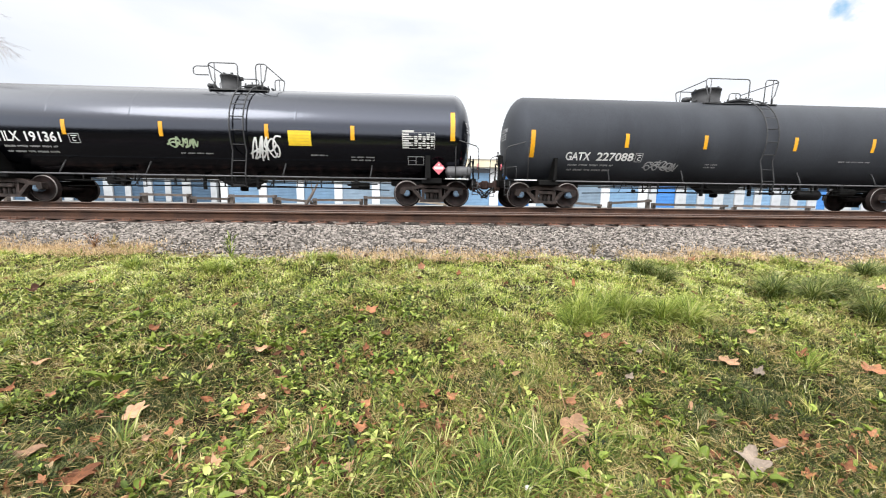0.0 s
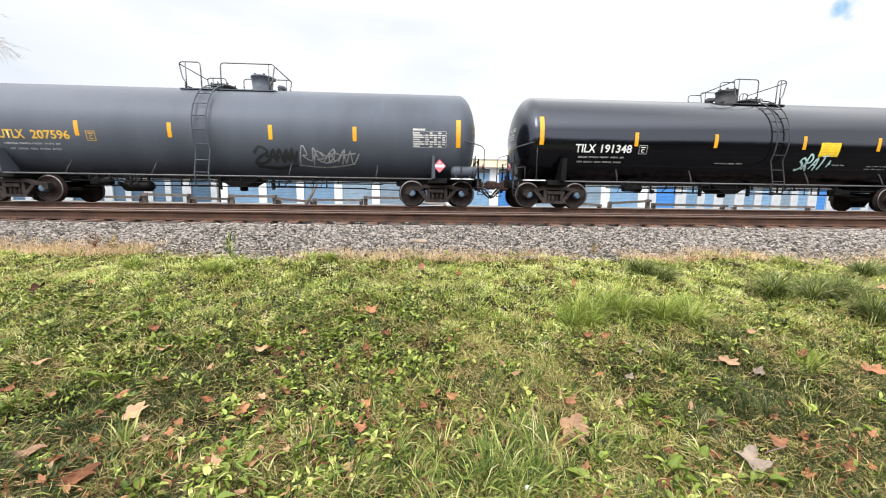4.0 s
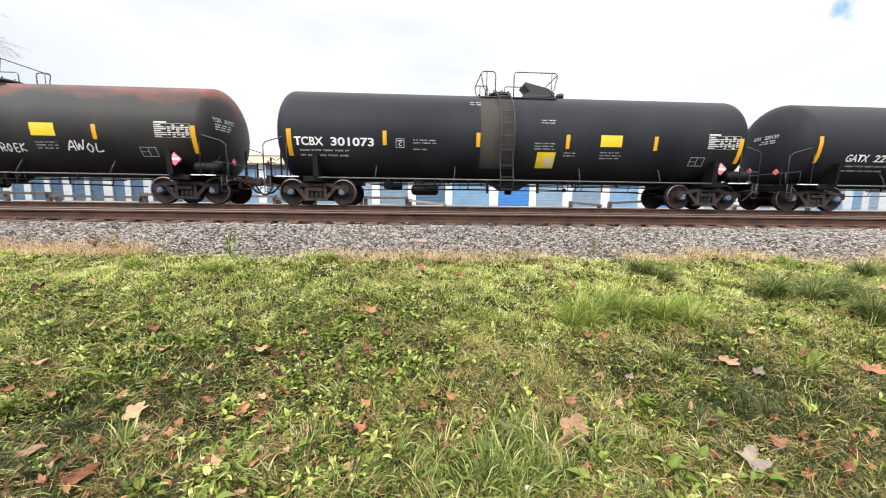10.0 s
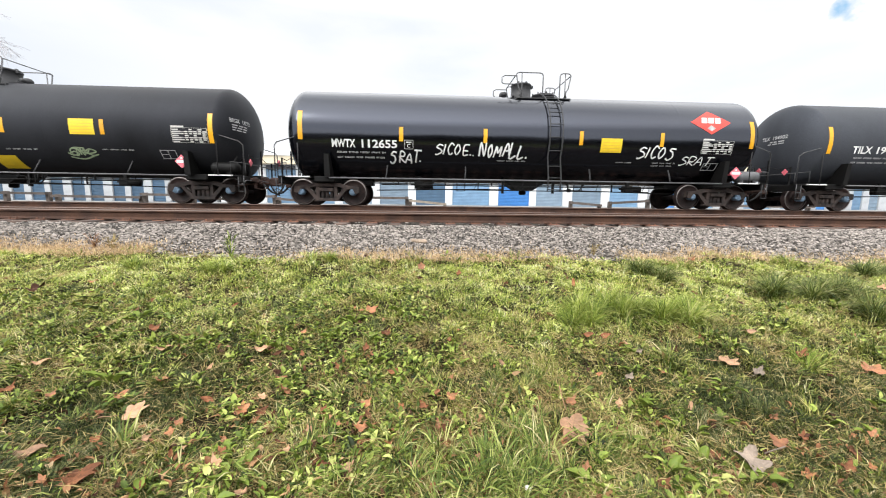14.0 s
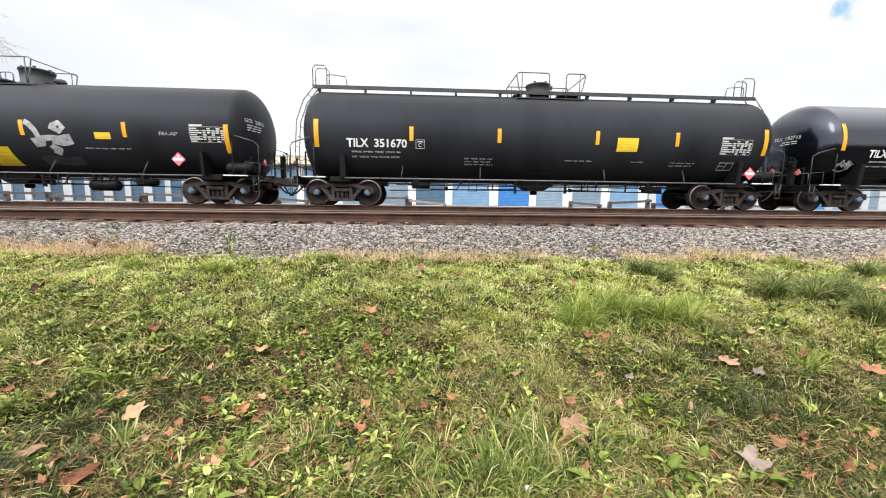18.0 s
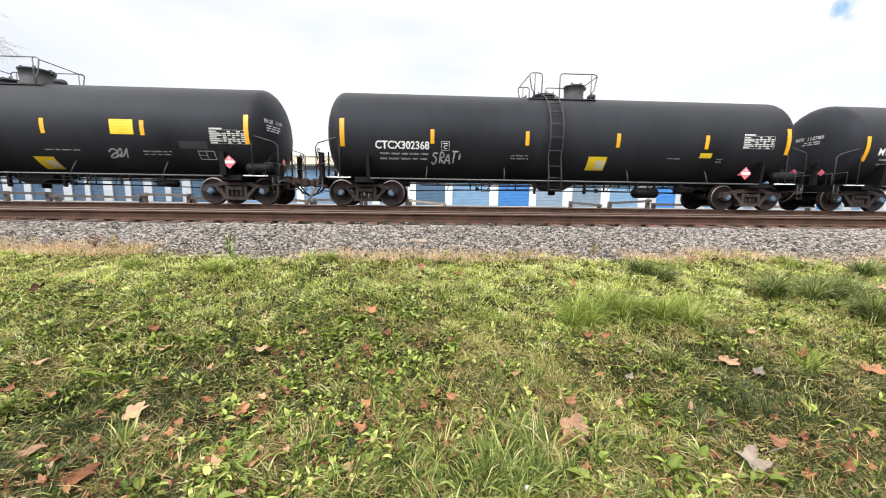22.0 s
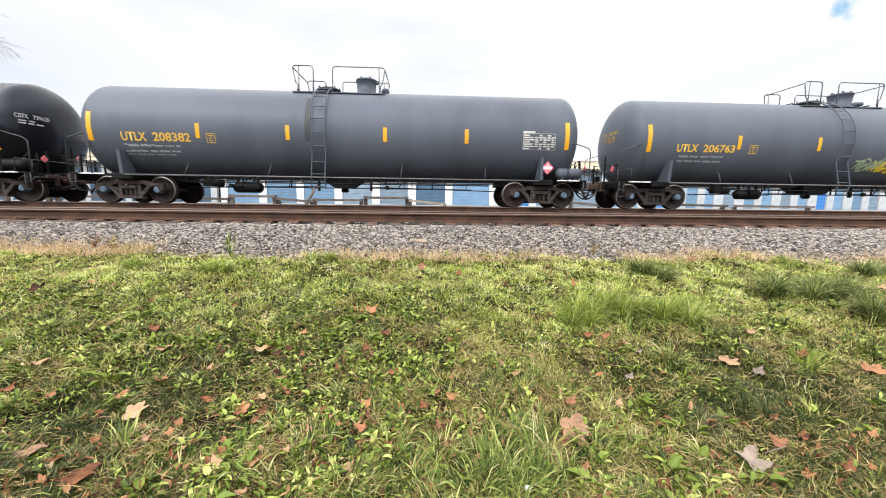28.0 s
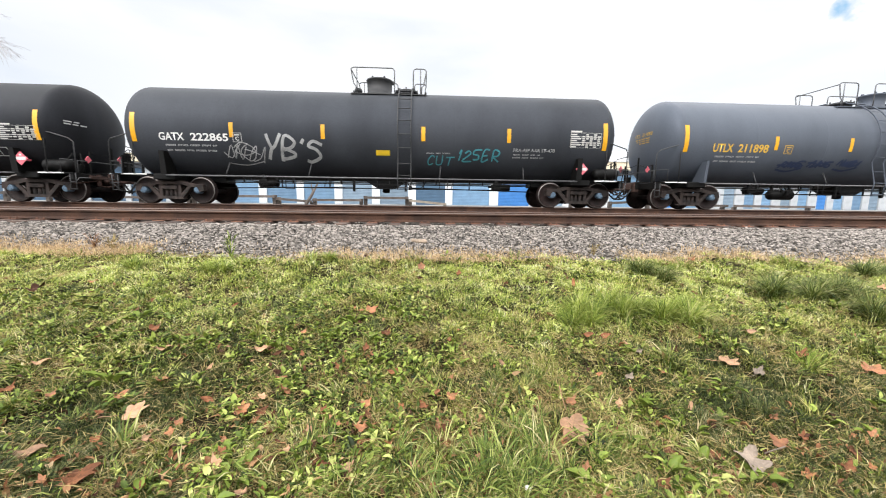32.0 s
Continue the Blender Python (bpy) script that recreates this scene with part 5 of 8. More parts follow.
            part("graffiti", strokes("graffiti", scrawl(x0, x1, z0, z1, n, seed), w, m), car, label="sprayed graffiti scrawl")
        elif kind == "blot":
            x0, x1, z0, z1, m = p[1:]
            a, h, n = (x1 - x0) / 2, (z1 - z0) / 2, 18
            part("spray_blot", fan("spray_blot", [((x0 + x1) / 2 + a * math.cos(q * 6.2832 / n) * (1 + 0.12 * math.sin(q * 2.3)), (z0 + z1) / 2 + h * math.sin(q * 6.2832 / n) * (1 + 0.1 * math.cos(q * 1.7))) for q in range(n)], m, 0.004), car, label="faded blot of spray paint")
        elif kind == "curls":
            x0, x1, z0, z1 = p[1:5]
            part("graffiti", strokes("graffiti", curls(x0, x1, z0, z1), 0.17, M_SILVER), car, label="fat white sprayed curls")
            part("graffiti", strokes("graffiti", [[(x0 + 0.05, z0 + 0.12), (x0 + 0.4, z0 + 0.18), (x0 + 0.9, z0 + 0.12), (x1 - 0.1, z0 + 0.16)]], 0.24, M_DUSTY), car, label="faded grey spray bar")
        elif kind == "word":
            txt, x0, x1, z0, z1, m = p[1:]
            if z1 - z0 < 0.15:
                part("stencil", lettering(txt, x0, z0, z1 - z0, x1 - x0, M_WHITEDIM, 0, 0.009, 0.006), car, label="small white stencilled words")
            else:
                part("graffiti", sprayed(txt, x0, x1, z0, z1, max(0.035, 0.14 * (z1 - z0)), M_MINT if m is M_GREEN else m, len(txt) + i), car, label="sprayed graffiti letters")
        elif kind == "logo":
            x0, x1, z0, z1 = p[1:5]
            cx_, cz, a, h = (x0 + x1) / 2, (z0 + z1) / 2, (x1 - x0) / 2, (z1 - z0) / 2
            part("logo_diamond", fan("logo_diamond", ((cx_ - a, cz), (cx_, cz - h), (cx_ + a, cz), (cx_, cz + h)), M_RED), car, label="red diamond emblem")
            for q in range(3):
                xa = cx_ - a * 0.46 + q * a * 0.33
                part("logo_bar", decal("logo_bar", [((xa, cz - h * 0.08), (xa + a * 0.27, cz - h * 0.08), (xa + a * 0.32, cz + h * 0.40), (xa + a * 0.05, cz + h * 0.40))], M_WHITE, 0.010), car)
            part("logo_spot", fan("logo_spot", ((cx_ - a * 0.2, cz - h * 0.5), (cx_, cz - h * 0.76), (cx_ + a * 0.2, cz - h * 0.5), (cx_, cz - h * 0.24)), M_WHITEDIM, 0.010), car)
    return car


def cx(k):
    """Middle of car k at the start, at the usual spacing."""
    return -6.85 - 18.535 * k


# ---- the train, car by car ----
tank_car(cx(-1)-0.23, 'dusty charcoal tank car with white stencils and small graffiti', 'dusty', [-4.49, -1.67, 1.64, 4.57], 0.65, [-1.1, -0.16], [-1.29, 0.38], [0.98, 1.47], end_strip=(1.73, 2.62), mark='GATX 227088', mark_box=(-6.57, -4.12, 1.66, 1.93), cbox=(-4.09, -3.83, 1.64, 1.93), table=(6.2, 7.3, 2.0, 2.46), thin=True,
         items=[
             ('tag', -3.65, -2.47, 1.37, 1.71, 5, 1424, M_SILVER, 0.04),
             ('print', -1.44, -0.92, 1.58, 2),
             ('print', 3.49, 4.92, 1.75, 1)])
tank_car(cx(0)+0.00, 'glossy black tank car with yellow panel and two graffiti tags', 'gloss', [-4.64, -1.66, 1.67, 4.45], 0.77, [-0.47, 0.19], [-0.47, 0.49], [1.09, 1.46], ear=[-0.96, -0.47], end_strip=(2.19, 3.14), mark='TILX 191361', mark_box=(-6.77, -4.77, 1.92, 2.22), cbox=(-4.54, -4.22, 1.9, 2.19), table=(6.09, 7.18, 1.93, 2.51), sbox=(6.27, 6.82, 1.42, 1.69), placard_at=(7.51, 1.32),
         items=[
             ('yellow', 2.35, 3.09, 1.95, 2.42),
             ('print', -1.2, -0.07, 1.64, 1),
             ('print', 3.02, 3.62, 1.65, 1),
             ('print', 4.35, 5.3, 1.61, 2),
             ('tag', -1.51, -0.58, 1.81, 2.09, 4, 873, M_GREEN, 0.05),
             ('tag', 1.12, 2.04, 1.5, 2.24, 4, 1103, M_WHITE, 0.05)])
tank_car(cx(1)+0.08, 'satin black tank car with white lettering and long graffiti scrawl', 'satin', [-4.66, -1.73, 1.71, 4.63], -0.5, [0.19, 1.35], [-0.21, 1.37], [-1.39, -0.88], end_strip=(1.62, 2.5), flat=True, mark='CBTX 737084', mark_box=(-7.38, -4.79, 1.94, 2.21), cbox=(-4.36, -4.1, 1.92, 2.21), table=(6.52, 7.63, 2.09, 2.59), placard_at=(7.33, 1.46),
         items=[
             ('yellow', -1.49, -1.02, 1.67, 1.83),
             ('print', -3.0, -2.2, 2.18, 2),
             ('print', 0.56, 1.05, 2.88, 2),
             ('print', -1.43, -0.98, 3.39, 2),
             ('print', 1.09, 1.55, 1.85, 2),
             ('print', 3.3, 4.03, 1.87, 3),
             ('word', 'SRAT', -0.17, 0.97, 1.98, 2.36, M_GREEN),
             ('tag', -5.12, -3.64, 1.32, 2.11, 4, 490, M_SILVER, 0.05),
             ('tag', 1.61, 2.62, 1.46, 1.86, 3, 1145, M_WHITE, 0.04),
             ('tag', 2.7, 6.22, 1.46, 1.6, 9, 1270, M_SILVER, 0.03)])
tank_car(cx(2)+0.10, 'glossy black tank car with yellow panel and one graffiti word', 'gloss', [-4.46, -1.6, 1.67, 4.48], 0.74, [-0.46, 0.24], [-0.53, 0.41], [1.14, 1.48], ear=[-1.04, -0.53], end_strip=(2.14, 3.08), mark='TILX 191348', mark_box=(-6.58, -4.56, 1.92, 2.19), cbox=(-4.33, -4.03, 1.9, 2.19), table=(6.1, 7.19, 1.94, 2.48), sbox=(6.3, 6.83, 1.42, 1.68), placard_at=(7.53, 1.32),
         items=[
             ('yellow', 2.3, 3.04, 1.94, 2.41),
             ('print', -1.41, -0.28, 1.63, 1),
             ('print', 3.04, 3.59, 1.64, 1),
             ('print', 4.4, 5.35, 1.62, 2),
             ('word', 'SRAT+', 1.73, 3.03, 1.48, 1.92, M_GREEN)])
tank_car(cx(3)+0.22, 'grey tank car with amber lettering and bubble graffiti', 'grey', [-4.44, -1.58, 1.6, 4.33], -0.59, [0.41, 1.14], [-0.26, 1.53], [-1.6, -0.91], end_strip=(1.98, 2.88), mark='UTLX 207596', mark_box=(-6.84, -4.66, 2.0, 2.27), cbox=(-4.18, -3.9, 1.98, 2.27), table=(6.26, 7.38, 1.97, 2.57), placard_at=(7.34, 1.39),
         items=[
             ('tag', 1.0, 2.3, 1.35, 1.95, 3, 9, M_DARKSPRAY, 0.09),
             ('tag', 2.4, 4.2, 1.4, 1.9, 4, 12, M_SILVER, 0.04),
             ('print', -6.78, -5.8, 1.83, 1)])
tank_car(cx(4)+0.39, 'dusty black tank car covered with white graffiti along its side', 'dusty', [-4.78, -1.64, 1.51, 4.69], -0.75, [-0.22, 0.46], [-0.46, 0.51], [-1.5, -1.14], ear=[0.51, 0.94], end_strip=(2.03, 2.96), mark='TILX 314672', mark_box=(-6.9, -4.88, 2.07, 2.32), cbox=(-4.67, -4.38, 2.05, 2.34), table=(6.14, 7.23, 2.09, 2.57), sbox=(5.58, 6.07, 1.51, 1.78), placard_at=(7.47, 1.31),
         items=[
             ('yellow', 2.81, 3.59, 2.08, 2.39),
             ('half', 0.07, 0.7, 1.32, 1.81),
             ('tag', -3.46, -2.39, 1.53, 2.15, 5, 678, M_WHITE, 0.05),
             ('tag', -2.13, -1.04, 1.4, 2.0, 4, 820, M_SILVER, 0.05),
             ('tag', -5.85, -3.57, 1.27, 1.73, 7, 502, M_SILVER, 0.04),
             ('tag', 0.9, 2.25, 1.38, 1.91, 5, 1110, M_SILVER, 0.03),
             ('tag', 2.39, 3.01, 1.78, 1.98, 2, 1240, M_SILVER, 0.03),
             ('tag', -1.83, -0.86, 2.83, 3.27, 4, 728, M_SILVER, 0.03),
             ('tag', -0.48, 0.71, 2.35, 3.48, 2, 840, M_SILVER, 0.04),
             ('print', 0.28, 0.55, 2.22, 3),
             ('print', 4.11, 5.08, 1.75, 2),
             ('print', 2.91, 3.65, 1.75, 1)])
tank_car(cx(5)+0.52, 'glossy black tank car with a running board along its top', 'gloss', [-4.67, -1.76, 1.62, 4.43], None, [-0.48, 0.4], [-1.07, 0.12], [0.76, 1.45], end_strip=(2.17, 3.11), walk_board=True, mark='SIOX 31076', mark_box=(-6.81, -4.84, 1.92, 2.17), cbox=(-4.47, -4.19, 1.9, 2.19), table=(6.0, 7.1, 1.94, 2.5), sbox=(6.01, 6.54, 1.41, 1.68), placard_at=(7.43, 1.31),
         items=[
             ('yellow', 2.3, 3.02, 1.96, 2.4),
             ('print', -3.0, -1.86, 1.63, 1),
             ('print', 2.95, 3.53, 1.64, 1),
             ('print', 4.47, 5.28, 1.62, 2),
             ('tag', -4.27, -3.9, 1.52, 1.9, 2, 600, M_SILVER, 0.04)])
tank_car(cx(6)+0.58, 'matte black tank car with white and pale green graffiti', 'matte', [-4.46, -1.36, 1.69, 4.77], 0.65, [-1.1, -0.16], [-1.29, 0.38], [0.98, 1.47], end_strip=(1.73, 2.62), thin=True, mark='GATX 229139', mark_box=(-6.65, -4.22, 1.78, 2.03), cbox=(-3.91, -3.65, 1.76, 2.05), table=(6.61, 7.74, 2.09, 2.6), placard_at=(6.38, 1.49),
         items=[
             ('yellow', 1.43, 2.22, 1.56, 1.83),
             ('print', 3.01, 4.62, 1.68, 1),
             ('tag', -3.53, -1.88, 1.57, 2.23, 4, 739, M_WHITE, 0.06),
             ('tag', -1.56, -0.12, 1.46, 1.93, 4, 955, M_GREEN, 0.04),
             ('word', 'FRA-AIP', 5.78, 6.34, 2.16, 2.29, M_WHITE),
             ('print', -2.71, -2.23, 1.56, 2)])
tank_car(cx(7)+0.61, 'matte black tank car with yellow panels and white stencils', 'matte', [-4.65, -1.51, 1.58, 4.69], -0.52, [0.29, 1.45], [-0.18, 1.37], [-1.35, -0.84], end_strip=(1.64, 2.48), flat=True, mark='TCBX 301073', mark_box=(-7.62, -4.98, 1.97, 2.24), cbox=(-4.28, -4.0, 1.95, 2.24), table=(6.58, 7.73, 2.11, 2.61), sbox=(6.07, 6.6, 1.54, 1.83), placard_at=(7.33, 1.46),
         items=[
             ('band', -1.42, -0.22, 1.35, 3.98),
             ('print', -3.69, -2.87, 2.18, 2),
             ('print', -3.7, -3.11, 1.89, 1),
             ('print', -1.76, -1.32, 3.54, 2),
             ('print', 0.66, 1.15, 2.93, 2),
             ('print', 0.44, 1.15, 2.16, 3),
             ('print', 1.49, 1.93, 1.87, 2),
             ('yellow', 2.73, 3.48, 2.11, 2.49),
             ('half', 0.56, 1.2, 1.39, 1.9),
             ('print', 2.77, 3.53, 1.9, 3)])
tank_car(cx(8)+0.55, 'black tank car with a rust-red top and painted words', 'rusty', [-4.67, -1.54, 1.61, 4.71], 0.52, [-1.47, -0.32], [-1.33, 0.24], [0.87, 1.37], end_strip=(1.65, 2.5), flat=True, mark='TCBX 301072', mark_box=(-7.54, -4.92, 1.96, 2.23), cbox=(-4.32, -4.03, 1.94, 2.23), table=(6.58, 7.69, 2.12, 2.61), sbox=(5.98, 6.49, 1.53, 1.82), placard_at=(7.3, 1.47),
         items=[
             ('print', -3.74, -2.93, 2.17, 2),
             ('yellow', 2.78, 3.51, 2.1, 2.49),
             ('tag', -2.92, -1.94, 1.39, 1.99, 4, 753, M_SILVER, 0.035),
             ('word', 'TELLY', -1.2, -0.21, 1.62, 1.87, M_WHITE),
             ('tag', -0.1, 0.19, 1.68, 1.86, 1, 1027, M_WHITE, 0.03),
             ('word', 'ROEK', 1.65, 2.5, 1.62, 1.88, M_WHITE),
             ('word', 'AWOL', 3.76, 4.87, 1.67, 1.96, M_WHITE),
             ('print', -1.79, -1.39, 1.86, 2),
             ('print', 2.81, 3.56, 1.89, 3),
             ('print', -6.02, -3.91, 1.47, 2)])
tank_car(cx(9)+0.49, 'dusty black tank car with yellow panels and white lettering', 'dusty', [-4.69, -1.66, 1.39, 4.57], -0.72, [-0.19, 0.48], [-0.42, 0.51], [-1.46, -1.08], ear=[0.51, 1.0], end_strip=(2.04, 2.97), mark='TILX 194902', mark_box=(-6.89, -4.8, 2.06, 2.31), cbox=(-4.53, -4.25, 2.04, 2.33), table=(6.24, 7.32, 2.12, 2.57), sbox=(5.65, 6.17, 1.52, 1.8), placard_at=(7.54, 1.31),
         items=[
             ('yellow', 2.69, 3.49, 2.08, 2.38),
             ('half', 0.01, 0.67, 1.31, 1.77),
             ('print', 0.17, 0.46, 2.18, 3),
             ('print', 1.52, 2.34, 1.73, 1),
             ('print', 2.9, 3.61, 1.73, 1),
             ('print', 4.07, 5.06, 1.72, 2),
             ('tag', 4.76, 5.44, 1.71, 1.97, 3, 1425, M_DARKSPRAY, 0.03)])
tank_car(cx(10)+0.54, 'glossy black tank car with red diamond emblem and white graffiti', 'gloss', [-4.47, -1.64, 1.67, 4.53], 0.76, [-0.44, 0.26], [-0.47, 0.49], [1.1, 1.49], ear=[-0.98, -0.47], end_strip=(2.15, 3.08), mark='MWTX 112655', mark_box=(-6.77, -4.59, 1.93, 2.19), cbox=(-4.37, -4.07, 1.91, 2.2), table=(6.0, 7.12, 1.95, 2.45), sbox=(6.27, 6.8, 1.41, 1.65), placard_at=(7.53, 1.32),
         items=[
             ('logo', 5.55, 7.01, 2.6, 3.44),
             ('yellow', 2.38, 3.12, 1.93, 2.39),
             ('word', 'SRAT.', -4.83, -3.72, 1.5, 1.85, M_WHITE),
             ('word', 'SICOE..', -3.31, -1.91, 1.75, 2.07, M_WHITE),
             ('word', 'NOMALL.', -1.82, -0.1, 1.73, 2.13, M_WHITE),
             ('word', 'SICOS', 3.76, 5.13, 1.75, 2.11, M_WHITE),
             ('word', 'SRAT', 5.38, 6.55, 1.56, 1.83, M_WHITE),
             ('print', -1.17, -0.06, 1.58, 1),
             ('print', 3.05, 3.63, 1.6, 1),
             ('print', 4.36, 5.28, 1.6, 2)])
tank_car(cx(11)+0.66, 'matte black tank car with yellow panel and small tag', 'matte', [-4.77, -1.83, 1.39, 4.42], -0.91, [-0.45, 0.48], [-0.57, 0.89], [-1.7, -1.23], end_strip=(1.97, 2.9), table=(6.55, 7.67, 1.97, 2.49), sbox=(6.03, 6.53, 1.47, 1.74), placard_at=(6.96, 1.39), mark='BRGX 1073', mark_box=(-6.89, -5.03, 1.98, 2.23), cbox=(-4.66, -4.34, 1.96, 2.25),
         items=[
             ('yellow', 3.42, 4.18, 2.16, 2.64),
             ('slant', 0.53, 1.35, 1.11, 1.5),
             ('tag', 3.15, 3.85, 1.53, 1.8, 3, 605, M_GREEN, 0.04),
             ('print', 1.25, 2.37, 1.67, 1),
             ('print', 4.23, 5.26, 1.7, 1)])
tank_car(cx(12)+0.38, 'glossy black tank car with yellow panel and many graffiti tags', 'gloss', [-4.59, -1.59, 1.76, 4.53], 0.79, [-0.36, 0.34], [-0.45, 0.5], [1.17, 1.55], ear=[-1.0, -0.45], end_strip=(2.16, 3.1), mark='TILX 192715', mark_box=(-6.73, -4.71, 1.94, 2.2), cbox=(-4.45, -4.17, 1.92, 2.21), table=(6.02, 7.12, 1.96, 2.48), sbox=(6.13, 6.65, 1.42, 1.68), placard_at=(7.6, 1.33),
         items=[
             ('yellow', 2.5, 3.23, 1.96, 2.41),
             ('tag', -4.81, -3.61, 1.4, 1.88, 5, 725, M_SILVER, 0.04),
             ('word', 'JEANS', -0.28, 0.4, 1.34, 1.71, M_WHITE),
             ('tag', 3.26, 5.45, 1.6, 2.02, 8, 1452, M_SILVER, 0.04),
             ('tag', 5.41, 6.06, 1.36, 1.62, 3, 1668, M_SILVER, 0.04),
             ('tag', 1.45, 3.36, 1.34, 1.56, 7, 1328, M_DARKSPRAY, 0.04),
             ('tag', -3.39, -2.35, 1.53, 1.83, 4, 863, M_DARKSPRAY, 0.03),
             ('print', -1.33, -0.24, 1.63, 1),
             ('tag', -7.67, -7.25, 1.56, 1.82, 2, 455, M_SILVER, 0.04)])
tank_car(cx(13)+0.43, 'matte black tank car with a running board along its top', 'matte', [-4.65, -1.68, 1.72, 4.56], None, [-0.41, 0.48], [-0.98, 0.2], [0.81, 1.5], end_strip=(1.92, 2.81), walk_board=True, mark='TILX 351670', mark_box=(-6.8, -4.78, 1.95, 2.22), cbox=(-4.51, -4.21, 1.93, 2.22), table=(6.18, 7.29, 1.93, 2.51), sbox=(6.33, 6.86, 1.42, 1.68), placard_at=(7.53, 1.31),
         items=[
             ('yellow', 2.43, 3.17, 1.97, 2.42),
             ('print', -2.83, -1.81, 1.63, 3),
             ('print', 0.69, 1.79, 1.62, 1),
             ('print', 3.08, 3.63, 1.62, 1),
             ('print', 4.5, 5.44, 1.61, 2)])
tank_car(cx(14)+0.52, 'matte black tank car with a white sprayed figure of curls', 'matte', [-4.99, -1.88, 1.49, 4.6], -0.56, [0.21, 1.11], [-0.31, 1.28], [-1.45, -0.98], end_strip=(1.67, 2.56), thin=True, mark='GATX 228966', mark_box=(-6.7, -4.16, 1.7, 1.99), cbox=(-3.94, -3.64, 1.68, 1.97), table=(6.63, 7.75, 1.99, 2.54), placard_at=(6.36, 1.46),
         items=[
             ('yellow', 0.07, 0.85, 1.19, 1.75),
             ('yellow', 3.66, 4.15, 2.03, 2.23),
             ('print', 3.24, 4.82, 1.73, 1),
             ('tag', -2.72, -1.06, 1.52, 2.05, 5, 855, M_SILVER, 0.03),
             ('word', 'FRA-AIP', 5.68, 6.25, 2.18, 2.29, M_WHITE),
             ('print', -2.73, -2.2, 1.44, 2),
             ('curls', 1.59, 3.02, 1.22, 2.55)])
tank_car(cx(15)+0.48, 'black tank car with a large red diamond emblem', 'matte', [-4.31, -0.84, 1.68, 5.05], 0.75, [-0.48, 0.36], [-0.52, 0.39], [1.09, 1.45], end_strip=(1.81, 2.66), mark='MWTX 112789', mark_box=(-7.3, -4.57, 2.01, 2.26), cbox=(-4.12, -3.83, 1.99, 2.28), table=(6.07, 7.18, 2.26, 2.8), placard_at=(7.59, 1.31),
         items=[
             ('yellow', -3.11, -2.3, 1.88, 2.27),
             ('logo', 1.8, 4.95, 1.98, 3.83),
             ('print', -0.68, -0.07, 2.61, 2),
             ('print', 2.92, 3.87, 1.72, 2),
             ('print', -4.11, -2.8, 1.75, 1),
             ('word', 'AAR ST-404', 6.1, 6.98, 2.02, 2.12, M_WHITE),
             ('print', 4.36, 6.09, 1.61, 2)])
tank_car(cx(16)+0.45, 'matte black tank car with yellow half panel and graffiti word', 'matte', [-4.79, -1.56, 1.62, 4.8], -0.58, [0.21, 0.94], [-0.26, 1.08], [-1.36, -0.9], end_strip=(1.96, 2.86), thin=True, mark='CTCX302368', mark_box=(-6.7, -4.87, 1.91, 2.17), cbox=(-4.49, -4.21, 1.89, 2.18), table=(6.13, 7.26, 2.15, 2.64), placard_at=(6.51, 1.32),
         items=[
             ('half', 0.67, 1.33, 1.35, 1.79),
             ('yellow', 4.65, 5.08, 1.81, 1.97),
             ('word', 'SRAT+', -4.78, -3.7, 1.5, 1.84, M_SILVER),
             ('print', -2.08, -1.42, 1.75, 2),
             ('print', 3.51, 3.99, 1.75, 1),
             ('print', 5.31, 5.54, 1.76, 2)])
tank_car(cx(17)+0.34, 'matte black tank car with a teal graffiti dome', 'matte', [-4.77, -1.83, 1.48, 4.52], -0.91, [-0.45, 0.48], [-0.57, 0.89], [-1.7, -1.23], end_strip=(1.96, 2.89), mark='BRGX 1199', mark_box=(-6.89, -5.03, 1.98, 2.23), cbox=(-4.66, -4.34, 1.96, 2.25), table=(6.61, 7.75, 1.96, 2.45), sbox=(6.11, 6.64, 1.47, 1.74), placard_at=(7.35, 1.4),
         items=[
             ('yellow', 3.53, 4.25, 2.19, 2.65),
             ('half', 0.77, 1.4, 1.11, 1.48),
             ('tag', -4.57, -3.43, 1.42, 1.87, 6, 650, M_TEAL, 0.05),
             ('arch', -4.75, -3.20, 1.36, 2.06),
             ('tag', 3.25, 3.73, 1.49, 1.85, 2, 1370, M_SILVER, 0.04),
             ('print', 1.31, 2.44, 1.67, 1),
             ('print', 4.37, 5.35, 1.67, 2),
             ('dark', -2.73, -1.74, 1.47, 1.75),
             ('dark', 5.57, 6.47, 1.79, 2.02)])
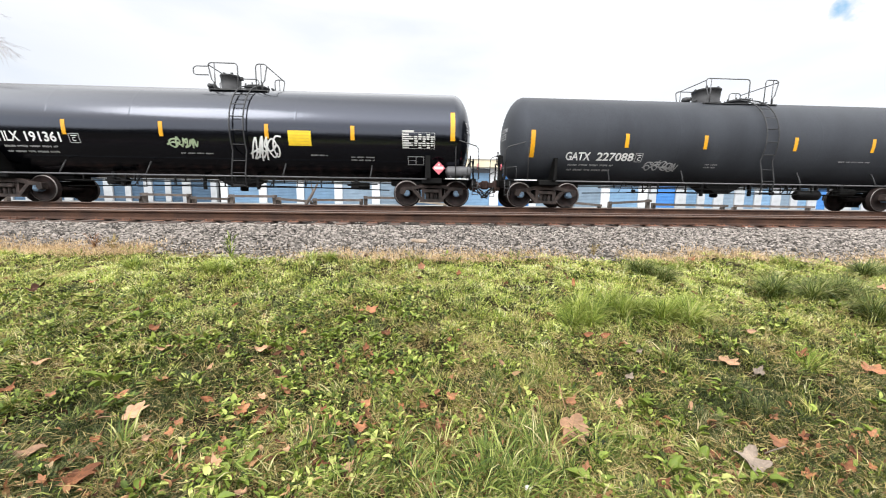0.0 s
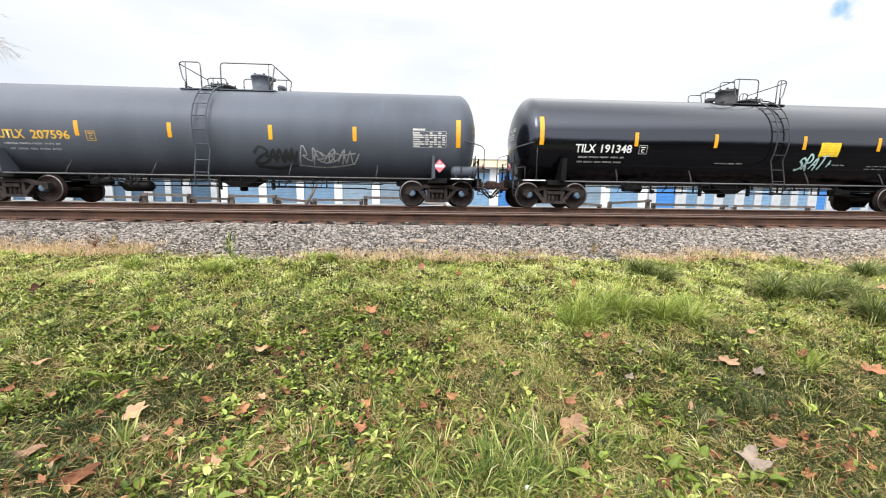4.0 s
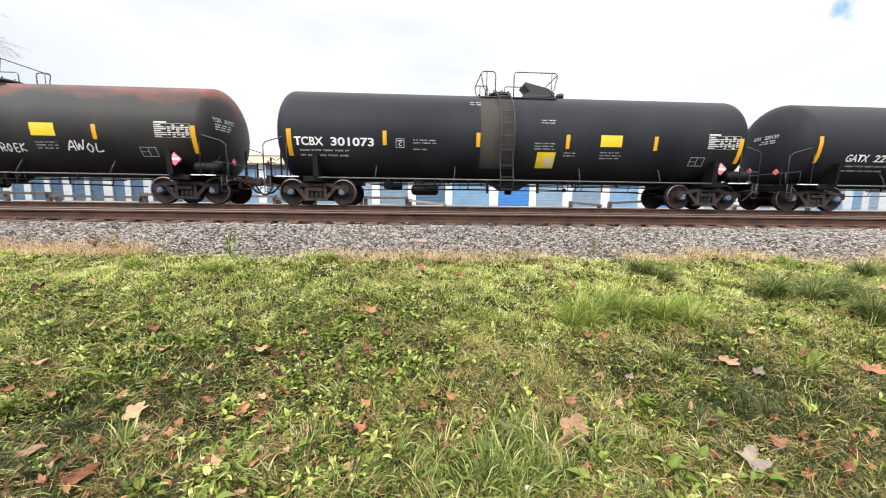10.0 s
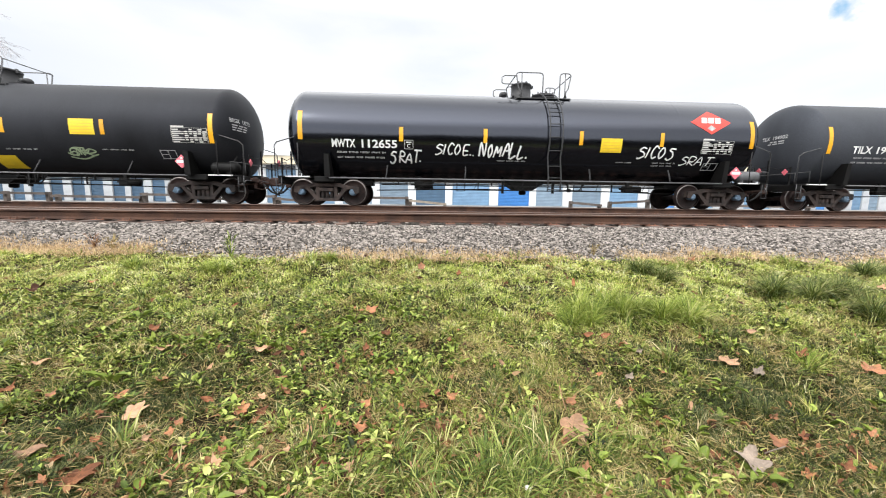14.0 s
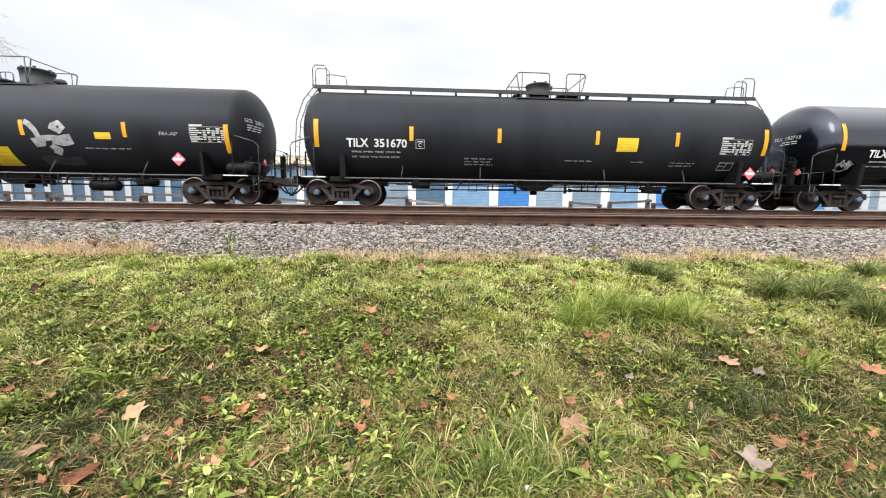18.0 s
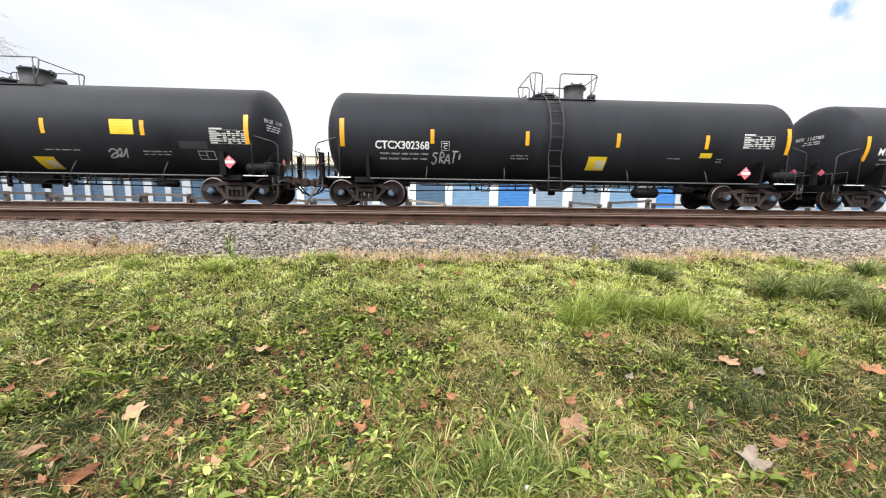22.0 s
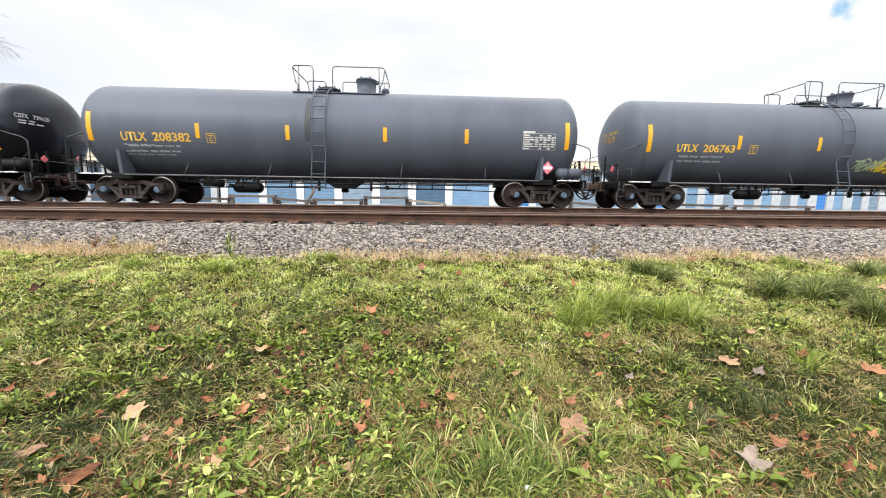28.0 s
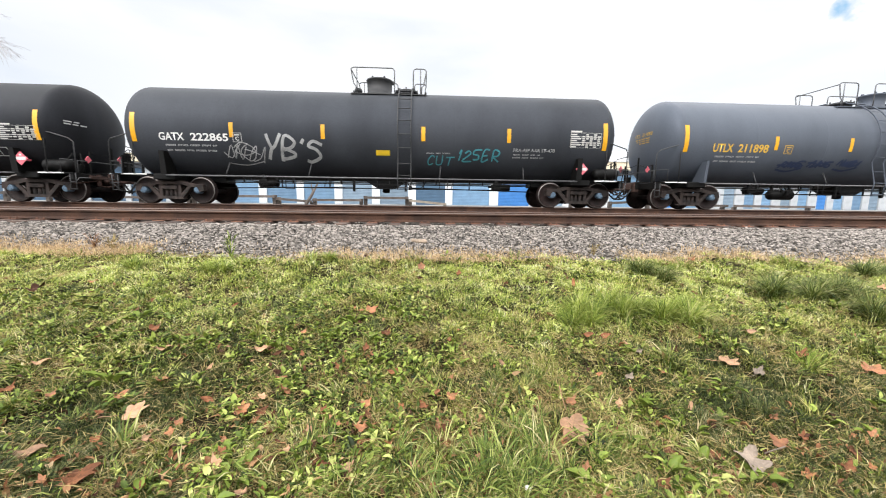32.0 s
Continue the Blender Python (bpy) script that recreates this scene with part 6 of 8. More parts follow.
tank_car(cx(18)+0.24, 'matte black tank car with faint sprayed writing', 'matte', [-4.36, -1.51, 1.85, 4.89], 0.94, [-0.45, 0.48], [-0.85, 0.61], [1.3, 1.74], end_strip=(1.97, 2.88), mark='TILX 361549', mark_box=(-6.72, -4.69, 1.98, 2.25), cbox=(-4.24, -3.95, 1.96, 2.25), table=(6.65, 7.74, 1.97, 2.47), sbox=(5.92, 6.44, 1.48, 1.74), placard_at=(7.33, 1.39),
         items=[
             ('yellow', 3.89, 4.68, 1.96, 2.25),
             ('print', -2.37, -1.33, 1.68, 3),
             ('print', 1.69, 2.77, 1.69, 1),
             ('print', 4.72, 5.69, 1.68, 3),
             ('tag', -4.11, -2.54, 1.45, 1.83, 5, 675, M_SILVER, 0.03),
             ('word', 'OUT-20-ACTEL', -0.84, 1.07, 1.4, 1.67, M_SILVER),
             ('word', 'OUT-CUR-AV EM LIFERS', 1.64, 5.44, 1.39, 1.6, M_DARKSPRAY)])
tank_car(cx(19)+0.25, 'matte black tank car with green and pale graffiti patches', 'matte', [-4.45, -1.49, 2.12, 4.88], 0.88, [-0.6, 0.36], [-0.98, 0.51], [1.17, 1.62], end_strip=(1.95, 2.89), mark='CBTX 737727', mark_box=(-7.07, -4.55, 1.95, 2.19), cbox=(-4.29, -3.99, 1.93, 2.22), table=(6.54, 7.67, 1.94, 2.49), placard_at=(7.21, 1.4),
         items=[
             ('yellow', -0.8, 0.01, 1.67, 1.94),
             ('yellow', 0.1, 0.54, 1.9, 2.07),
             ('tag', -1.0, -0.11, 1.57, 2.05, 2, 800, M_GREEN, 0.05),
             ('tag', 2.61, 4.1, 1.43, 1.92, 6, 1148, M_GREEN, 0.07),
             ('print', 1.24, 2.35, 1.67, 1),
             ('print', 4.27, 5.12, 1.69, 2),
             ('tag', -3.79, -3.1, 1.45, 2.04, 3, 535, M_DARKSPRAY, 0.04)])
tank_car(cx(20)+0.11, 'grey tank car with amber lettering and yellow-green graffiti', 'grey', [-4.53, -1.56, 1.6, 4.33], -0.59, [0.41, 1.14], [-0.26, 1.53], [-1.6, -0.91], end_strip=(1.98, 2.89), mark='UTLX 206763', mark_box=(-6.77, -4.64, 2.0, 2.26), cbox=(-4.12, -3.83, 1.98, 2.27), table=(6.26, 7.38, 1.97, 2.57), placard_at=(7.34, 1.39),
         items=[
             ('tag', 0.11, 1.15, 1.52, 1.94, 4, 1782, M_GREEN, 0.05),
             ('tag', 0.75, 3.2, 1.45, 1.85, 7, 31, M_YELLOW, 0.05),
             ('yellow', 3.7, 4.25, 1.5, 1.68)])
tank_car(cx(21)+0.17, 'grey tank car with amber lettering and worn streaks', 'grey', [-4.44, -1.58, 1.6, 4.33], -0.59, [0.41, 1.14], [-0.26, 1.53], [-1.6, -0.91], end_strip=(1.98, 2.88), mark='UTLX 208382', mark_box=(-6.84, -4.66, 2.0, 2.27), cbox=(-4.18, -3.9, 1.98, 2.27), table=(6.26, 7.38, 1.97, 2.57), placard_at=(7.34, 1.39),
         items=[
             ('dark', -1.02, -0.84, 2.10, 3.55),
             ('print', -6.83, -5.85, 1.87, 1),
             ('print', -6.83, -5.3, 1.67, 2)])
tank_car(cx(22)+0.14, 'black tank car with yellow panel and bold white lettering', 'satin', [-3.99, -1.6, 1.11, 4.4], 0.01, [0.58, 1.51], [0.35, 2.09], [-1.01, -0.31], end_strip=(1.65, 2.5), mark='CBTX 739620', mark_box=(-7.01, -4.72, 1.99, 2.26), cbox=(-3.8, -3.51, 1.97, 2.26), table=(6.37, 7.49, 2.0, 2.59), placard_at=(7.32, 1.41),
         items=[
             ('yellow', 1.64, 2.45, 2.21, 2.52),
             ('print', 1.65, 2.11, 1.5, 1),
             ('print', 5.57, 5.92, 1.58, 3)])
tank_car(cx(23)+0.14, 'grey tank car with amber lettering and dark sprayed tags', 'grey', [-4.48, -1.68, 1.58, 4.48], -0.54, [0.38, 1.18], [-0.14, 1.63], [-1.56, -0.81], end_strip=(2.0, 2.91), mark='UTLX 211898', mark_box=(-6.78, -4.73, 2.02, 2.3), cbox=(-4.15, -3.86, 2.0, 2.29), table=(6.26, 7.38, 1.97, 2.57), placard_at=(7.34, 1.39),
         items=[
             ('yellow', 0.15, 0.61, 1.54, 1.67),
             ('tag', -4.07, -3.24, 1.53, 1.79, 3, 902, M_NAVY, 0.06),
             ('tag', -2.96, -2.19, 1.56, 1.78, 3, 1005, M_NAVY, 0.06),
             ('tag', -1.91, -1.13, 1.58, 1.83, 3, 1097, M_NAVY, 0.06),
             ('tag', 0.14, 0.87, 1.79, 1.99, 3, 1270, M_NAVY, 0.05),
             ('tag', 0.7, 1.39, 1.51, 1.66, 3, 1348, M_NAVY, 0.05),
             ('tag', 1.99, 2.7, 1.75, 2.01, 3, 1435, M_NAVY, 0.06),
             ('tag', 3.07, 3.7, 1.91, 2.13, 3, 1522, M_NAVY, 0.05),
             ('tag', 4.66, 5.53, 1.99, 2.27, 4, 1652, M_NAVY, 0.05),
             ('blot', 3.05, 3.5, 1.25, 1.55, M_ROSE),
             ('blot', 4.85, 5.55, 1.70, 2.10, M_ROSE),
             ('tag', 5.9, 6.7, 1.50, 1.85, 3, 77, M_NAVY, 0.06),
             ('tag', 3.9, 4.6, 1.50, 1.90, 3, 78, M_NAVY, 0.05),
             ('word', 'HEZ5', 2.60, 3.55, 1.44, 1.62, M_SILVER)])
tank_car(cx(24)+0.21, 'dusty black tank car with white and teal graffiti words', 'dusty', [-4.71, -1.77, 1.54, 4.44], 0.91, [-0.54, 0.38], [-0.96, 0.53], [1.18, 1.63], end_strip=(1.98, 2.89), mark='GATX 222865', mark_box=(-7.0, -4.8, 2.04, 2.28), cbox=(-4.68, -4.39, 2.02, 2.31), table=(6.57, 7.64, 2.06, 2.62), placard_at=(7.22, 1.37),
         items=[
             ('tag', -4.97, -3.91, 1.43, 2.02, 3, 390, M_SILVER, 0.03),
             ('word', "YB'S", -3.73, -1.71, 1.48, 2.18, M_SILVER),
             ('yellow', -0.05, 0.41, 1.7, 1.86),
             ('word', 'CUT', 1.65, 2.6, 1.43, 1.71, M_TEAL),
             ('word', '125ER', 2.78, 4.27, 1.59, 1.95, M_TEAL),
             ('print', 1.65, 2.48, 1.78, 1),
             ('word', 'FRA-AIP AAR ST-470', 4.62, 6.06, 1.89, 2.00, M_WHITE),
             ('print', 4.62, 5.7, 1.78, 2)])
tank_car(cx(25)+0.25, 'matte black tank car with white stencils at its end', 'matte', [-4.77, -1.83, 1.48, 4.52], -0.91, [-0.45, 0.48], [-0.57, 0.89], [-1.7, -1.23], end_strip=(1.96, 2.89), cbox=(-4.66, -4.34, 1.92, 2.16), table=(6.61, 7.75, 1.96, 2.45), sbox=(6.11, 6.64, 1.47, 1.74), placard_at=(7.35, 1.4))


# ---- storage yard beyond the tracks ----
def make_yard():
    me = Build().box(-120, 120, 18.2, 60, -0.3, 0.02).mesh("yard_pavement", M_PAVE)
    tagged(new("yard_pavement", me), "pale concrete yard behind the tracks", "pavement", kind="structure")


def roll_door(w, h):
    """A ribbed curtain: one folded sheet."""
    n = 22
    prof = []
    for i in range(n):
        z0, dz = h * i / n, h / n
        prof += [(0.0, z0 + 0.08 * dz), (0.0, z0 + 0.55 * dz), (0.022, z0 + 0.65 * dz), (0.022, z0 + 0.98 * dz)]
    v = [(-w / 2, y, z) for y, z in prof] + [(w / 2, y, z) for y, z in prof]
    m = len(prof)
    b = Build().add(v, [(i, i + m, i + m + 1, i + 1) for i in range(m - 1)])
    return b


def storage_building(name_label, y, posts, blues, pilaster=None):
    """A row of storage units. posts: (x, width) of each white pilaster; blues: paint of each door between them."""
    x0 = posts[0][0]
    L = posts[-1][0] - x0
    bld = new("storage_building")
    bld.location = (x0, y, 0.02)
    tagged(bld, name_label, "building", "storage buildings")
    part("wall", Build().box(0, L, 0.40, 9.0, 0, 3.3).mesh("wall", M_DARKWALL), bld)
    part("fascia", Build().box(-0.3, L + 0.3, -0.75, 0.2, 3.32, 4.02, 0.02).mesh("fascia", M_CREAM), bld, label="cream metal fascia")
    b = Build()
    b.add([(-0.4, -0.85, 4.06), (L + 0.4, -0.85, 4.06), (L + 0.4, 9.0, 6.4), (-0.4, 9.0, 6.4), (-0.4, -0.85, 3.99), (L + 0.4, -0.85, 3.99), (L + 0.4, 9.0, 6.3), (-0.4, 9.0, 6.3)],
          [(0, 1, 2, 3), (7, 6, 5, 4), (0, 4, 5, 1), (1, 5, 6, 2), (2, 6, 7, 3), (3, 7, 4, 0)])
    x = 0.0
    while x < L:
        b.tube([(x, -0.85, 4.08), (x, 9.0, 6.42)], 0.03, 4)
        x += 0.6
    part("roof", b.mesh("roof", M_ROOF), bld, label="pale grey ribbed metal roof")
    # dark strip above the doors, added as the shade below the eave
    part("lintel", Build().box(0, L, 0.10, 0.39, 2.92, 3.30).mesh("lintel", M_DARKWALL), bld)
    for i, (px, pw) in enumerate(posts):
        part("pilaster", Build().box(-pw / 2, pw / 2, 0.0, 0.36, 0, 3.31, 0.01).mesh("pilaster", pilaster or M_STUCCO), bld, pose(px - x0, 0, 0))
        if i + 1 < len(posts):
            q, qw = posts[i + 1]
            xa, xb = px + pw / 2 - x0 + 0.004, q - qw / 2 - x0 - 0.004
            col = blues[i % len(blues)]
            part("roll_up_door", roll_door(xb - xa, 2.91).mesh("roll_up_door", DOOR_BLUES[col]), bld, pose((xa + xb) / 2, 0.12, 0),
                 ("faded blue", "grey-blue", "strong blue", "dark blue")[col] + " ribbed roll-up door")
    return bld


make_yard()
YB = 32.5
storage_building("long storage building with wide blue roll-up doors and white pilasters", YB,
                 [(-17.42, 0.6), (-14.15, 0.68), (-10.93, 0.63), (-7.62, 0.69), (-4.34, 0.7), (-1.14, 0.7), (2.17, 0.66), (6.24, 0.82), (9.81, 0.62), (13.03, 0.89), (16.57, 0.8), (20.13, 0.86)],
                 [0, 0, 0, 1, 1, 3, 0, 2, 1, 1, 0])
# this wing's shade is put into its darker doors and greyer pilasters
storage_building("storage building wing with narrow dull blue roll-up doors", YB,
                 [(-46.6, 0.5), (-45.0, 0.7), (-43.3, 0.5), (-41.7, 0.7), (-40.0, 0.5), (-38.4, 0.7), (-36.8, 0.5), (-35.2, 0.7), (-33.58, 0.54), (-31.98, 0.46), (-30.36, 0.69), (-28.75, 0.41),
                  (-27.07, 0.74), (-25.44, 0.47), (-23.78, 0.7), (-22.12, 0.47), (-20.58, 0.71), (-18.3, 0.5)], [3, 3, 3, 3], M_SHADESTUCCO)
# the shadow on this wing is put into the greyer pilaster colour
storage_building("storage building wing with narrow bright blue roll-up doors", YB,
                 [(21.05, 0.7), (23.77, 1.03), (25.73, 0.71), (27.43, 0.93), (29.47, 0.94), (31.3, 0.7), (33.1, 0.9), (34.9, 0.7), (36.7, 0.9), (38.5, 0.7), (40.3, 0.9), (42.1, 0.7), (43.9, 0.9)],
                 [2, 0, 0, 1, 0, 0, 1, 0], M_SHADESTUCCO)


def guard_timbers():
    """Low timber barriers along the yard: beams on short posts, some sagging."""
    rows = [(-24.2, 0.48, -21.74, 0.46), (-21.57, 0.33, -16.6, 0.31), (-16.52, 0.49, -13.86, 0.46), (-13.8, 0.31, -11.6, 0.28), (-11.54, 0.46, -8.9, 0.46), (-8.84, 0.33, -6.76, 0.19), (-6.7, 0.29, -3.75, 0.30),
            (-3.68, 0.47, -1.01, 0.47), (-0.95, 0.33, 1.32, 0.12), (9.12, 0.32, 11.07, 0.17), (11.56, 0.32, 14.17, 0.49), (14.41, 0.28, 19.3, 0.24), (19.68, 0.24, 25.0, 0.23)]
    for i, (xa, za, xb, zb) in enumerate(rows):
        g = new("timber_barrier")
        g.location = (xa, 22.0 + 0.12 * (i % 2), 0.02)
        L, dz = xb - xa, zb - za
        tagged(g, "low weathered timber barrier on short posts" if abs(dz) < 0.1 else "sagging weathered timber barrier, one end on the ground", "barrier", "timber barriers")
        z = za - 0.02
        b = Build()
        v = [(x, y, z + dz * x / L + h) for x in (0, L) for y in (-0.09, 0.09) for h in (-0.07, 0.07)]
        b.add(v, [(0, 1, 3, 2), (4, 6, 7, 5), (0, 4, 5, 1), (2, 3, 7, 6), (1, 5, 7, 3), (0, 2, 6, 4)])
        part("beam", b.mesh("beam", M_PALETIMBER if i == 8 else M_TIMBER), g)
        for t in (0.03, 0.97):
            h = z + dz * t + (0.10 if z + dz * t > 0.25 else -0.05)
            if h > 0.05:
                part("post", Build().box(-0.10, 0.10, -0.11, 0.11, 0, h, 0.015).mesh("post", M_TIMBER), g, pose(L * t, 0.21, 0))
    s = new("broken_post")
    s.location = (-6.9, 21.4, 0.0)
    tagged(s, "leaning broken wooden post with a forked top", "post")
    part("shaft", Build().tube([(0, 0, 0.0), (0.35, 0, 0.55), (0.75, 0, 1.30)], [0.10, 0.085, 0.05], 7).mesh("shaft", M_TIMBER), s)
    part("fork", Build().tube([(0.45, 0, 0.72), (0.36, 0.05, 1.0), (0.32, 0.05, 1.25)], [0.06, 0.05, 0.03], 6).mesh("fork", M_TIMBER), s)


def parked_car(x, y, turn, paint, label):
    c = new("parked_car")
    c.matrix_basis = pose(x, y, 0.02, 0, 0, turn)
    tagged(c, label, "car", "parked cars")
    b = Build()
    prof = [(-2.2, 0.35), (2.2, 0.35), (2.25, 0.62), (2.05, 0.82), (1.0, 0.95), (-1.75, 0.98), (-2.22, 0.85)]
    b.prism(prof, -0.88, 0.88)
    part("body", b.mesh("body", paint), c)
    part("roof", Build().prism([(-1.15, 1.40), (-1.0, 1.46), (0.1, 1.46), (0.3, 1.40)], -0.66, 0.66).mesh("roof", paint), c)
    for q in (-1, 1):
        part("side_window", Build().prism([(-1.7, 0.97), (-1.15, 1.41), (0.3, 1.41), (0.95, 0.96)], min(q * 0.66, q * 0.74), max(q * 0.66, q * 0.74)).mesh("side_window", M_GLASS), c)
    part("windscreen", Build().add([(0.98, -0.7, 0.96), (0.98, 0.7, 0.96), (0.3, 0.62, 1.42), (0.3, -0.62, 1.42)], [(0, 1, 2, 3)]).mesh("windscreen", M_GLASS), c)
    part("rear_window", Build().add([(-1.74, -0.7, 0.98), (-1.74, 0.7, 0.98), (-1.14, 0.62, 1.42), (-1.14, -0.62, 1.42)], [(0, 3, 2, 1)]).mesh("rear_window", M_GLASS), c)
    for q in (-1, 1):
        part("tail_lamp", Build().box(-2.24, -2.12, q * 0.72 - 0.14, q * 0.72 + 0.14, 0.70, 0.86, 0.02).mesh("tail_lamp", M_TAIL), c)
        for xx in (-1.35, 1.4):
            w = part("wheel", Build().lathe([(0, -0.10), (0.31, -0.10), (0.33, -0.07), (0.33, 0.07), (0.31, 0.10), (0, 0.10)], 20, "y").mesh("wheel", M_RUBBER), c, pose(xx, q * 0.80, 0.33))
            part("rim", Build().lathe([(0, q * 0.11), (0.10, q * 0.115), (0.20, q * 0.105), (0.21, q * 0.10)], 16, "y").mesh("rim", M_RIM), w)


guard_timbers()
parked_car(58.5, 45.0, 12, M_CARWHITE, "white saloon car parked in the storage yard")
parked_car(50.8, 44.0, 196, M_CARDARK, "dark car parked at the end of the storage yard")


def far_trees():
    """A line of distant bare trees above the roofs; the haze is in their colour."""
    r = np.random.default_rng(11)
    tri_v, tri_f, o = [], [], 0
    for i in range(260):
        x, y = r.uniform(-320, 330), r.uniform(170, 230)
        h = r.uniform(12, 24) * (1.25 if 0 < x < 60 else 1.0)
        n = 60
        a = r.uniform(0, 6.28, n)
        hh = r.uniform(0.3, 1.0, n)
        rr = h * 0.22 * np.sqrt(r.random(n)) * (1.25 - hh * 0.9)
        px, pz = x + rr * np.cos(a), h * hh
        py = y + rr * np.sin(a)
        d = r.normal(0, 1, (n, 3, 3)) * h * 0.035
        v = np.stack([px, py, pz], -1)[:, None, :] + d
        tri_v.append(v.reshape(-1, 3))
        tri_f.append(np.arange(o, o + n * 3).reshape(-1, 3))
        o += n * 3
        t = np.array([[x - 0.4, y, 0], [x + 0.4, y, 0], [x, y, h * 0.8]])
        tri_v.append(t)
        tri_f.append(np.arange(o, o + 3).reshape(-1, 3))
        o += 3
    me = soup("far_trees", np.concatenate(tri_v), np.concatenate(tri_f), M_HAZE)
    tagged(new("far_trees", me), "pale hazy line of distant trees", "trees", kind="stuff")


def bare_tree(x, y, h, reach):
    """A leafless tree: trunk, limbs and hanging twigs."""
    r = random.Random(21)
    t = new("bare_tree")
    t.location = (x, y, 0)
    tagged(t, "leafless tree with fine hanging twigs, paled for sky glare", "tree")
    part("trunk", Build().tube([(0, 0, -0.1), (0.1, 0, h * 0.3), (0.0, 0.1, h * 0.6), (0.2, 0, h * 0.95)], [0.42, 0.32, 0.2, 0.05], 10).mesh("trunk", M_BARK), t)
    for k in range(15):
        z0 = h * r.uniform(0.45, 0.95)
        a = r.uniform(-0.9, 0.9)
        L = reach * r.uniform(0.6, 1.0)
        P = [Vector((0, 0, z0))]
        d = Vector((math.cos(a), math.sin(a), r.uniform(0.2, 0.7))).normalized()
        b = Build()
        n = 7
        for i in range(n):
            d = (d + Vector((r.uniform(-.15, .15), r.uniform(-.15, .15), -0.10))).normalized()
            P.append(P[-1] + d * L / n)
        b.tube(P, [0.10 * (1 - i / (n + 1)) + 0.008 for i in range(n + 1)], 5)
        for i in range(2, n + 1):
            for q in range(9):
                e = (d + Vector((r.uniform(-1, 1), r.uniform(-1, 1), r.uniform(-0.9, 0.5)))).normalized()
                l = r.uniform(0.4, 1.2)
                p1 = P[i] + e * l * 0.5
                p2 = p1 + (e + Vector((0, 0, -0.35))).normalized() * l * 0.5
                b.tube([P[i], p1, p2], [0.014, 0.009, 0.005], 3)
                for w in range(4):
                    g = (e + Vector((r.uniform(-1, 1), r.uniform(-1, 1), r.uniform(-1, 0.4)))).normalized()
                    q0 = P[i].lerp(p2, r.uniform(0.3, 1))
                    b.tube([q0, q0 + g * r.uniform(0.15, 0.5)], [0.007, 0.004], 3, False)
        # limbs and twigs take the bark colour paled for sky glare
        part("limb", b.mesh("limb", M_GLAREBARK), t)


def woods_behind():
    """A belt of trees that shuts the place in behind the viewer; it shows in the glossy tanks."""
    r = np.random.default_rng(5)
    n = 30000
    x = r.uniform(-70, 70, n)
    top = 5.2 + 0.9 * np.sin(x * 0.21) + 0.6 * np.sin(x * 0.63 + 1)
    z = -1.3 + top * r.random(n) ** 0.8
    y = -15 - 2.2 * r.random(n) - 0.05 * np.abs(x)
    d = r.normal(0, 0.28, (n, 3, 3))
    v = (np.stack([x, y, z], -1)[:, None, :] + d).reshape(-1, 3)
    me = soup("tree_belt", v, np.arange(n * 3).reshape(-1, 3), M_BELT)
    tagged(new("tree_belt", me), "dark belt of trees behind the grass bank", "trees", kind="stuff")


M_BELT = mat("dark_foliage", (0.050, 0.055, 0.030), 0.8, 0, 0.4, 0.4, 5, 0.0, isl=0.4)
far_trees()
woods_behind()
bare_tree(-28.35, 20.5, 16.0, 6.2)


# ---- grass bank ----
def in_view(n, y0, y1, power):
    """Places on the bank that the lens takes in, denser towards the viewer for a higher power."""
    u = RNG.random(n)
    a, b = y0 ** (1 - power), y1 ** (1 - power)
    y = (a + (b - a) * u) ** (1 / (1 - power))
    x = 0.05 * y + RNG.uniform(-1, 1, n) * (1.36 * y + 0.35)
    return x, y


def patch(x, y, f, p):
    """A smooth random field between 0 and 1."""
    return 0.5 + 0.25 * (np.sin(f * x + p) * np.cos(f * 0.8 * y - p) + np.sin(f * 0.57 * (x + y) + 2 * p) * np.sin(f * 1.3 * y + p))


def blade_mesh(name, x, y, z, length, width, lean, droop, material, az=None, seg=2):
    """Grass blades: each an arched, tapering ribbon of seg lengths that ends in a tip."""
    n = len(x)
    az = RNG.uniform(0, 2 * np.pi, n) if az is None else az
    face = az + RNG.uniform(-0.6, 0.6, n) + np.pi / 2
    dx, dy = np.cos(az), np.sin(az)
    w = np.stack([np.cos(face) * width / 2, np.sin(face) * width / 2, RNG.uniform(-0.25, 0.25, n) * width], -1)
    k = 2 * seg + 1
    out = np.zeros((n, k, 3))
    p = np.stack([x, y, z], -1)
    for i in range(seg):
        taper = (0.75, 1.0, 0.8)[i] if seg == 3 else (0.7, 1.0)[i]
        out[:, 2 * i], out[:, 2 * i + 1] = p - w * taper, p + w * taper
        th = lean + droop * (i / max(seg - 1, 1))
        p = p + np.stack([dx * np.sin(th), dy * np.sin(th), np.cos(th)], -1) * (length / seg)[:, None]
    out[:, k - 1] = p
    tri = []
    for i in range(seg - 1):
        tri += [(2 * i, 2 * i + 1, 2 * i + 3), (2 * i, 2 * i + 3, 2 * i + 2)]
    tri = np.array(tri + [(k - 3, k - 2, k - 1)])
    f = (tri[None] + (np.arange(n) * k)[:, None, None]).reshape(-1, 3)
    return soup(name, out.reshape(-1, 3), f, material, True)


def bump_at(x, y, cx0, cy0, rx, ry):
    return np.exp(-((x - cx0) / rx) ** 2 - ((y - cy0) / ry) ** 2)


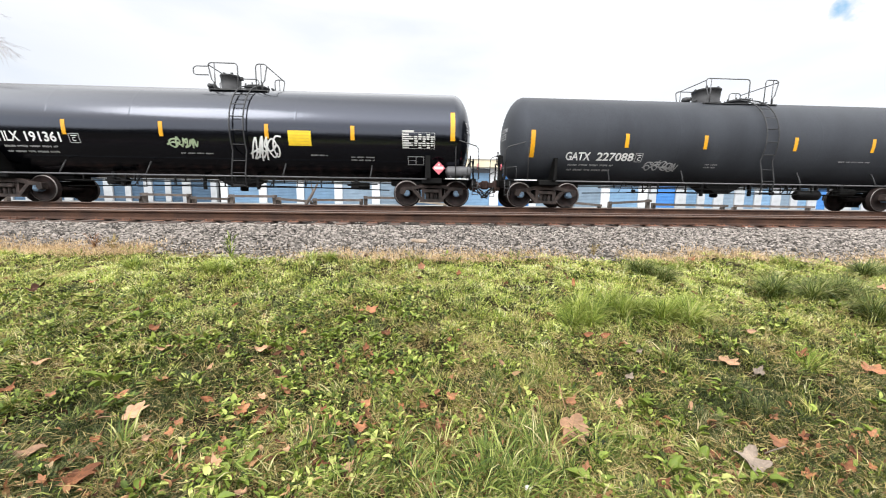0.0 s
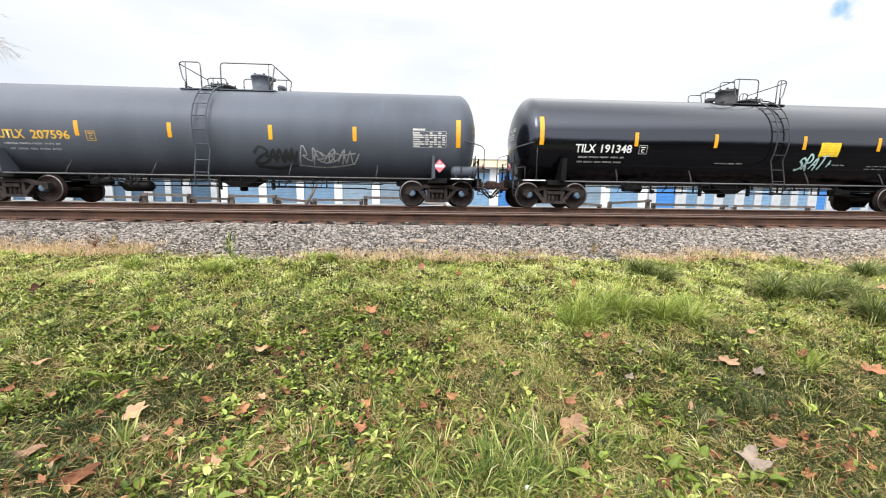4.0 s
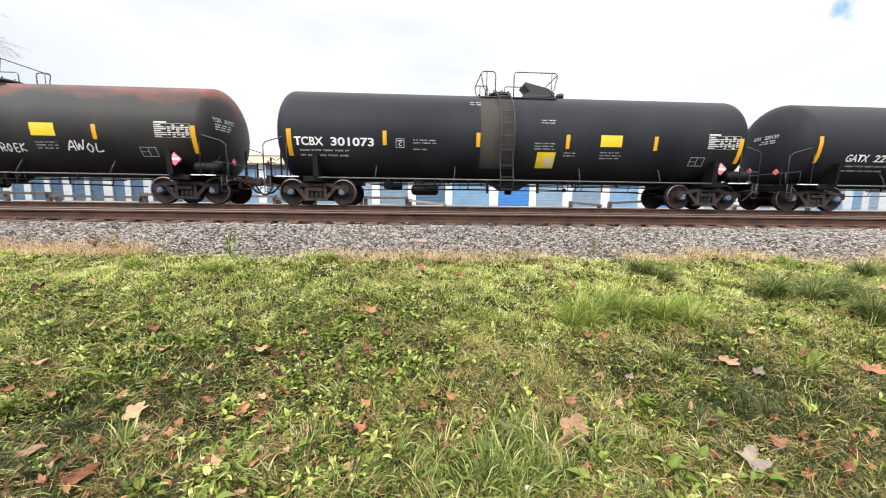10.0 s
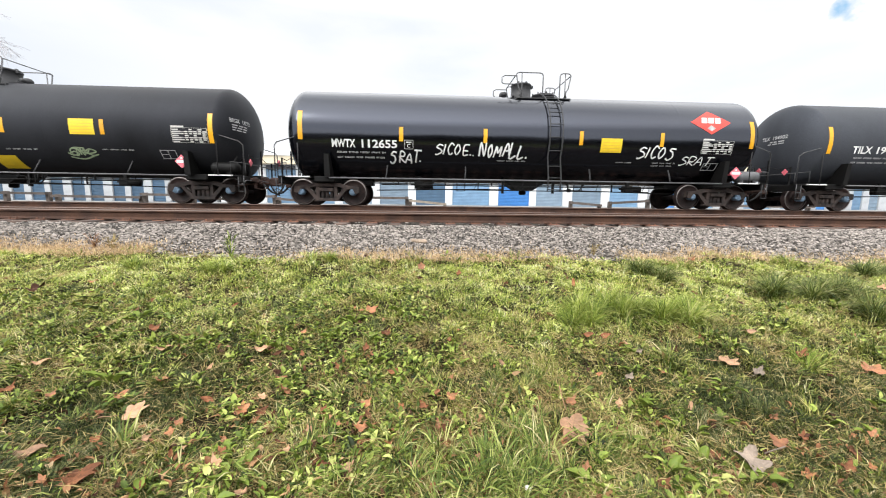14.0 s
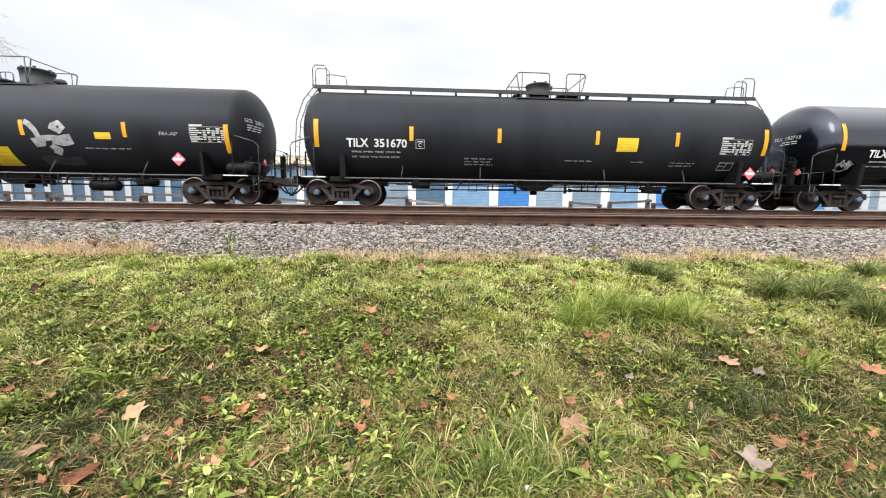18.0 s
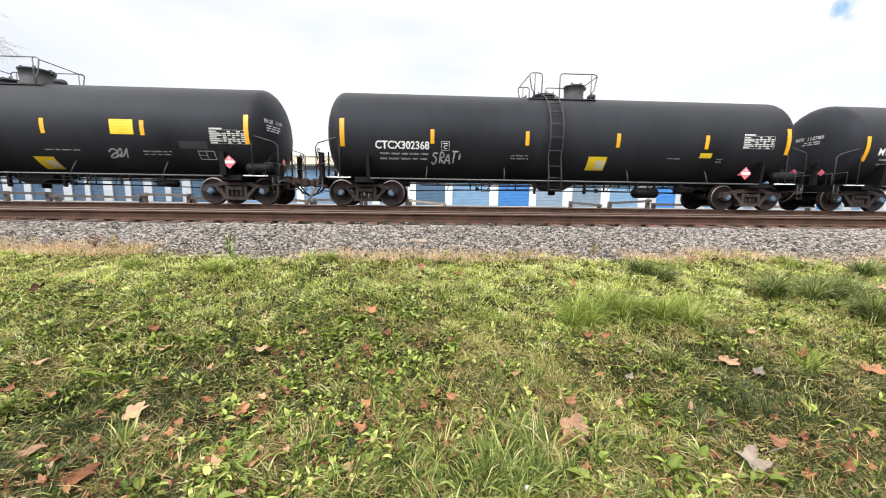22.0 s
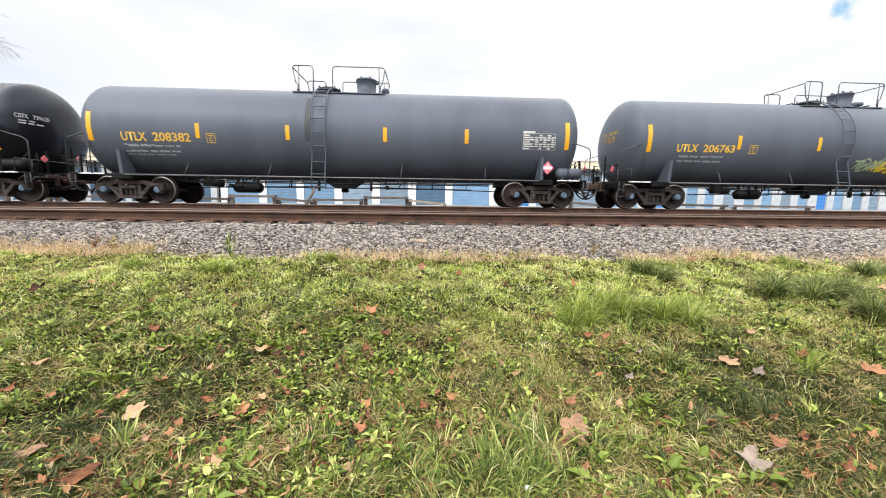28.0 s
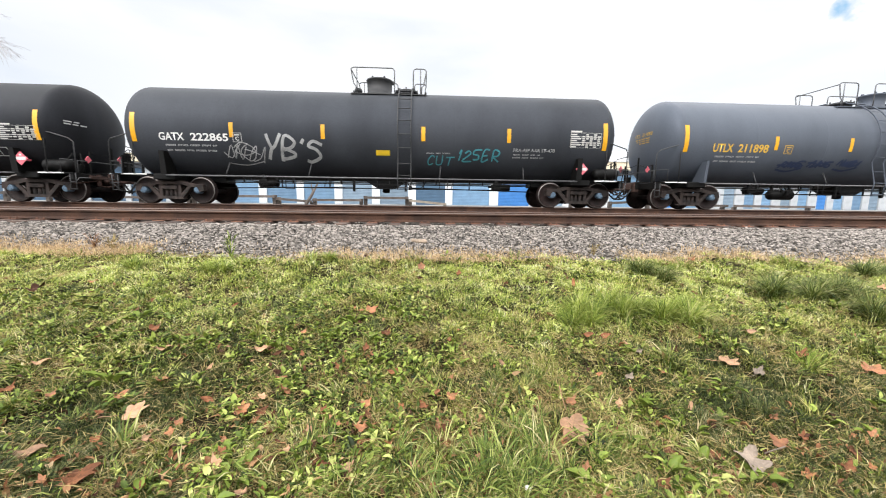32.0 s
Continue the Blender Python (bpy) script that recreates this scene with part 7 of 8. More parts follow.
def growth_kinds(x, y):
    """Shares of the growths of the bank: oval weeds, feathery weeds, fine grass, coarse grass, straw."""
    left = np.clip((0.55 - x) / 0.9, 0, 1) * np.clip((4.6 - y) / 1.2, 0, 1)
    corner = np.clip(bump_at(x, y, -2.05, 1.55, 0.62, 0.42) * 2.2 + bump_at(x, y, -1.62, 2.40, 0.50, 0.28) * 1.2 + bump_at(x, y, 2.5, 1.6, 1.1, 0.8) * 1.8, 0, 1)
    rosette = bump_at(x, y, 1.75, 1.95, 0.55, 0.40) + 0.7 * bump_at(x, y, -0.9, 3.0, 0.9, 0.7)
    near = np.clip((2.6 - y) / 1.0, 0, 1)
    mid = bump_at(x, y, 0.2, 1.75, 0.9, 0.4)
    upper = np.clip((y - 3.6) / 1.0, 0, 1)
    oval = (0.15 + 0.24 * left + 0.60 * rosette) * (1 - 0.6 * corner) * (1 - 0.7 * upper)
    feather = 0.05 * (1 - upper) + 0.18 * left * patch(x, y, 2.1, 0.3) + 2.6 * corner + 0.10 * near
    fine = 0.62 * (1 - 0.5 * left) * (1 - 0.3 * near)
    coarse = 0.07 + 0.02 * near + 0.34 * mid
    straw = 0.13 + 0.16 * near + 0.22 * mid + 0.16 * bump_at(x, y, 0.5, 2.7, 0.8, 0.6) + 0.35 * bump_at(x, y, 3.1, 2.0, 0.9, 0.4)
    w = np.stack([oval, feather, fine, coarse, straw], -1)
    return w / w.sum(-1, keepdims=True)


def make_grass():
    # the lawn is a patchwork of small clumps, each with its own kind of growth
    m = 6400
    X, Y = in_view(m, 1.22, 5.6, 0.55)
    keep = Y < foot_y(X) + RNG.normal(-0.02, 0.07, m)
    X, Y = X[keep], Y[keep]
    m = len(X)
    kind = (RNG.random(m)[:, None] > np.cumsum(growth_kinds(X, Y), -1)).sum(-1)
    R = RNG.uniform(0.04, 0.10, m) * (1 + 0.12 * np.clip(Y - 2, 0, 4))
    vigour = RNG.lognormal(0, 0.30, m)
    lie = RNG.uniform(0, 2 * np.pi, m)
    near = np.clip(2.4 / Y, 0.45, 1.4)

    def scatter(sel, per):
        idx = np.repeat(np.nonzero(sel)[0], np.maximum((per * near[sel] ** 0.75 * vigour[sel] ** 0.5).astype(int), 2))
        n = len(idx)
        a, q = RNG.uniform(0, 2 * np.pi, n), np.sqrt(RNG.random(n))
        x, y = X[idx] + R[idx] * q * np.cos(a), Y[idx] + R[idx] * q * np.sin(a)
        ok = y < foot_y(x) + 0.06
        return idx[ok], x[ok], y[ok], a[ok], int(ok.sum())

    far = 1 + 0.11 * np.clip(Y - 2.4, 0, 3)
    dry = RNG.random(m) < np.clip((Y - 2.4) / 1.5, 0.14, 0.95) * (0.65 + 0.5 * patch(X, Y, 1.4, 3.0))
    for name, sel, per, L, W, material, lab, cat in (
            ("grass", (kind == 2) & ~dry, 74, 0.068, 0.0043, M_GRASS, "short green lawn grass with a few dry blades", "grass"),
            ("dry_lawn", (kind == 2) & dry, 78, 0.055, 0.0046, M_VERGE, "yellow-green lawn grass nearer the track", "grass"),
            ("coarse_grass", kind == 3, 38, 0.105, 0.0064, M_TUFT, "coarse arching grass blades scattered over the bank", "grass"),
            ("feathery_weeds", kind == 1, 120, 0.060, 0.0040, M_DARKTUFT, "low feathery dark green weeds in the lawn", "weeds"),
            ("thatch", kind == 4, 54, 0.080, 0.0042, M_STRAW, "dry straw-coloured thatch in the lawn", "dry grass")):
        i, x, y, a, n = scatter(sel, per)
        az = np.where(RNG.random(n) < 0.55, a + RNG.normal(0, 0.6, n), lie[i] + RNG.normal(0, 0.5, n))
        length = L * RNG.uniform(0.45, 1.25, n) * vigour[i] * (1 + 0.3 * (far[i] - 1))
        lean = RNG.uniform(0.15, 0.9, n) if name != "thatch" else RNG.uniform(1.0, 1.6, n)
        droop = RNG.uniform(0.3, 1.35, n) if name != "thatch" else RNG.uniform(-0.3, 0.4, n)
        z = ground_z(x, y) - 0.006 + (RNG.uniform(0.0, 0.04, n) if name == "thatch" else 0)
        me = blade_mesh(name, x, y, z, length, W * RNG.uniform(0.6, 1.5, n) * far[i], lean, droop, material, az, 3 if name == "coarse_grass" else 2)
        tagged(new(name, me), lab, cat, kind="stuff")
    # a thin undergrowth of flattened blades between the clumps
    n = 120000
    x, y = in_view(n, 1.22, 5.5, 0.35)
    keep = (y < foot_y(x) + 0.03) & (patch(x, y, 9.0, 0.7) - 0.25 + 0.45 * np.clip(y - 2.2, 0, 1.5) > RNG.uniform(0.1, 0.75, n))
    x, y = x[keep], y[keep]
    n = len(x)
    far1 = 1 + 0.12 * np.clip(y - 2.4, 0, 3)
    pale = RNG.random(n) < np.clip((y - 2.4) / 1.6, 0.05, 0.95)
    # the green blades carry the shade of the gaps in their dark colour
    for name, sel, material, lab in (("undergrowth", ~pale, M_UNDER, "flattened green blades between the clumps, darkened as shade"), ("pale_undergrowth", pale, M_VERGE, "flattened yellow-green blades between the clumps")):
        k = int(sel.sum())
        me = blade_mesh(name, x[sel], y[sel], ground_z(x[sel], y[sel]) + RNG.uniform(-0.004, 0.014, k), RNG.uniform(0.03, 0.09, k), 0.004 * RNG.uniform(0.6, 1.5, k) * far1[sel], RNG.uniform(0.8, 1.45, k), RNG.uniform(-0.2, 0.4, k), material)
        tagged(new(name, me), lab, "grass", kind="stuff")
    # oval weeds
    i, x, y, a, n = scatter(kind == 0, 30)
    size = (0.013 + 0.038 * RNG.random(n) ** 1.5) * np.clip(vigour[i], 0.7, 1.5)
    me = leaflet_mesh("ground_weeds", x, y, ground_z(x, y) + RNG.uniform(0.008, 0.060, n), size, RNG.normal(0.15, 0.45, n), a + RNG.normal(0, 0.7, n), M_WEED, 0.5)
    tagged(new("ground_weeds", me), "creeping broad-leaved weeds in the lawn", "weeds", kind="stuff")
    # long dry stems strewn over everything
    n = 22000
    x, y = in_view(n, 1.22, 5.4, 1.15)
    keep = (y < foot_y(x)) & (patch(x, y, 2.6, 1.9) + 0.25 * bump_at(x, y, 0.4, 2.4, 1.0, 0.8) > RNG.uniform(0.1, 0.95, n))
    x, y = x[keep], y[keep]
    n = len(x)
    me = blade_mesh("dry_stems", x, y, ground_z(x, y) + RNG.uniform(0.02, 0.075, n), RNG.uniform(0.05, 0.16, n), RNG.uniform(0.0022, 0.0046, n) * (1 + 0.25 * np.clip(y - 2.4, 0, 3)), RNG.uniform(1.15, 1.7, n), RNG.uniform(-0.4, 0.5, n), M_STRAW)
    tagged(new("dry_stems", me), "long dry straw stems strewn over the lawn", "dry grass", kind="stuff")
    # the lawn goes on to both sides and behind, in coarser blades
    n = 120000
    x, y = RNG.uniform(-13, 13, n), RNG.uniform(-3.5, 5.6, n)
    keep = (y < foot_y(x)) & ((y < 1.3) | (np.abs(x - 0.05 * y) > 1.3 * y + 0.3))
    x, y = x[keep], y[keep]
    n = len(x)
    me = blade_mesh("side_lawn", x, y, ground_z(x, y) - 0.006, RNG.uniform(0.07, 0.15, n), RNG.uniform(0.018, 0.040, n), RNG.uniform(0.7, 1.4, n), RNG.uniform(0.0, 0.6, n), M_TUFT)
    tagged(new("side_lawn", me), "mixed lawn grass on the rest of the bank", "grass", kind="stuff")
    # tan strip of dead grass along the foot of the ballast
    n = 46000
    x = RNG.uniform(-9.5, 9.5, n)
    on = np.clip(patch(x, x * 0, 1.1, 0.9) * 1.5 - 0.5, 0.04, 1) + (x < -4.0) * 1.3 + ((x > 3.0) & (x < 5.4)) * 0.6
    x = x[RNG.random(n) < on]
    n = len(x)
    y = foot_y(x) + RNG.normal(0.02, 0.15, n)
    z = np.maximum(ground_z(x, np.minimum(y, 5.3)), bed_z(x, y)) - 0.01
    me = blade_mesh("dry_verge", x, y, z, RNG.uniform(0.04, 0.13, n), RNG.uniform(0.004, 0.008, n), np.abs(RNG.normal(0.7, 0.45, n)), RNG.uniform(0.2, 1.0, n), M_TAN)
    tagged(new("dry_verge", me), "tan strip of dead grass beside the ballast", "dry grass", kind="stuff")


def tuft(x, y, r, n, length, width, material, label, flow=None):
    """A mound of long blades that arch outwards from several crowns."""
    crowns = max(2, int(r / 0.07))
    ca, cq = RNG.uniform(0, 2 * np.pi, crowns), np.sqrt(RNG.random(crowns)) * r * 0.85
    c = RNG.integers(0, crowns, n)
    a, q = RNG.uniform(0, 2 * np.pi, n), np.sqrt(RNG.random(n)) * 0.055
    px, py = cq[c] * np.cos(ca[c]) + q * np.cos(a), cq[c] * np.sin(ca[c]) * 0.6 + q * np.sin(a)
    az = a + RNG.normal(0, 0.35, n)
    if flow is not None:
        turned = RNG.random(n) < 0.35
        az = np.where(turned, flow + RNG.normal(0, 0.7, n), az)
    L = length * RNG.uniform(0.45, 1.2, n) * RNG.uniform(0.75, 1.25, crowns)[c]
    zz = ground_z(x + px, y + py) - ground_z(x, y) - 0.01
    me = blade_mesh("grass_tuft", px, py, zz, L, width * RNG.uniform(0.6, 1.3, n), RNG.uniform(0.03, 0.75, n), RNG.uniform(0.5, 1.75, n), material, az, 3)
    ob = new("grass_tuft", me)
    ob.location = (x, y, float(ground_z(x, y)))
    tagged(ob, label, "grass tuft", "grass tufts")


def leaflet_mesh(name, x, y, z, size, tilt, az, material, ratio=0.55, cup=0.25):
    """Oval leaves, each a folded fan of eight triangles."""
    n = len(x)
    k = 8
    ang = np.linspace(0, 2 * np.pi, k, endpoint=False)
    u, v = 0.5 + 0.5 * np.cos(ang), ratio * 0.5 * np.sin(ang) * (1.0 - 0.45 * np.cos(ang)) * 1.1
    P = np.zeros((n, k + 1, 3))
    slim = RNG.uniform(0.5, 1.1, (n, 1))
    P[:, :k, 0], P[:, :k, 1] = u, v * slim
    P[:, :k, 2] = np.abs(v) * RNG.uniform(0.2, 1.1, (n, 1)) - (u - 0.5) ** 2 * cup
    P[:, k] = (0.5, 0, 0)
    P[:, :, 2] += RNG.normal(0, 0.03, (n, k + 1))
    P *= size[:, None, None]
    ct, st = np.cos(tilt)[:, None], np.sin(tilt)[:, None]
    X, Z = P[..., 0] * ct - P[..., 2] * st, P[..., 0] * st + P[..., 2] * ct
    ca, sa = np.cos(az)[:, None], np.sin(az)[:, None]
    V = np.stack([X * ca - P[..., 1] * sa + x[:, None], X * sa + P[..., 1] * ca + y[:, None], Z + z[:, None]], -1)
    tri = np.array([(i, (i + 1) % k, k) for i in range(k)])
    f = (tri[None] + (np.arange(n) * (k + 1))[:, None, None]).reshape(-1, 3)
    return soup(name, V.reshape(-1, 3), f, material, True)


def make_tufts():
    lush, dark, pale = "bright green tuft of long arching grass", "dark green matted clump of long grass", "yellow-green tuft of coarse grass"
    fern = "low dark green clump of feathery weed"
    for x, y, r, n, L, w, lab, fl in [
            (1.56, 3.42, 0.24, 1300, 0.30, 0.006, lush, 0.4), (1.46, 3.24, 0.16, 700, 0.21, 0.006, pale, None), (-2.60, 4.62, 0.22, 900, 0.20, 0.006, lush, None), (0.36, 1.76, 0.16, 220, 0.24, 0.009, lush, 1.6), (0.55, 1.58, 0.16, 180, 0.22, 0.009, lush, 2.0),
            (1.02, 1.74, 0.15, 520, 0.11, 0.005, lush, None), (-1.95, 1.70, 0.34, 2600, 0.105, 0.0036, fern, None), (-2.20, 1.86, 0.30, 1800, 0.10, 0.0036, fern, None), (-1.62, 2.40, 0.26, 1500, 0.09, 0.0036, fern, None),
            (-1.32, 2.50, 0.22, 1000, 0.08, 0.0036, fern, None), (2.30, 1.62, 0.36, 1700, 0.10, 0.0036, fern, None), (2.75, 1.85, 0.32, 1300, 0.10, 0.0036, fern, None), (2.34, 3.30, 0.36, 2200, 0.31, 0.005, lush, 0.3), (2.0, 3.45, 0.27, 1400, 0.29, 0.005, lush, 0.2), (2.89, 4.49, 0.42, 1700, 0.27, 0.006, dark, 0.1),
            (4.34, 3.95, 0.50, 2600, 0.30, 0.006, dark, 0.2), (4.75, 3.85, 0.30, 1100, 0.28, 0.006, dark, -0.2), (4.55, 3.25, 0.34, 1400, 0.26, 0.005, dark, 2.8), (0.41, 1.66, 0.22, 330, 0.21, 0.0085, pale, None),
            (0.55, 1.9, 0.16, 200, 0.18, 0.008, lush, None), (-0.05, 1.72, 0.20, 300, 0.19, 0.008, pale, None), (0.22, 1.58, 0.16, 180, 0.19, 0.0085, lush, None), (-3.61, 4.7, 0.22, 600, 0.17, 0.006, lush, None),
            (0.67, 3.41, 0.12, 260, 0.14, 0.006, pale, None), (1.01, 1.72, 0.16, 300, 0.13, 0.006, lush, None), (1.12, 1.85, 0.12, 200, 0.12, 0.006, lush, None), (0.66, 2.35, 0.22, 700, 0.11, 0.004, lush, 1.2),
            (6.17, 4.6, 0.40, 1300, 0.26, 0.006, dark, 0.0), (3.0, 2.6, 0.22, 420, 0.16, 0.006, pale, None), (3.59, 4.83, 0.25, 600, 0.15, 0.006, lush, None), (-1.48, 5.0, 0.22, 500, 0.14, 0.006, pale, None),
            (5.3, 5.0, 0.30, 700, 0.16, 0.006, lush, None), (-0.4, 1.62, 0.18, 220, 0.16, 0.007, pale, None), (0.75, 1.58, 0.18, 220, 0.18, 0.008, lush, 0.5), (1.75, 1.75, 0.14, 260, 0.10, 0.005, lush, None),
            (-2.4, 4.95, 0.14, 200, 0.16, 0.006, lush, None), (3.3, 1.95, 0.30, 700, 0.12, 0.004, pale, 0.3)]:
        tuft(x, y, r, int(n * 0.75), L, w * (0.9 if y < 2.4 else 1.1), M_MATTED if lab is dark else M_DARKTUFT if lab is fern else M_TUFT if y < 2.4 else M_LUSH, lab, fl)
    # single weeds at the foot of the ballast
    for x, y, h, m, lab in ((-2.72, 5.15, 0.42, M_WEED, "thin upright green weed with narrow leaves"), (-4.9, 5.55, 0.30, M_LITTER, "dry brown weed clump at the ballast"), (-5.75, 5.75, 0.16, M_BARK, "dark withered weed on the ballast"),
                            (-4.6, 5.5, 0.26, M_STRAW, "dry straw-coloured weed clump at the ballast"), (2.6, 5.35, 0.22, M_STRAW, "pale dry weed beside the ballast")):
        n = 90
        t = RNG.random(n)
        a = RNG.uniform(0, 6.28, n)
        px, py, pz = t * 0.06 * np.cos(a), t * 0.06 * np.sin(a), t * h * 0.8
        me = blade_mesh("weed", px, py, pz - 0.02, h * RNG.uniform(0.15, 0.4, n), np.full(n, 0.010), RNG.uniform(0.2, 1.1, n), RNG.uniform(0, 0.8, n), m, a)
        ob = new("weed", me)
        ob.location = (x, y, float(max(ground_z(x, min(y, 5.3)), bed_z(np.array(x), np.array(y)))))
        tagged(ob, lab, "weed", "weeds by the track")


def make_weeds():
    # rosettes of larger oval leaves
    spots = [(-1.35, 1.62), (-0.95, 1.68), (-0.55, 1.9), (1.3, 1.66), (1.55, 1.75), (1.62, 2.0), (1.9, 2.05), (1.75, 1.62), (1.2, 1.9), (-0.45, 2.95), (-0.8, 3.0), (-0.65, 3.25), (-1.2, 2.9), (-0.35, 2.65),
             (-2.2, 2.5), (-1.9, 2.9), (-1.0, 1.5), (-0.7, 1.55), (2.2, 2.3), (1.45, 2.2), (-2.6, 3.3), (0.85, 1.6), (-0.25, 3.4)]
    one = np.zeros(1)
    shapes = [leaflet_mesh("leaf", one, one, one, np.array([q]), np.array([0.25]), one, M_WEED, 0.5, 0.35) for q in (0.05, 0.065, 0.08)]
    r = random.Random(9)
    for sx, sy in spots:
        weed = new("broadleaf_weed")
        weed.location = (sx, sy, float(ground_z(sx, sy)))
        tagged(weed, "low rosette of oval green weed leaves", "weed", "broad-leaved weeds")
        for k in range(r.randrange(8, 13)):
            a = r.uniform(0, 360)
            q = r.uniform(0.0, 0.09)
            part("leaf", r.choice(shapes), weed, pose(q * math.cos(radians(a)), q * math.sin(radians(a)), r.uniform(0.02, 0.06), 0, r.uniform(-35, 10), a))
    n = 8000
    x, y = in_view(n, 1.25, 5.3, 1.9)
    drift = 0.12 + 1.0 * bump_at(x, y, 0.0, 1.85, 0.7, 0.5) + 0.9 * bump_at(x, y, -1.7, 1.75, 0.8, 0.3) + 0.7 * bump_at(x, y, 2.3, 1.7, 0.6, 0.35) + 0.4 * bump_at(x, y, -1.1, 2.6, 0.6, 0.4)
    keep = (y < foot_y(x) - 0.05) & (RNG.random(n) < 0.75 * drift)
    x, y = x[keep], y[keep]
    n = len(x)
    me = leaflet_mesh("leaf_litter", x, y, ground_z(x, y) + RNG.uniform(0.02, 0.06, n), 0.014 + 0.055 * RNG.random(n) ** 1.8, RNG.normal(0.1, 0.45, n), RNG.uniform(0, 6.28, n), M_LITTER, 0.42, 1.1)
    tagged(new("leaf_litter", me), "scattered scraps of brown dead leaves", "leaf litter", kind="stuff")


def lobed_leaf(lobes, depth, curl, seed, slim=1.0):
    """A dead leaf: lobed outline, raised ribs, curled rim and a stalk; one metre across before scaling."""
    r = random.Random(seed)
    n = 48
    ring, half = [], []
    for i in range(n):
        a = 2 * math.pi * i / n
        deg = abs((math.degrees(a) + 180) % 360 - 180)
        if lobes > 2:
            d = float(np.interp(deg, (0, 27, 52, 82, 110, 145, 180), (1.0, 0.95 - depth, 0.90, 0.82 - depth, 0.62, 0.42, 0.24)))
        else:
            d = float(np.interp(deg, (0, 40, 90, 140, 180), (1.0, 0.95, 0.9, 0.85, 0.8)))
        d *= 0.5 * r.uniform(0.94, 1.05)
        x, y = d * math.cos(a), d * math.sin(a) * slim
        ring.append((x, y, curl * (x * x + 0.8 * y * y) + r.uniform(-0.02, 0.02) + 0.10 * curl * math.sin(3 * a + seed)))
        half.append((x * 0.55, y * 0.55, curl * 0.3 * (x * x + y * y) + r.uniform(-0.004, 0.004)))
    b = Build()
    b.add(ring + half + [(0, 0, 0.0)], [(i, (i + 1) % n, n + (i + 1) % n, n + i) for i in range(n)] + [(n + i, n + (i + 1) % n, 2 * n) for i in range(n)], True)
    return b, Build().tube([(-0.30, 0, 0.01), (-0.55, 0.03, 0.02), (-0.80, 0.08, 0.05)], [0.012, 0.012, 0.016], 5)


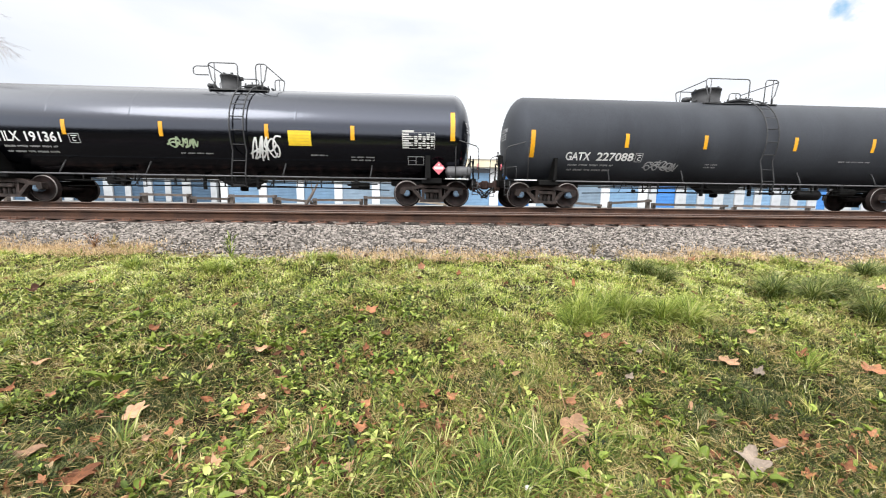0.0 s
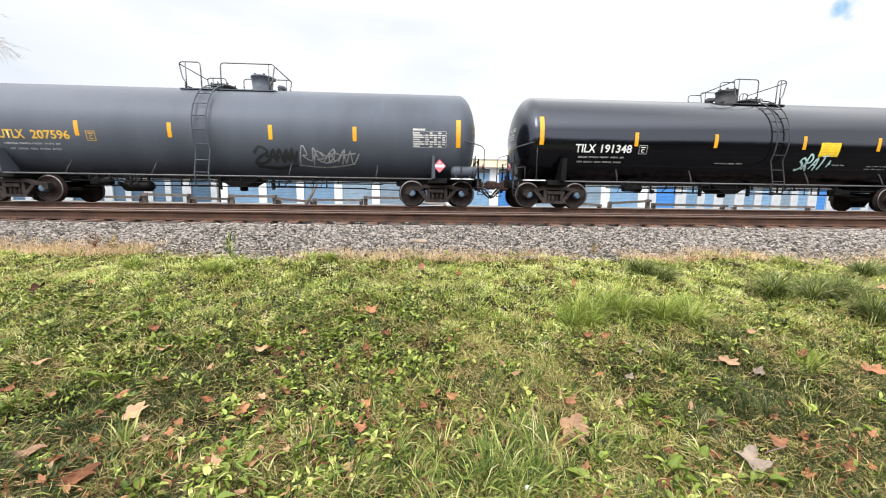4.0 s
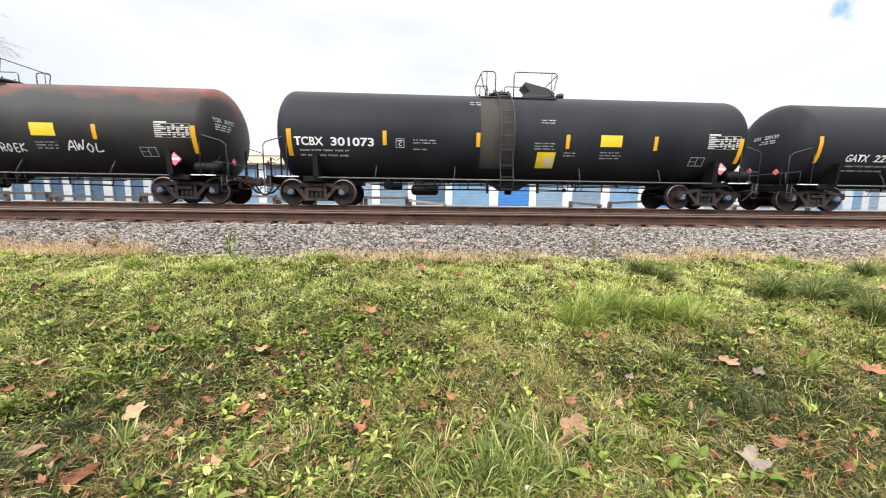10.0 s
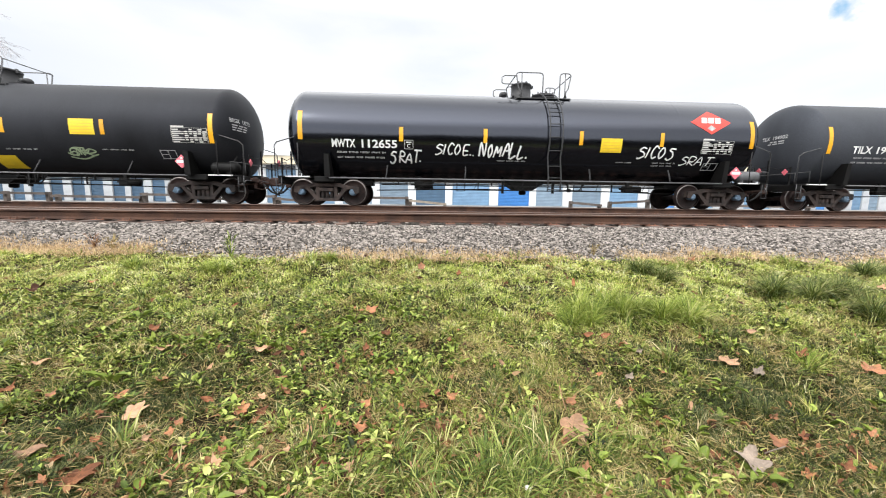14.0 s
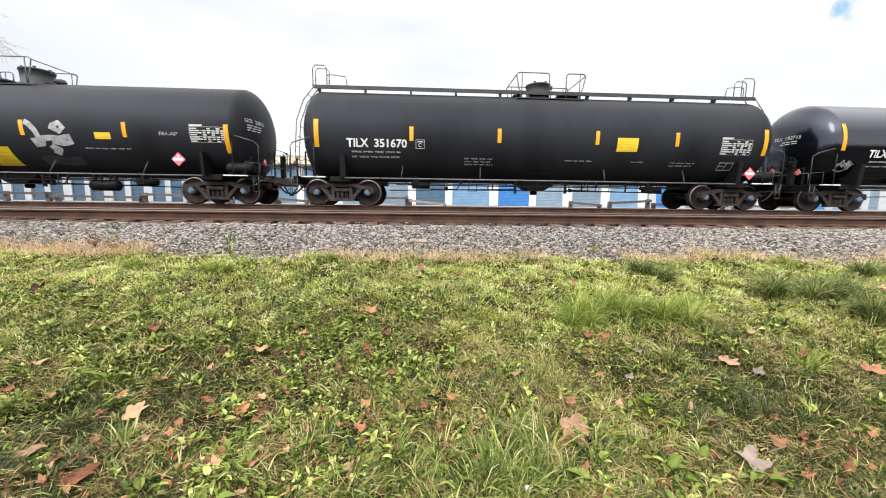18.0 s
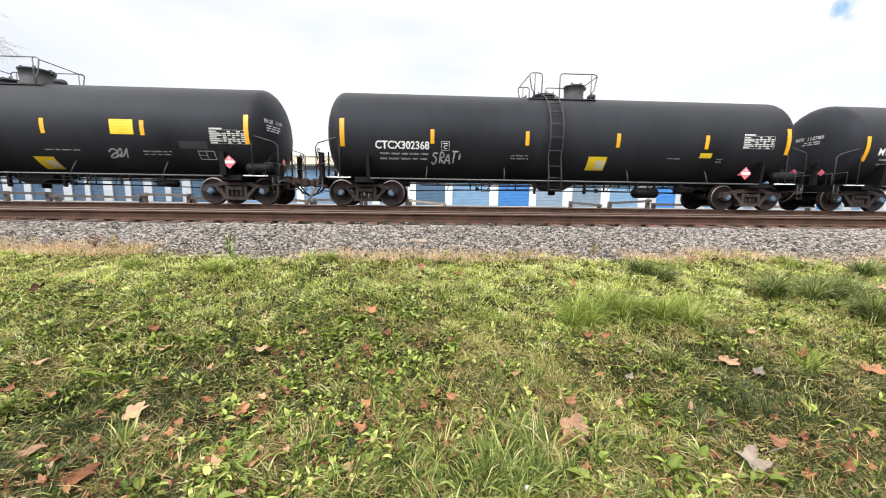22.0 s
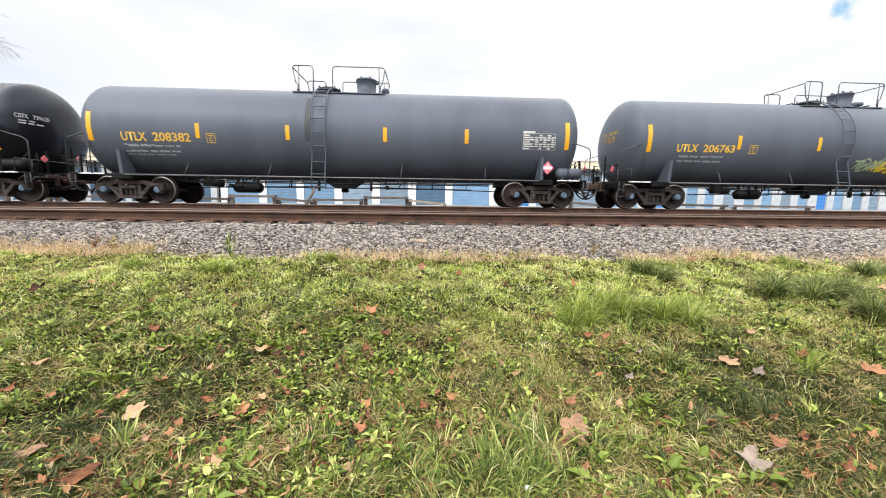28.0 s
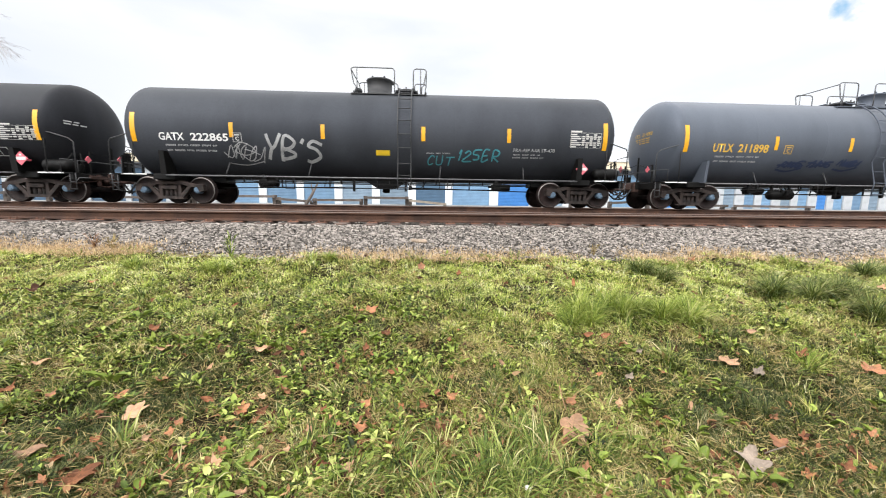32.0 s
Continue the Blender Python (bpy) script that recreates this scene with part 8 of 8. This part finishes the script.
def make_leaves():
    kinds = [lobed_leaf(5, 0.29, 0.30, 1, 0.95), lobed_leaf(5, 0.30, 0.9, 2, 0.75), lobed_leaf(5, 0.42, 0.45, 3, 0.95), lobed_leaf(2, 0.15, 0.75, 4, 0.42)]
    mats = [M_LEAF, M_LEAFRED, M_LEAFGREY, M_LEAFORANGE, M_LEAFDARK]
    labels = ["large tan lobed dead leaf lying on the grass", "curled russet dead leaf lying on the grass", "grey-brown wrinkled dead leaf lying on the grass",
              "orange-brown curled dead leaf lying on the grass", "dark brown crumpled dead leaf lying on the grass"]
    meshes = {}
    for i, (b, st) in enumerate(kinds):
        for j, m in enumerate(mats):
            meshes[i, j] = (b.mesh("blade", m), st.mesh("stalk", m))
    # place, size, kind, colour, tilt towards the viewer, turn
    rows = [(-1.79, 2.15, 0.208, 2, 0, 18, 20), (-1.14, 2.16, 0.143, 2, 3, 19, 100), (-1.03, 2.16, 0.128, 1, 1, 16, 30), (-2.10, 1.87, 0.168, 3, 0, 13, 10), (-1.68, 1.72, 0.144, 3, 1, 13, 25), (-1.68, 1.68, 0.146, 3, 1, 9, 10), (-4.01, 3.82, 0.241, 1, 4, 16, 10),
            (-2.33, 3.10, 0.166, 1, 1, 13, 30), (-2.05, 2.82, 0.122, 3, 0, 13, 5), (-1.83, 2.47, 0.102, 3, 3, 16, 350), (-1.99, 2.33, 0.102, 3, 3, 19, 50), (-2.05, 2.34, 0.068, 3, 1, 19, 80), (-2.42, 2.31, 0.092, 1, 3, 16, 60), (-1.30, 2.84, 0.150, 3, 0, 13, 0),
            (-0.52, 3.37, 0.185, 1, 3, 22, 10), (-0.34, 3.03, 0.133, 1, 1, 16, 40), (-1.06, 2.58, 0.113, 1, 4, 16, 200), (-0.22, 2.48, 0.117, 3, 1, 13, 0), (-0.47, 2.80, 0.107, 1, 1, 16, 90), (-0.04, 4.65, 0.150, 0, 3, 60, 90), (-0.37, 2.12, 0.108, 1, 3, 13, 30),
            (-0.33, 2.02, 0.077, 3, 1, 19, 300), (-0.34, 1.93, 0.117, 1, 3, 16, 200), (-0.59, 1.90, 0.096, 3, 0, 13, 20), (-0.88, 1.76, 0.098, 3, 3, 16, 25), (-1.05, 1.71, 0.123, 1, 0, 16, 120), (-0.40, 1.69, 0.114, 1, 0, 19, 30), (-0.57, 1.77, 0.096, 1, 1, 16, 330),
            (-0.42, 1.62, 0.109, 1, 4, 13, 30), (-0.43, 1.58, 0.069, 3, 1, 13, 80), (-0.85, 1.59, 0.082, 1, 0, 13, 200), (-1.37, 1.64, 0.083, 1, 1, 19, 60), (-2.75, 2.60, 0.111, 3, 0, 13, 20), (-2.73, 2.35, 0.120, 1, 1, 13, 70), (0.09, 1.96, 0.090, 1, 3, 19, 100),
            (-1.33, 1.81, 0.063, 3, 1, 60, 90), (-1.55, 1.93, 0.085, 1, 0, 13, 15), (-1.86, 1.97, 0.097, 1, 1, 13, 40), (-3.67, 4.10, 0.114, 3, 3, 13, 10), (-1.04, 3.03, 0.079, 1, 3, 19, 50), (0.89, 1.95, 0.277, 0, 0, 46, 285), (0.95, 2.15, 0.113, 1, 3, 19, 30),
            (0.17, 2.19, 0.113, 1, 3, 16, 0), (1.30, 2.17, 0.088, 1, 0, 19, 70), (1.74, 2.69, 0.090, 3, 2, 16, 40), (2.37, 2.56, 0.202, 2, 0, 9, 0), (2.51, 2.44, 0.138, 1, 2, 16, 30), (3.46, 2.46, 0.223, 2, 3, 14, 20), (1.82, 1.72, 0.283, 1, 2, 24, 200),
            (2.08, 1.82, 0.166, 1, 3, 19, 150), (2.90, 2.93, 0.122, 3, 0, 13, 350), (1.43, 2.95, 0.127, 3, 1, 13, 0), (1.58, 2.95, 0.135, 3, 1, 13, 15), (1.76, 4.07, 0.111, 3, 3, 60, 90), (0.43, 4.44, 0.129, 1, 1, 19, 80), (0.66, 2.43, 0.086, 3, 0, 13, 10),
            (1.50, 2.42, 0.104, 1, 2, 13, 30), (0.85, 1.66, 0.090, 1, 3, 16, 70), (1.20, 1.58, 0.102, 1, 1, 16, 20), (1.40, 1.80, 0.102, 3, 1, 13, 320), (1.63, 1.78, 0.068, 3, 1, 16, 60), (1.67, 1.76, 0.074, 1, 1, 16, 120), (1.77, 1.54, 0.073, 3, 1, 19, 80),
            (2.23, 1.61, 0.112, 1, 1, 16, 40), (0.35, 1.86, 0.075, 1, 1, 16, 100), (0.21, 1.64, 0.087, 1, 1, 16, 30), (0.27, 1.75, 0.103, 1, 4, 9, 60), (0.34, 1.59, 0.063, 3, 3, 16, 10), (5.35, 3.86, 0.143, 1, 0, 19, 20), (3.94, 5.07, 0.151, 1, 1, 19, 10),
            (2.06, 2.74, 0.109, 1, 4, 13, 30), (3.04, 2.61, 0.164, 1, 1, 13, 30), (0.21, 2.89, 0.068, 1, 3, 40, 50), (2.22, 2.02, 0.084, 1, 3, 16, 20)]
    r = random.Random(17)
    for k in range(90):
        y = 1.5 + 3.6 * r.random() ** 1.5
        x = 0.05 * y + r.uniform(-1, 1) * 1.28 * y
        rows.append((x, y, r.uniform(0.035, 0.085) * (1.2 if y > 3 else 1), r.choice((1, 3, 3, 3, 2)), r.choice((0, 1, 1, 3, 3, 4, 4)), r.uniform(5, 45), r.uniform(0, 360)))
    for cx0, cy0, rx, ry, n in ((-0.15, 1.85, 0.45, 0.22, 26), (-1.70, 1.78, 0.45, 0.16, 14), (2.0, 1.72, 0.40, 0.20, 20), (-1.2, 2.55, 0.5, 0.35, 14), (1.2, 2.9, 1.3, 0.5, 10)):
        for k in range(n):
            rows.append((r.gauss(cx0, rx), min(max(r.gauss(cy0, ry), 1.40), 4.5), r.uniform(0.04, 0.10), r.choice((1, 1, 3, 3, 2)), r.choice((0, 1, 1, 3, 3, 4)), r.uniform(0, 50), r.uniform(0, 360)))
    for x, y, s, kind, col, tilt, turn in rows:
        leaf = new("fallen_leaf")
        leaf.matrix_basis = pose(x, y, float(ground_z(x, y)) + 0.042 + s * 0.10) @ pose(0, 0, 0, tilt) @ pose(0, 0, 0, 0, 0, turn)
        tagged(leaf, labels[col], "leaf", "fallen leaves")
        sc = Matrix.Diagonal((s, s, s, 1))
        part("blade", meshes[kind, col][0], leaf, sc)
        part("stalk", meshes[kind, col][1], leaf, sc)


def make_ballast():
    st = stones("ballast", 52000, -9.8, 10.2, lambda x, u: foot_y(x) - 0.12 + (6.95 - foot_y(x)) * u ** 0.85, lambda x, y: bed_z(x, np.clip(y, foot_y(x), 9)), 0.0175)
    tagged(st, "grey crushed granite ballast along the track", "ballast", kind="stuff")
    s2 = stones("ballast", 4500, -16, 18, lambda x, u: 7.0 + 9.0 * u, lambda x, y: bed_z(x, y), 0.027)
    tagged(s2, "grey crushed granite ballast between the rails", "ballast", kind="stuff")
    b = Build().box(-0.13, 0.13, -0.05, 0.05, -0.03, 0.025, 0.018)
    slab = new("broken_brick", b.mesh("broken_brick", M_BRICK))
    slab.matrix_basis = pose(-0.09, 5.86, float(bed_z(np.array(-0.09), np.array(5.86))) + 0.025, 14, 3, 4)
    tagged(slab, "pale pinkish broken brick lying on the ballast", "brick")
    c = Build().lathe([(0.0, 0.0), (0.016, 0.004), (0.018, 0.012), (0.010, 0.020), (0.0, 0.022)], 10)
    peb = new("white_pebble", c.mesh("white_pebble", M_WHITE))
    peb.location = (0.51, 1.56, float(ground_z(0.51, 1.56)) + 0.05)
    tagged(peb, "small white pebble among the grass blades", "pebble")


M_BRICK = mat("pale_pink_brick", (0.34, 0.26, 0.19), 0.9, 0, 0.4, 15, 70, 0.3)
make_ballast()
make_grass()
make_tufts()
make_weeds()
make_leaves()


# ---- motion ----
def run(t):
    return 13.87 * t + 0.0059 * t * t


def motions():
    for car, x in CARS:
        walk(car, [(t, pose(x + run(t), 13.97, 0.08)) for t in (0.0, 4.0, 8.0, 12.0, 16.0, 20.0, 24.0, 28.0, 32.0)])
    # every wheelset turns alike: the rows are keyed once and shared
    first = WHEELSETS[0]
    walk(first, [(i / 30, pose(0, 0, 0, 0, math.degrees(run(i / 30) / 0.457) % 360, 0)) for i in range(961)])
    for w in WHEELSETS[1:]:
        w.rotation_mode = "QUATERNION"
        w.animation_data_create()
        w.animation_data.action = first.animation_data.action
        w.animation_data.action_slot = first.animation_data.action_slot


motions()
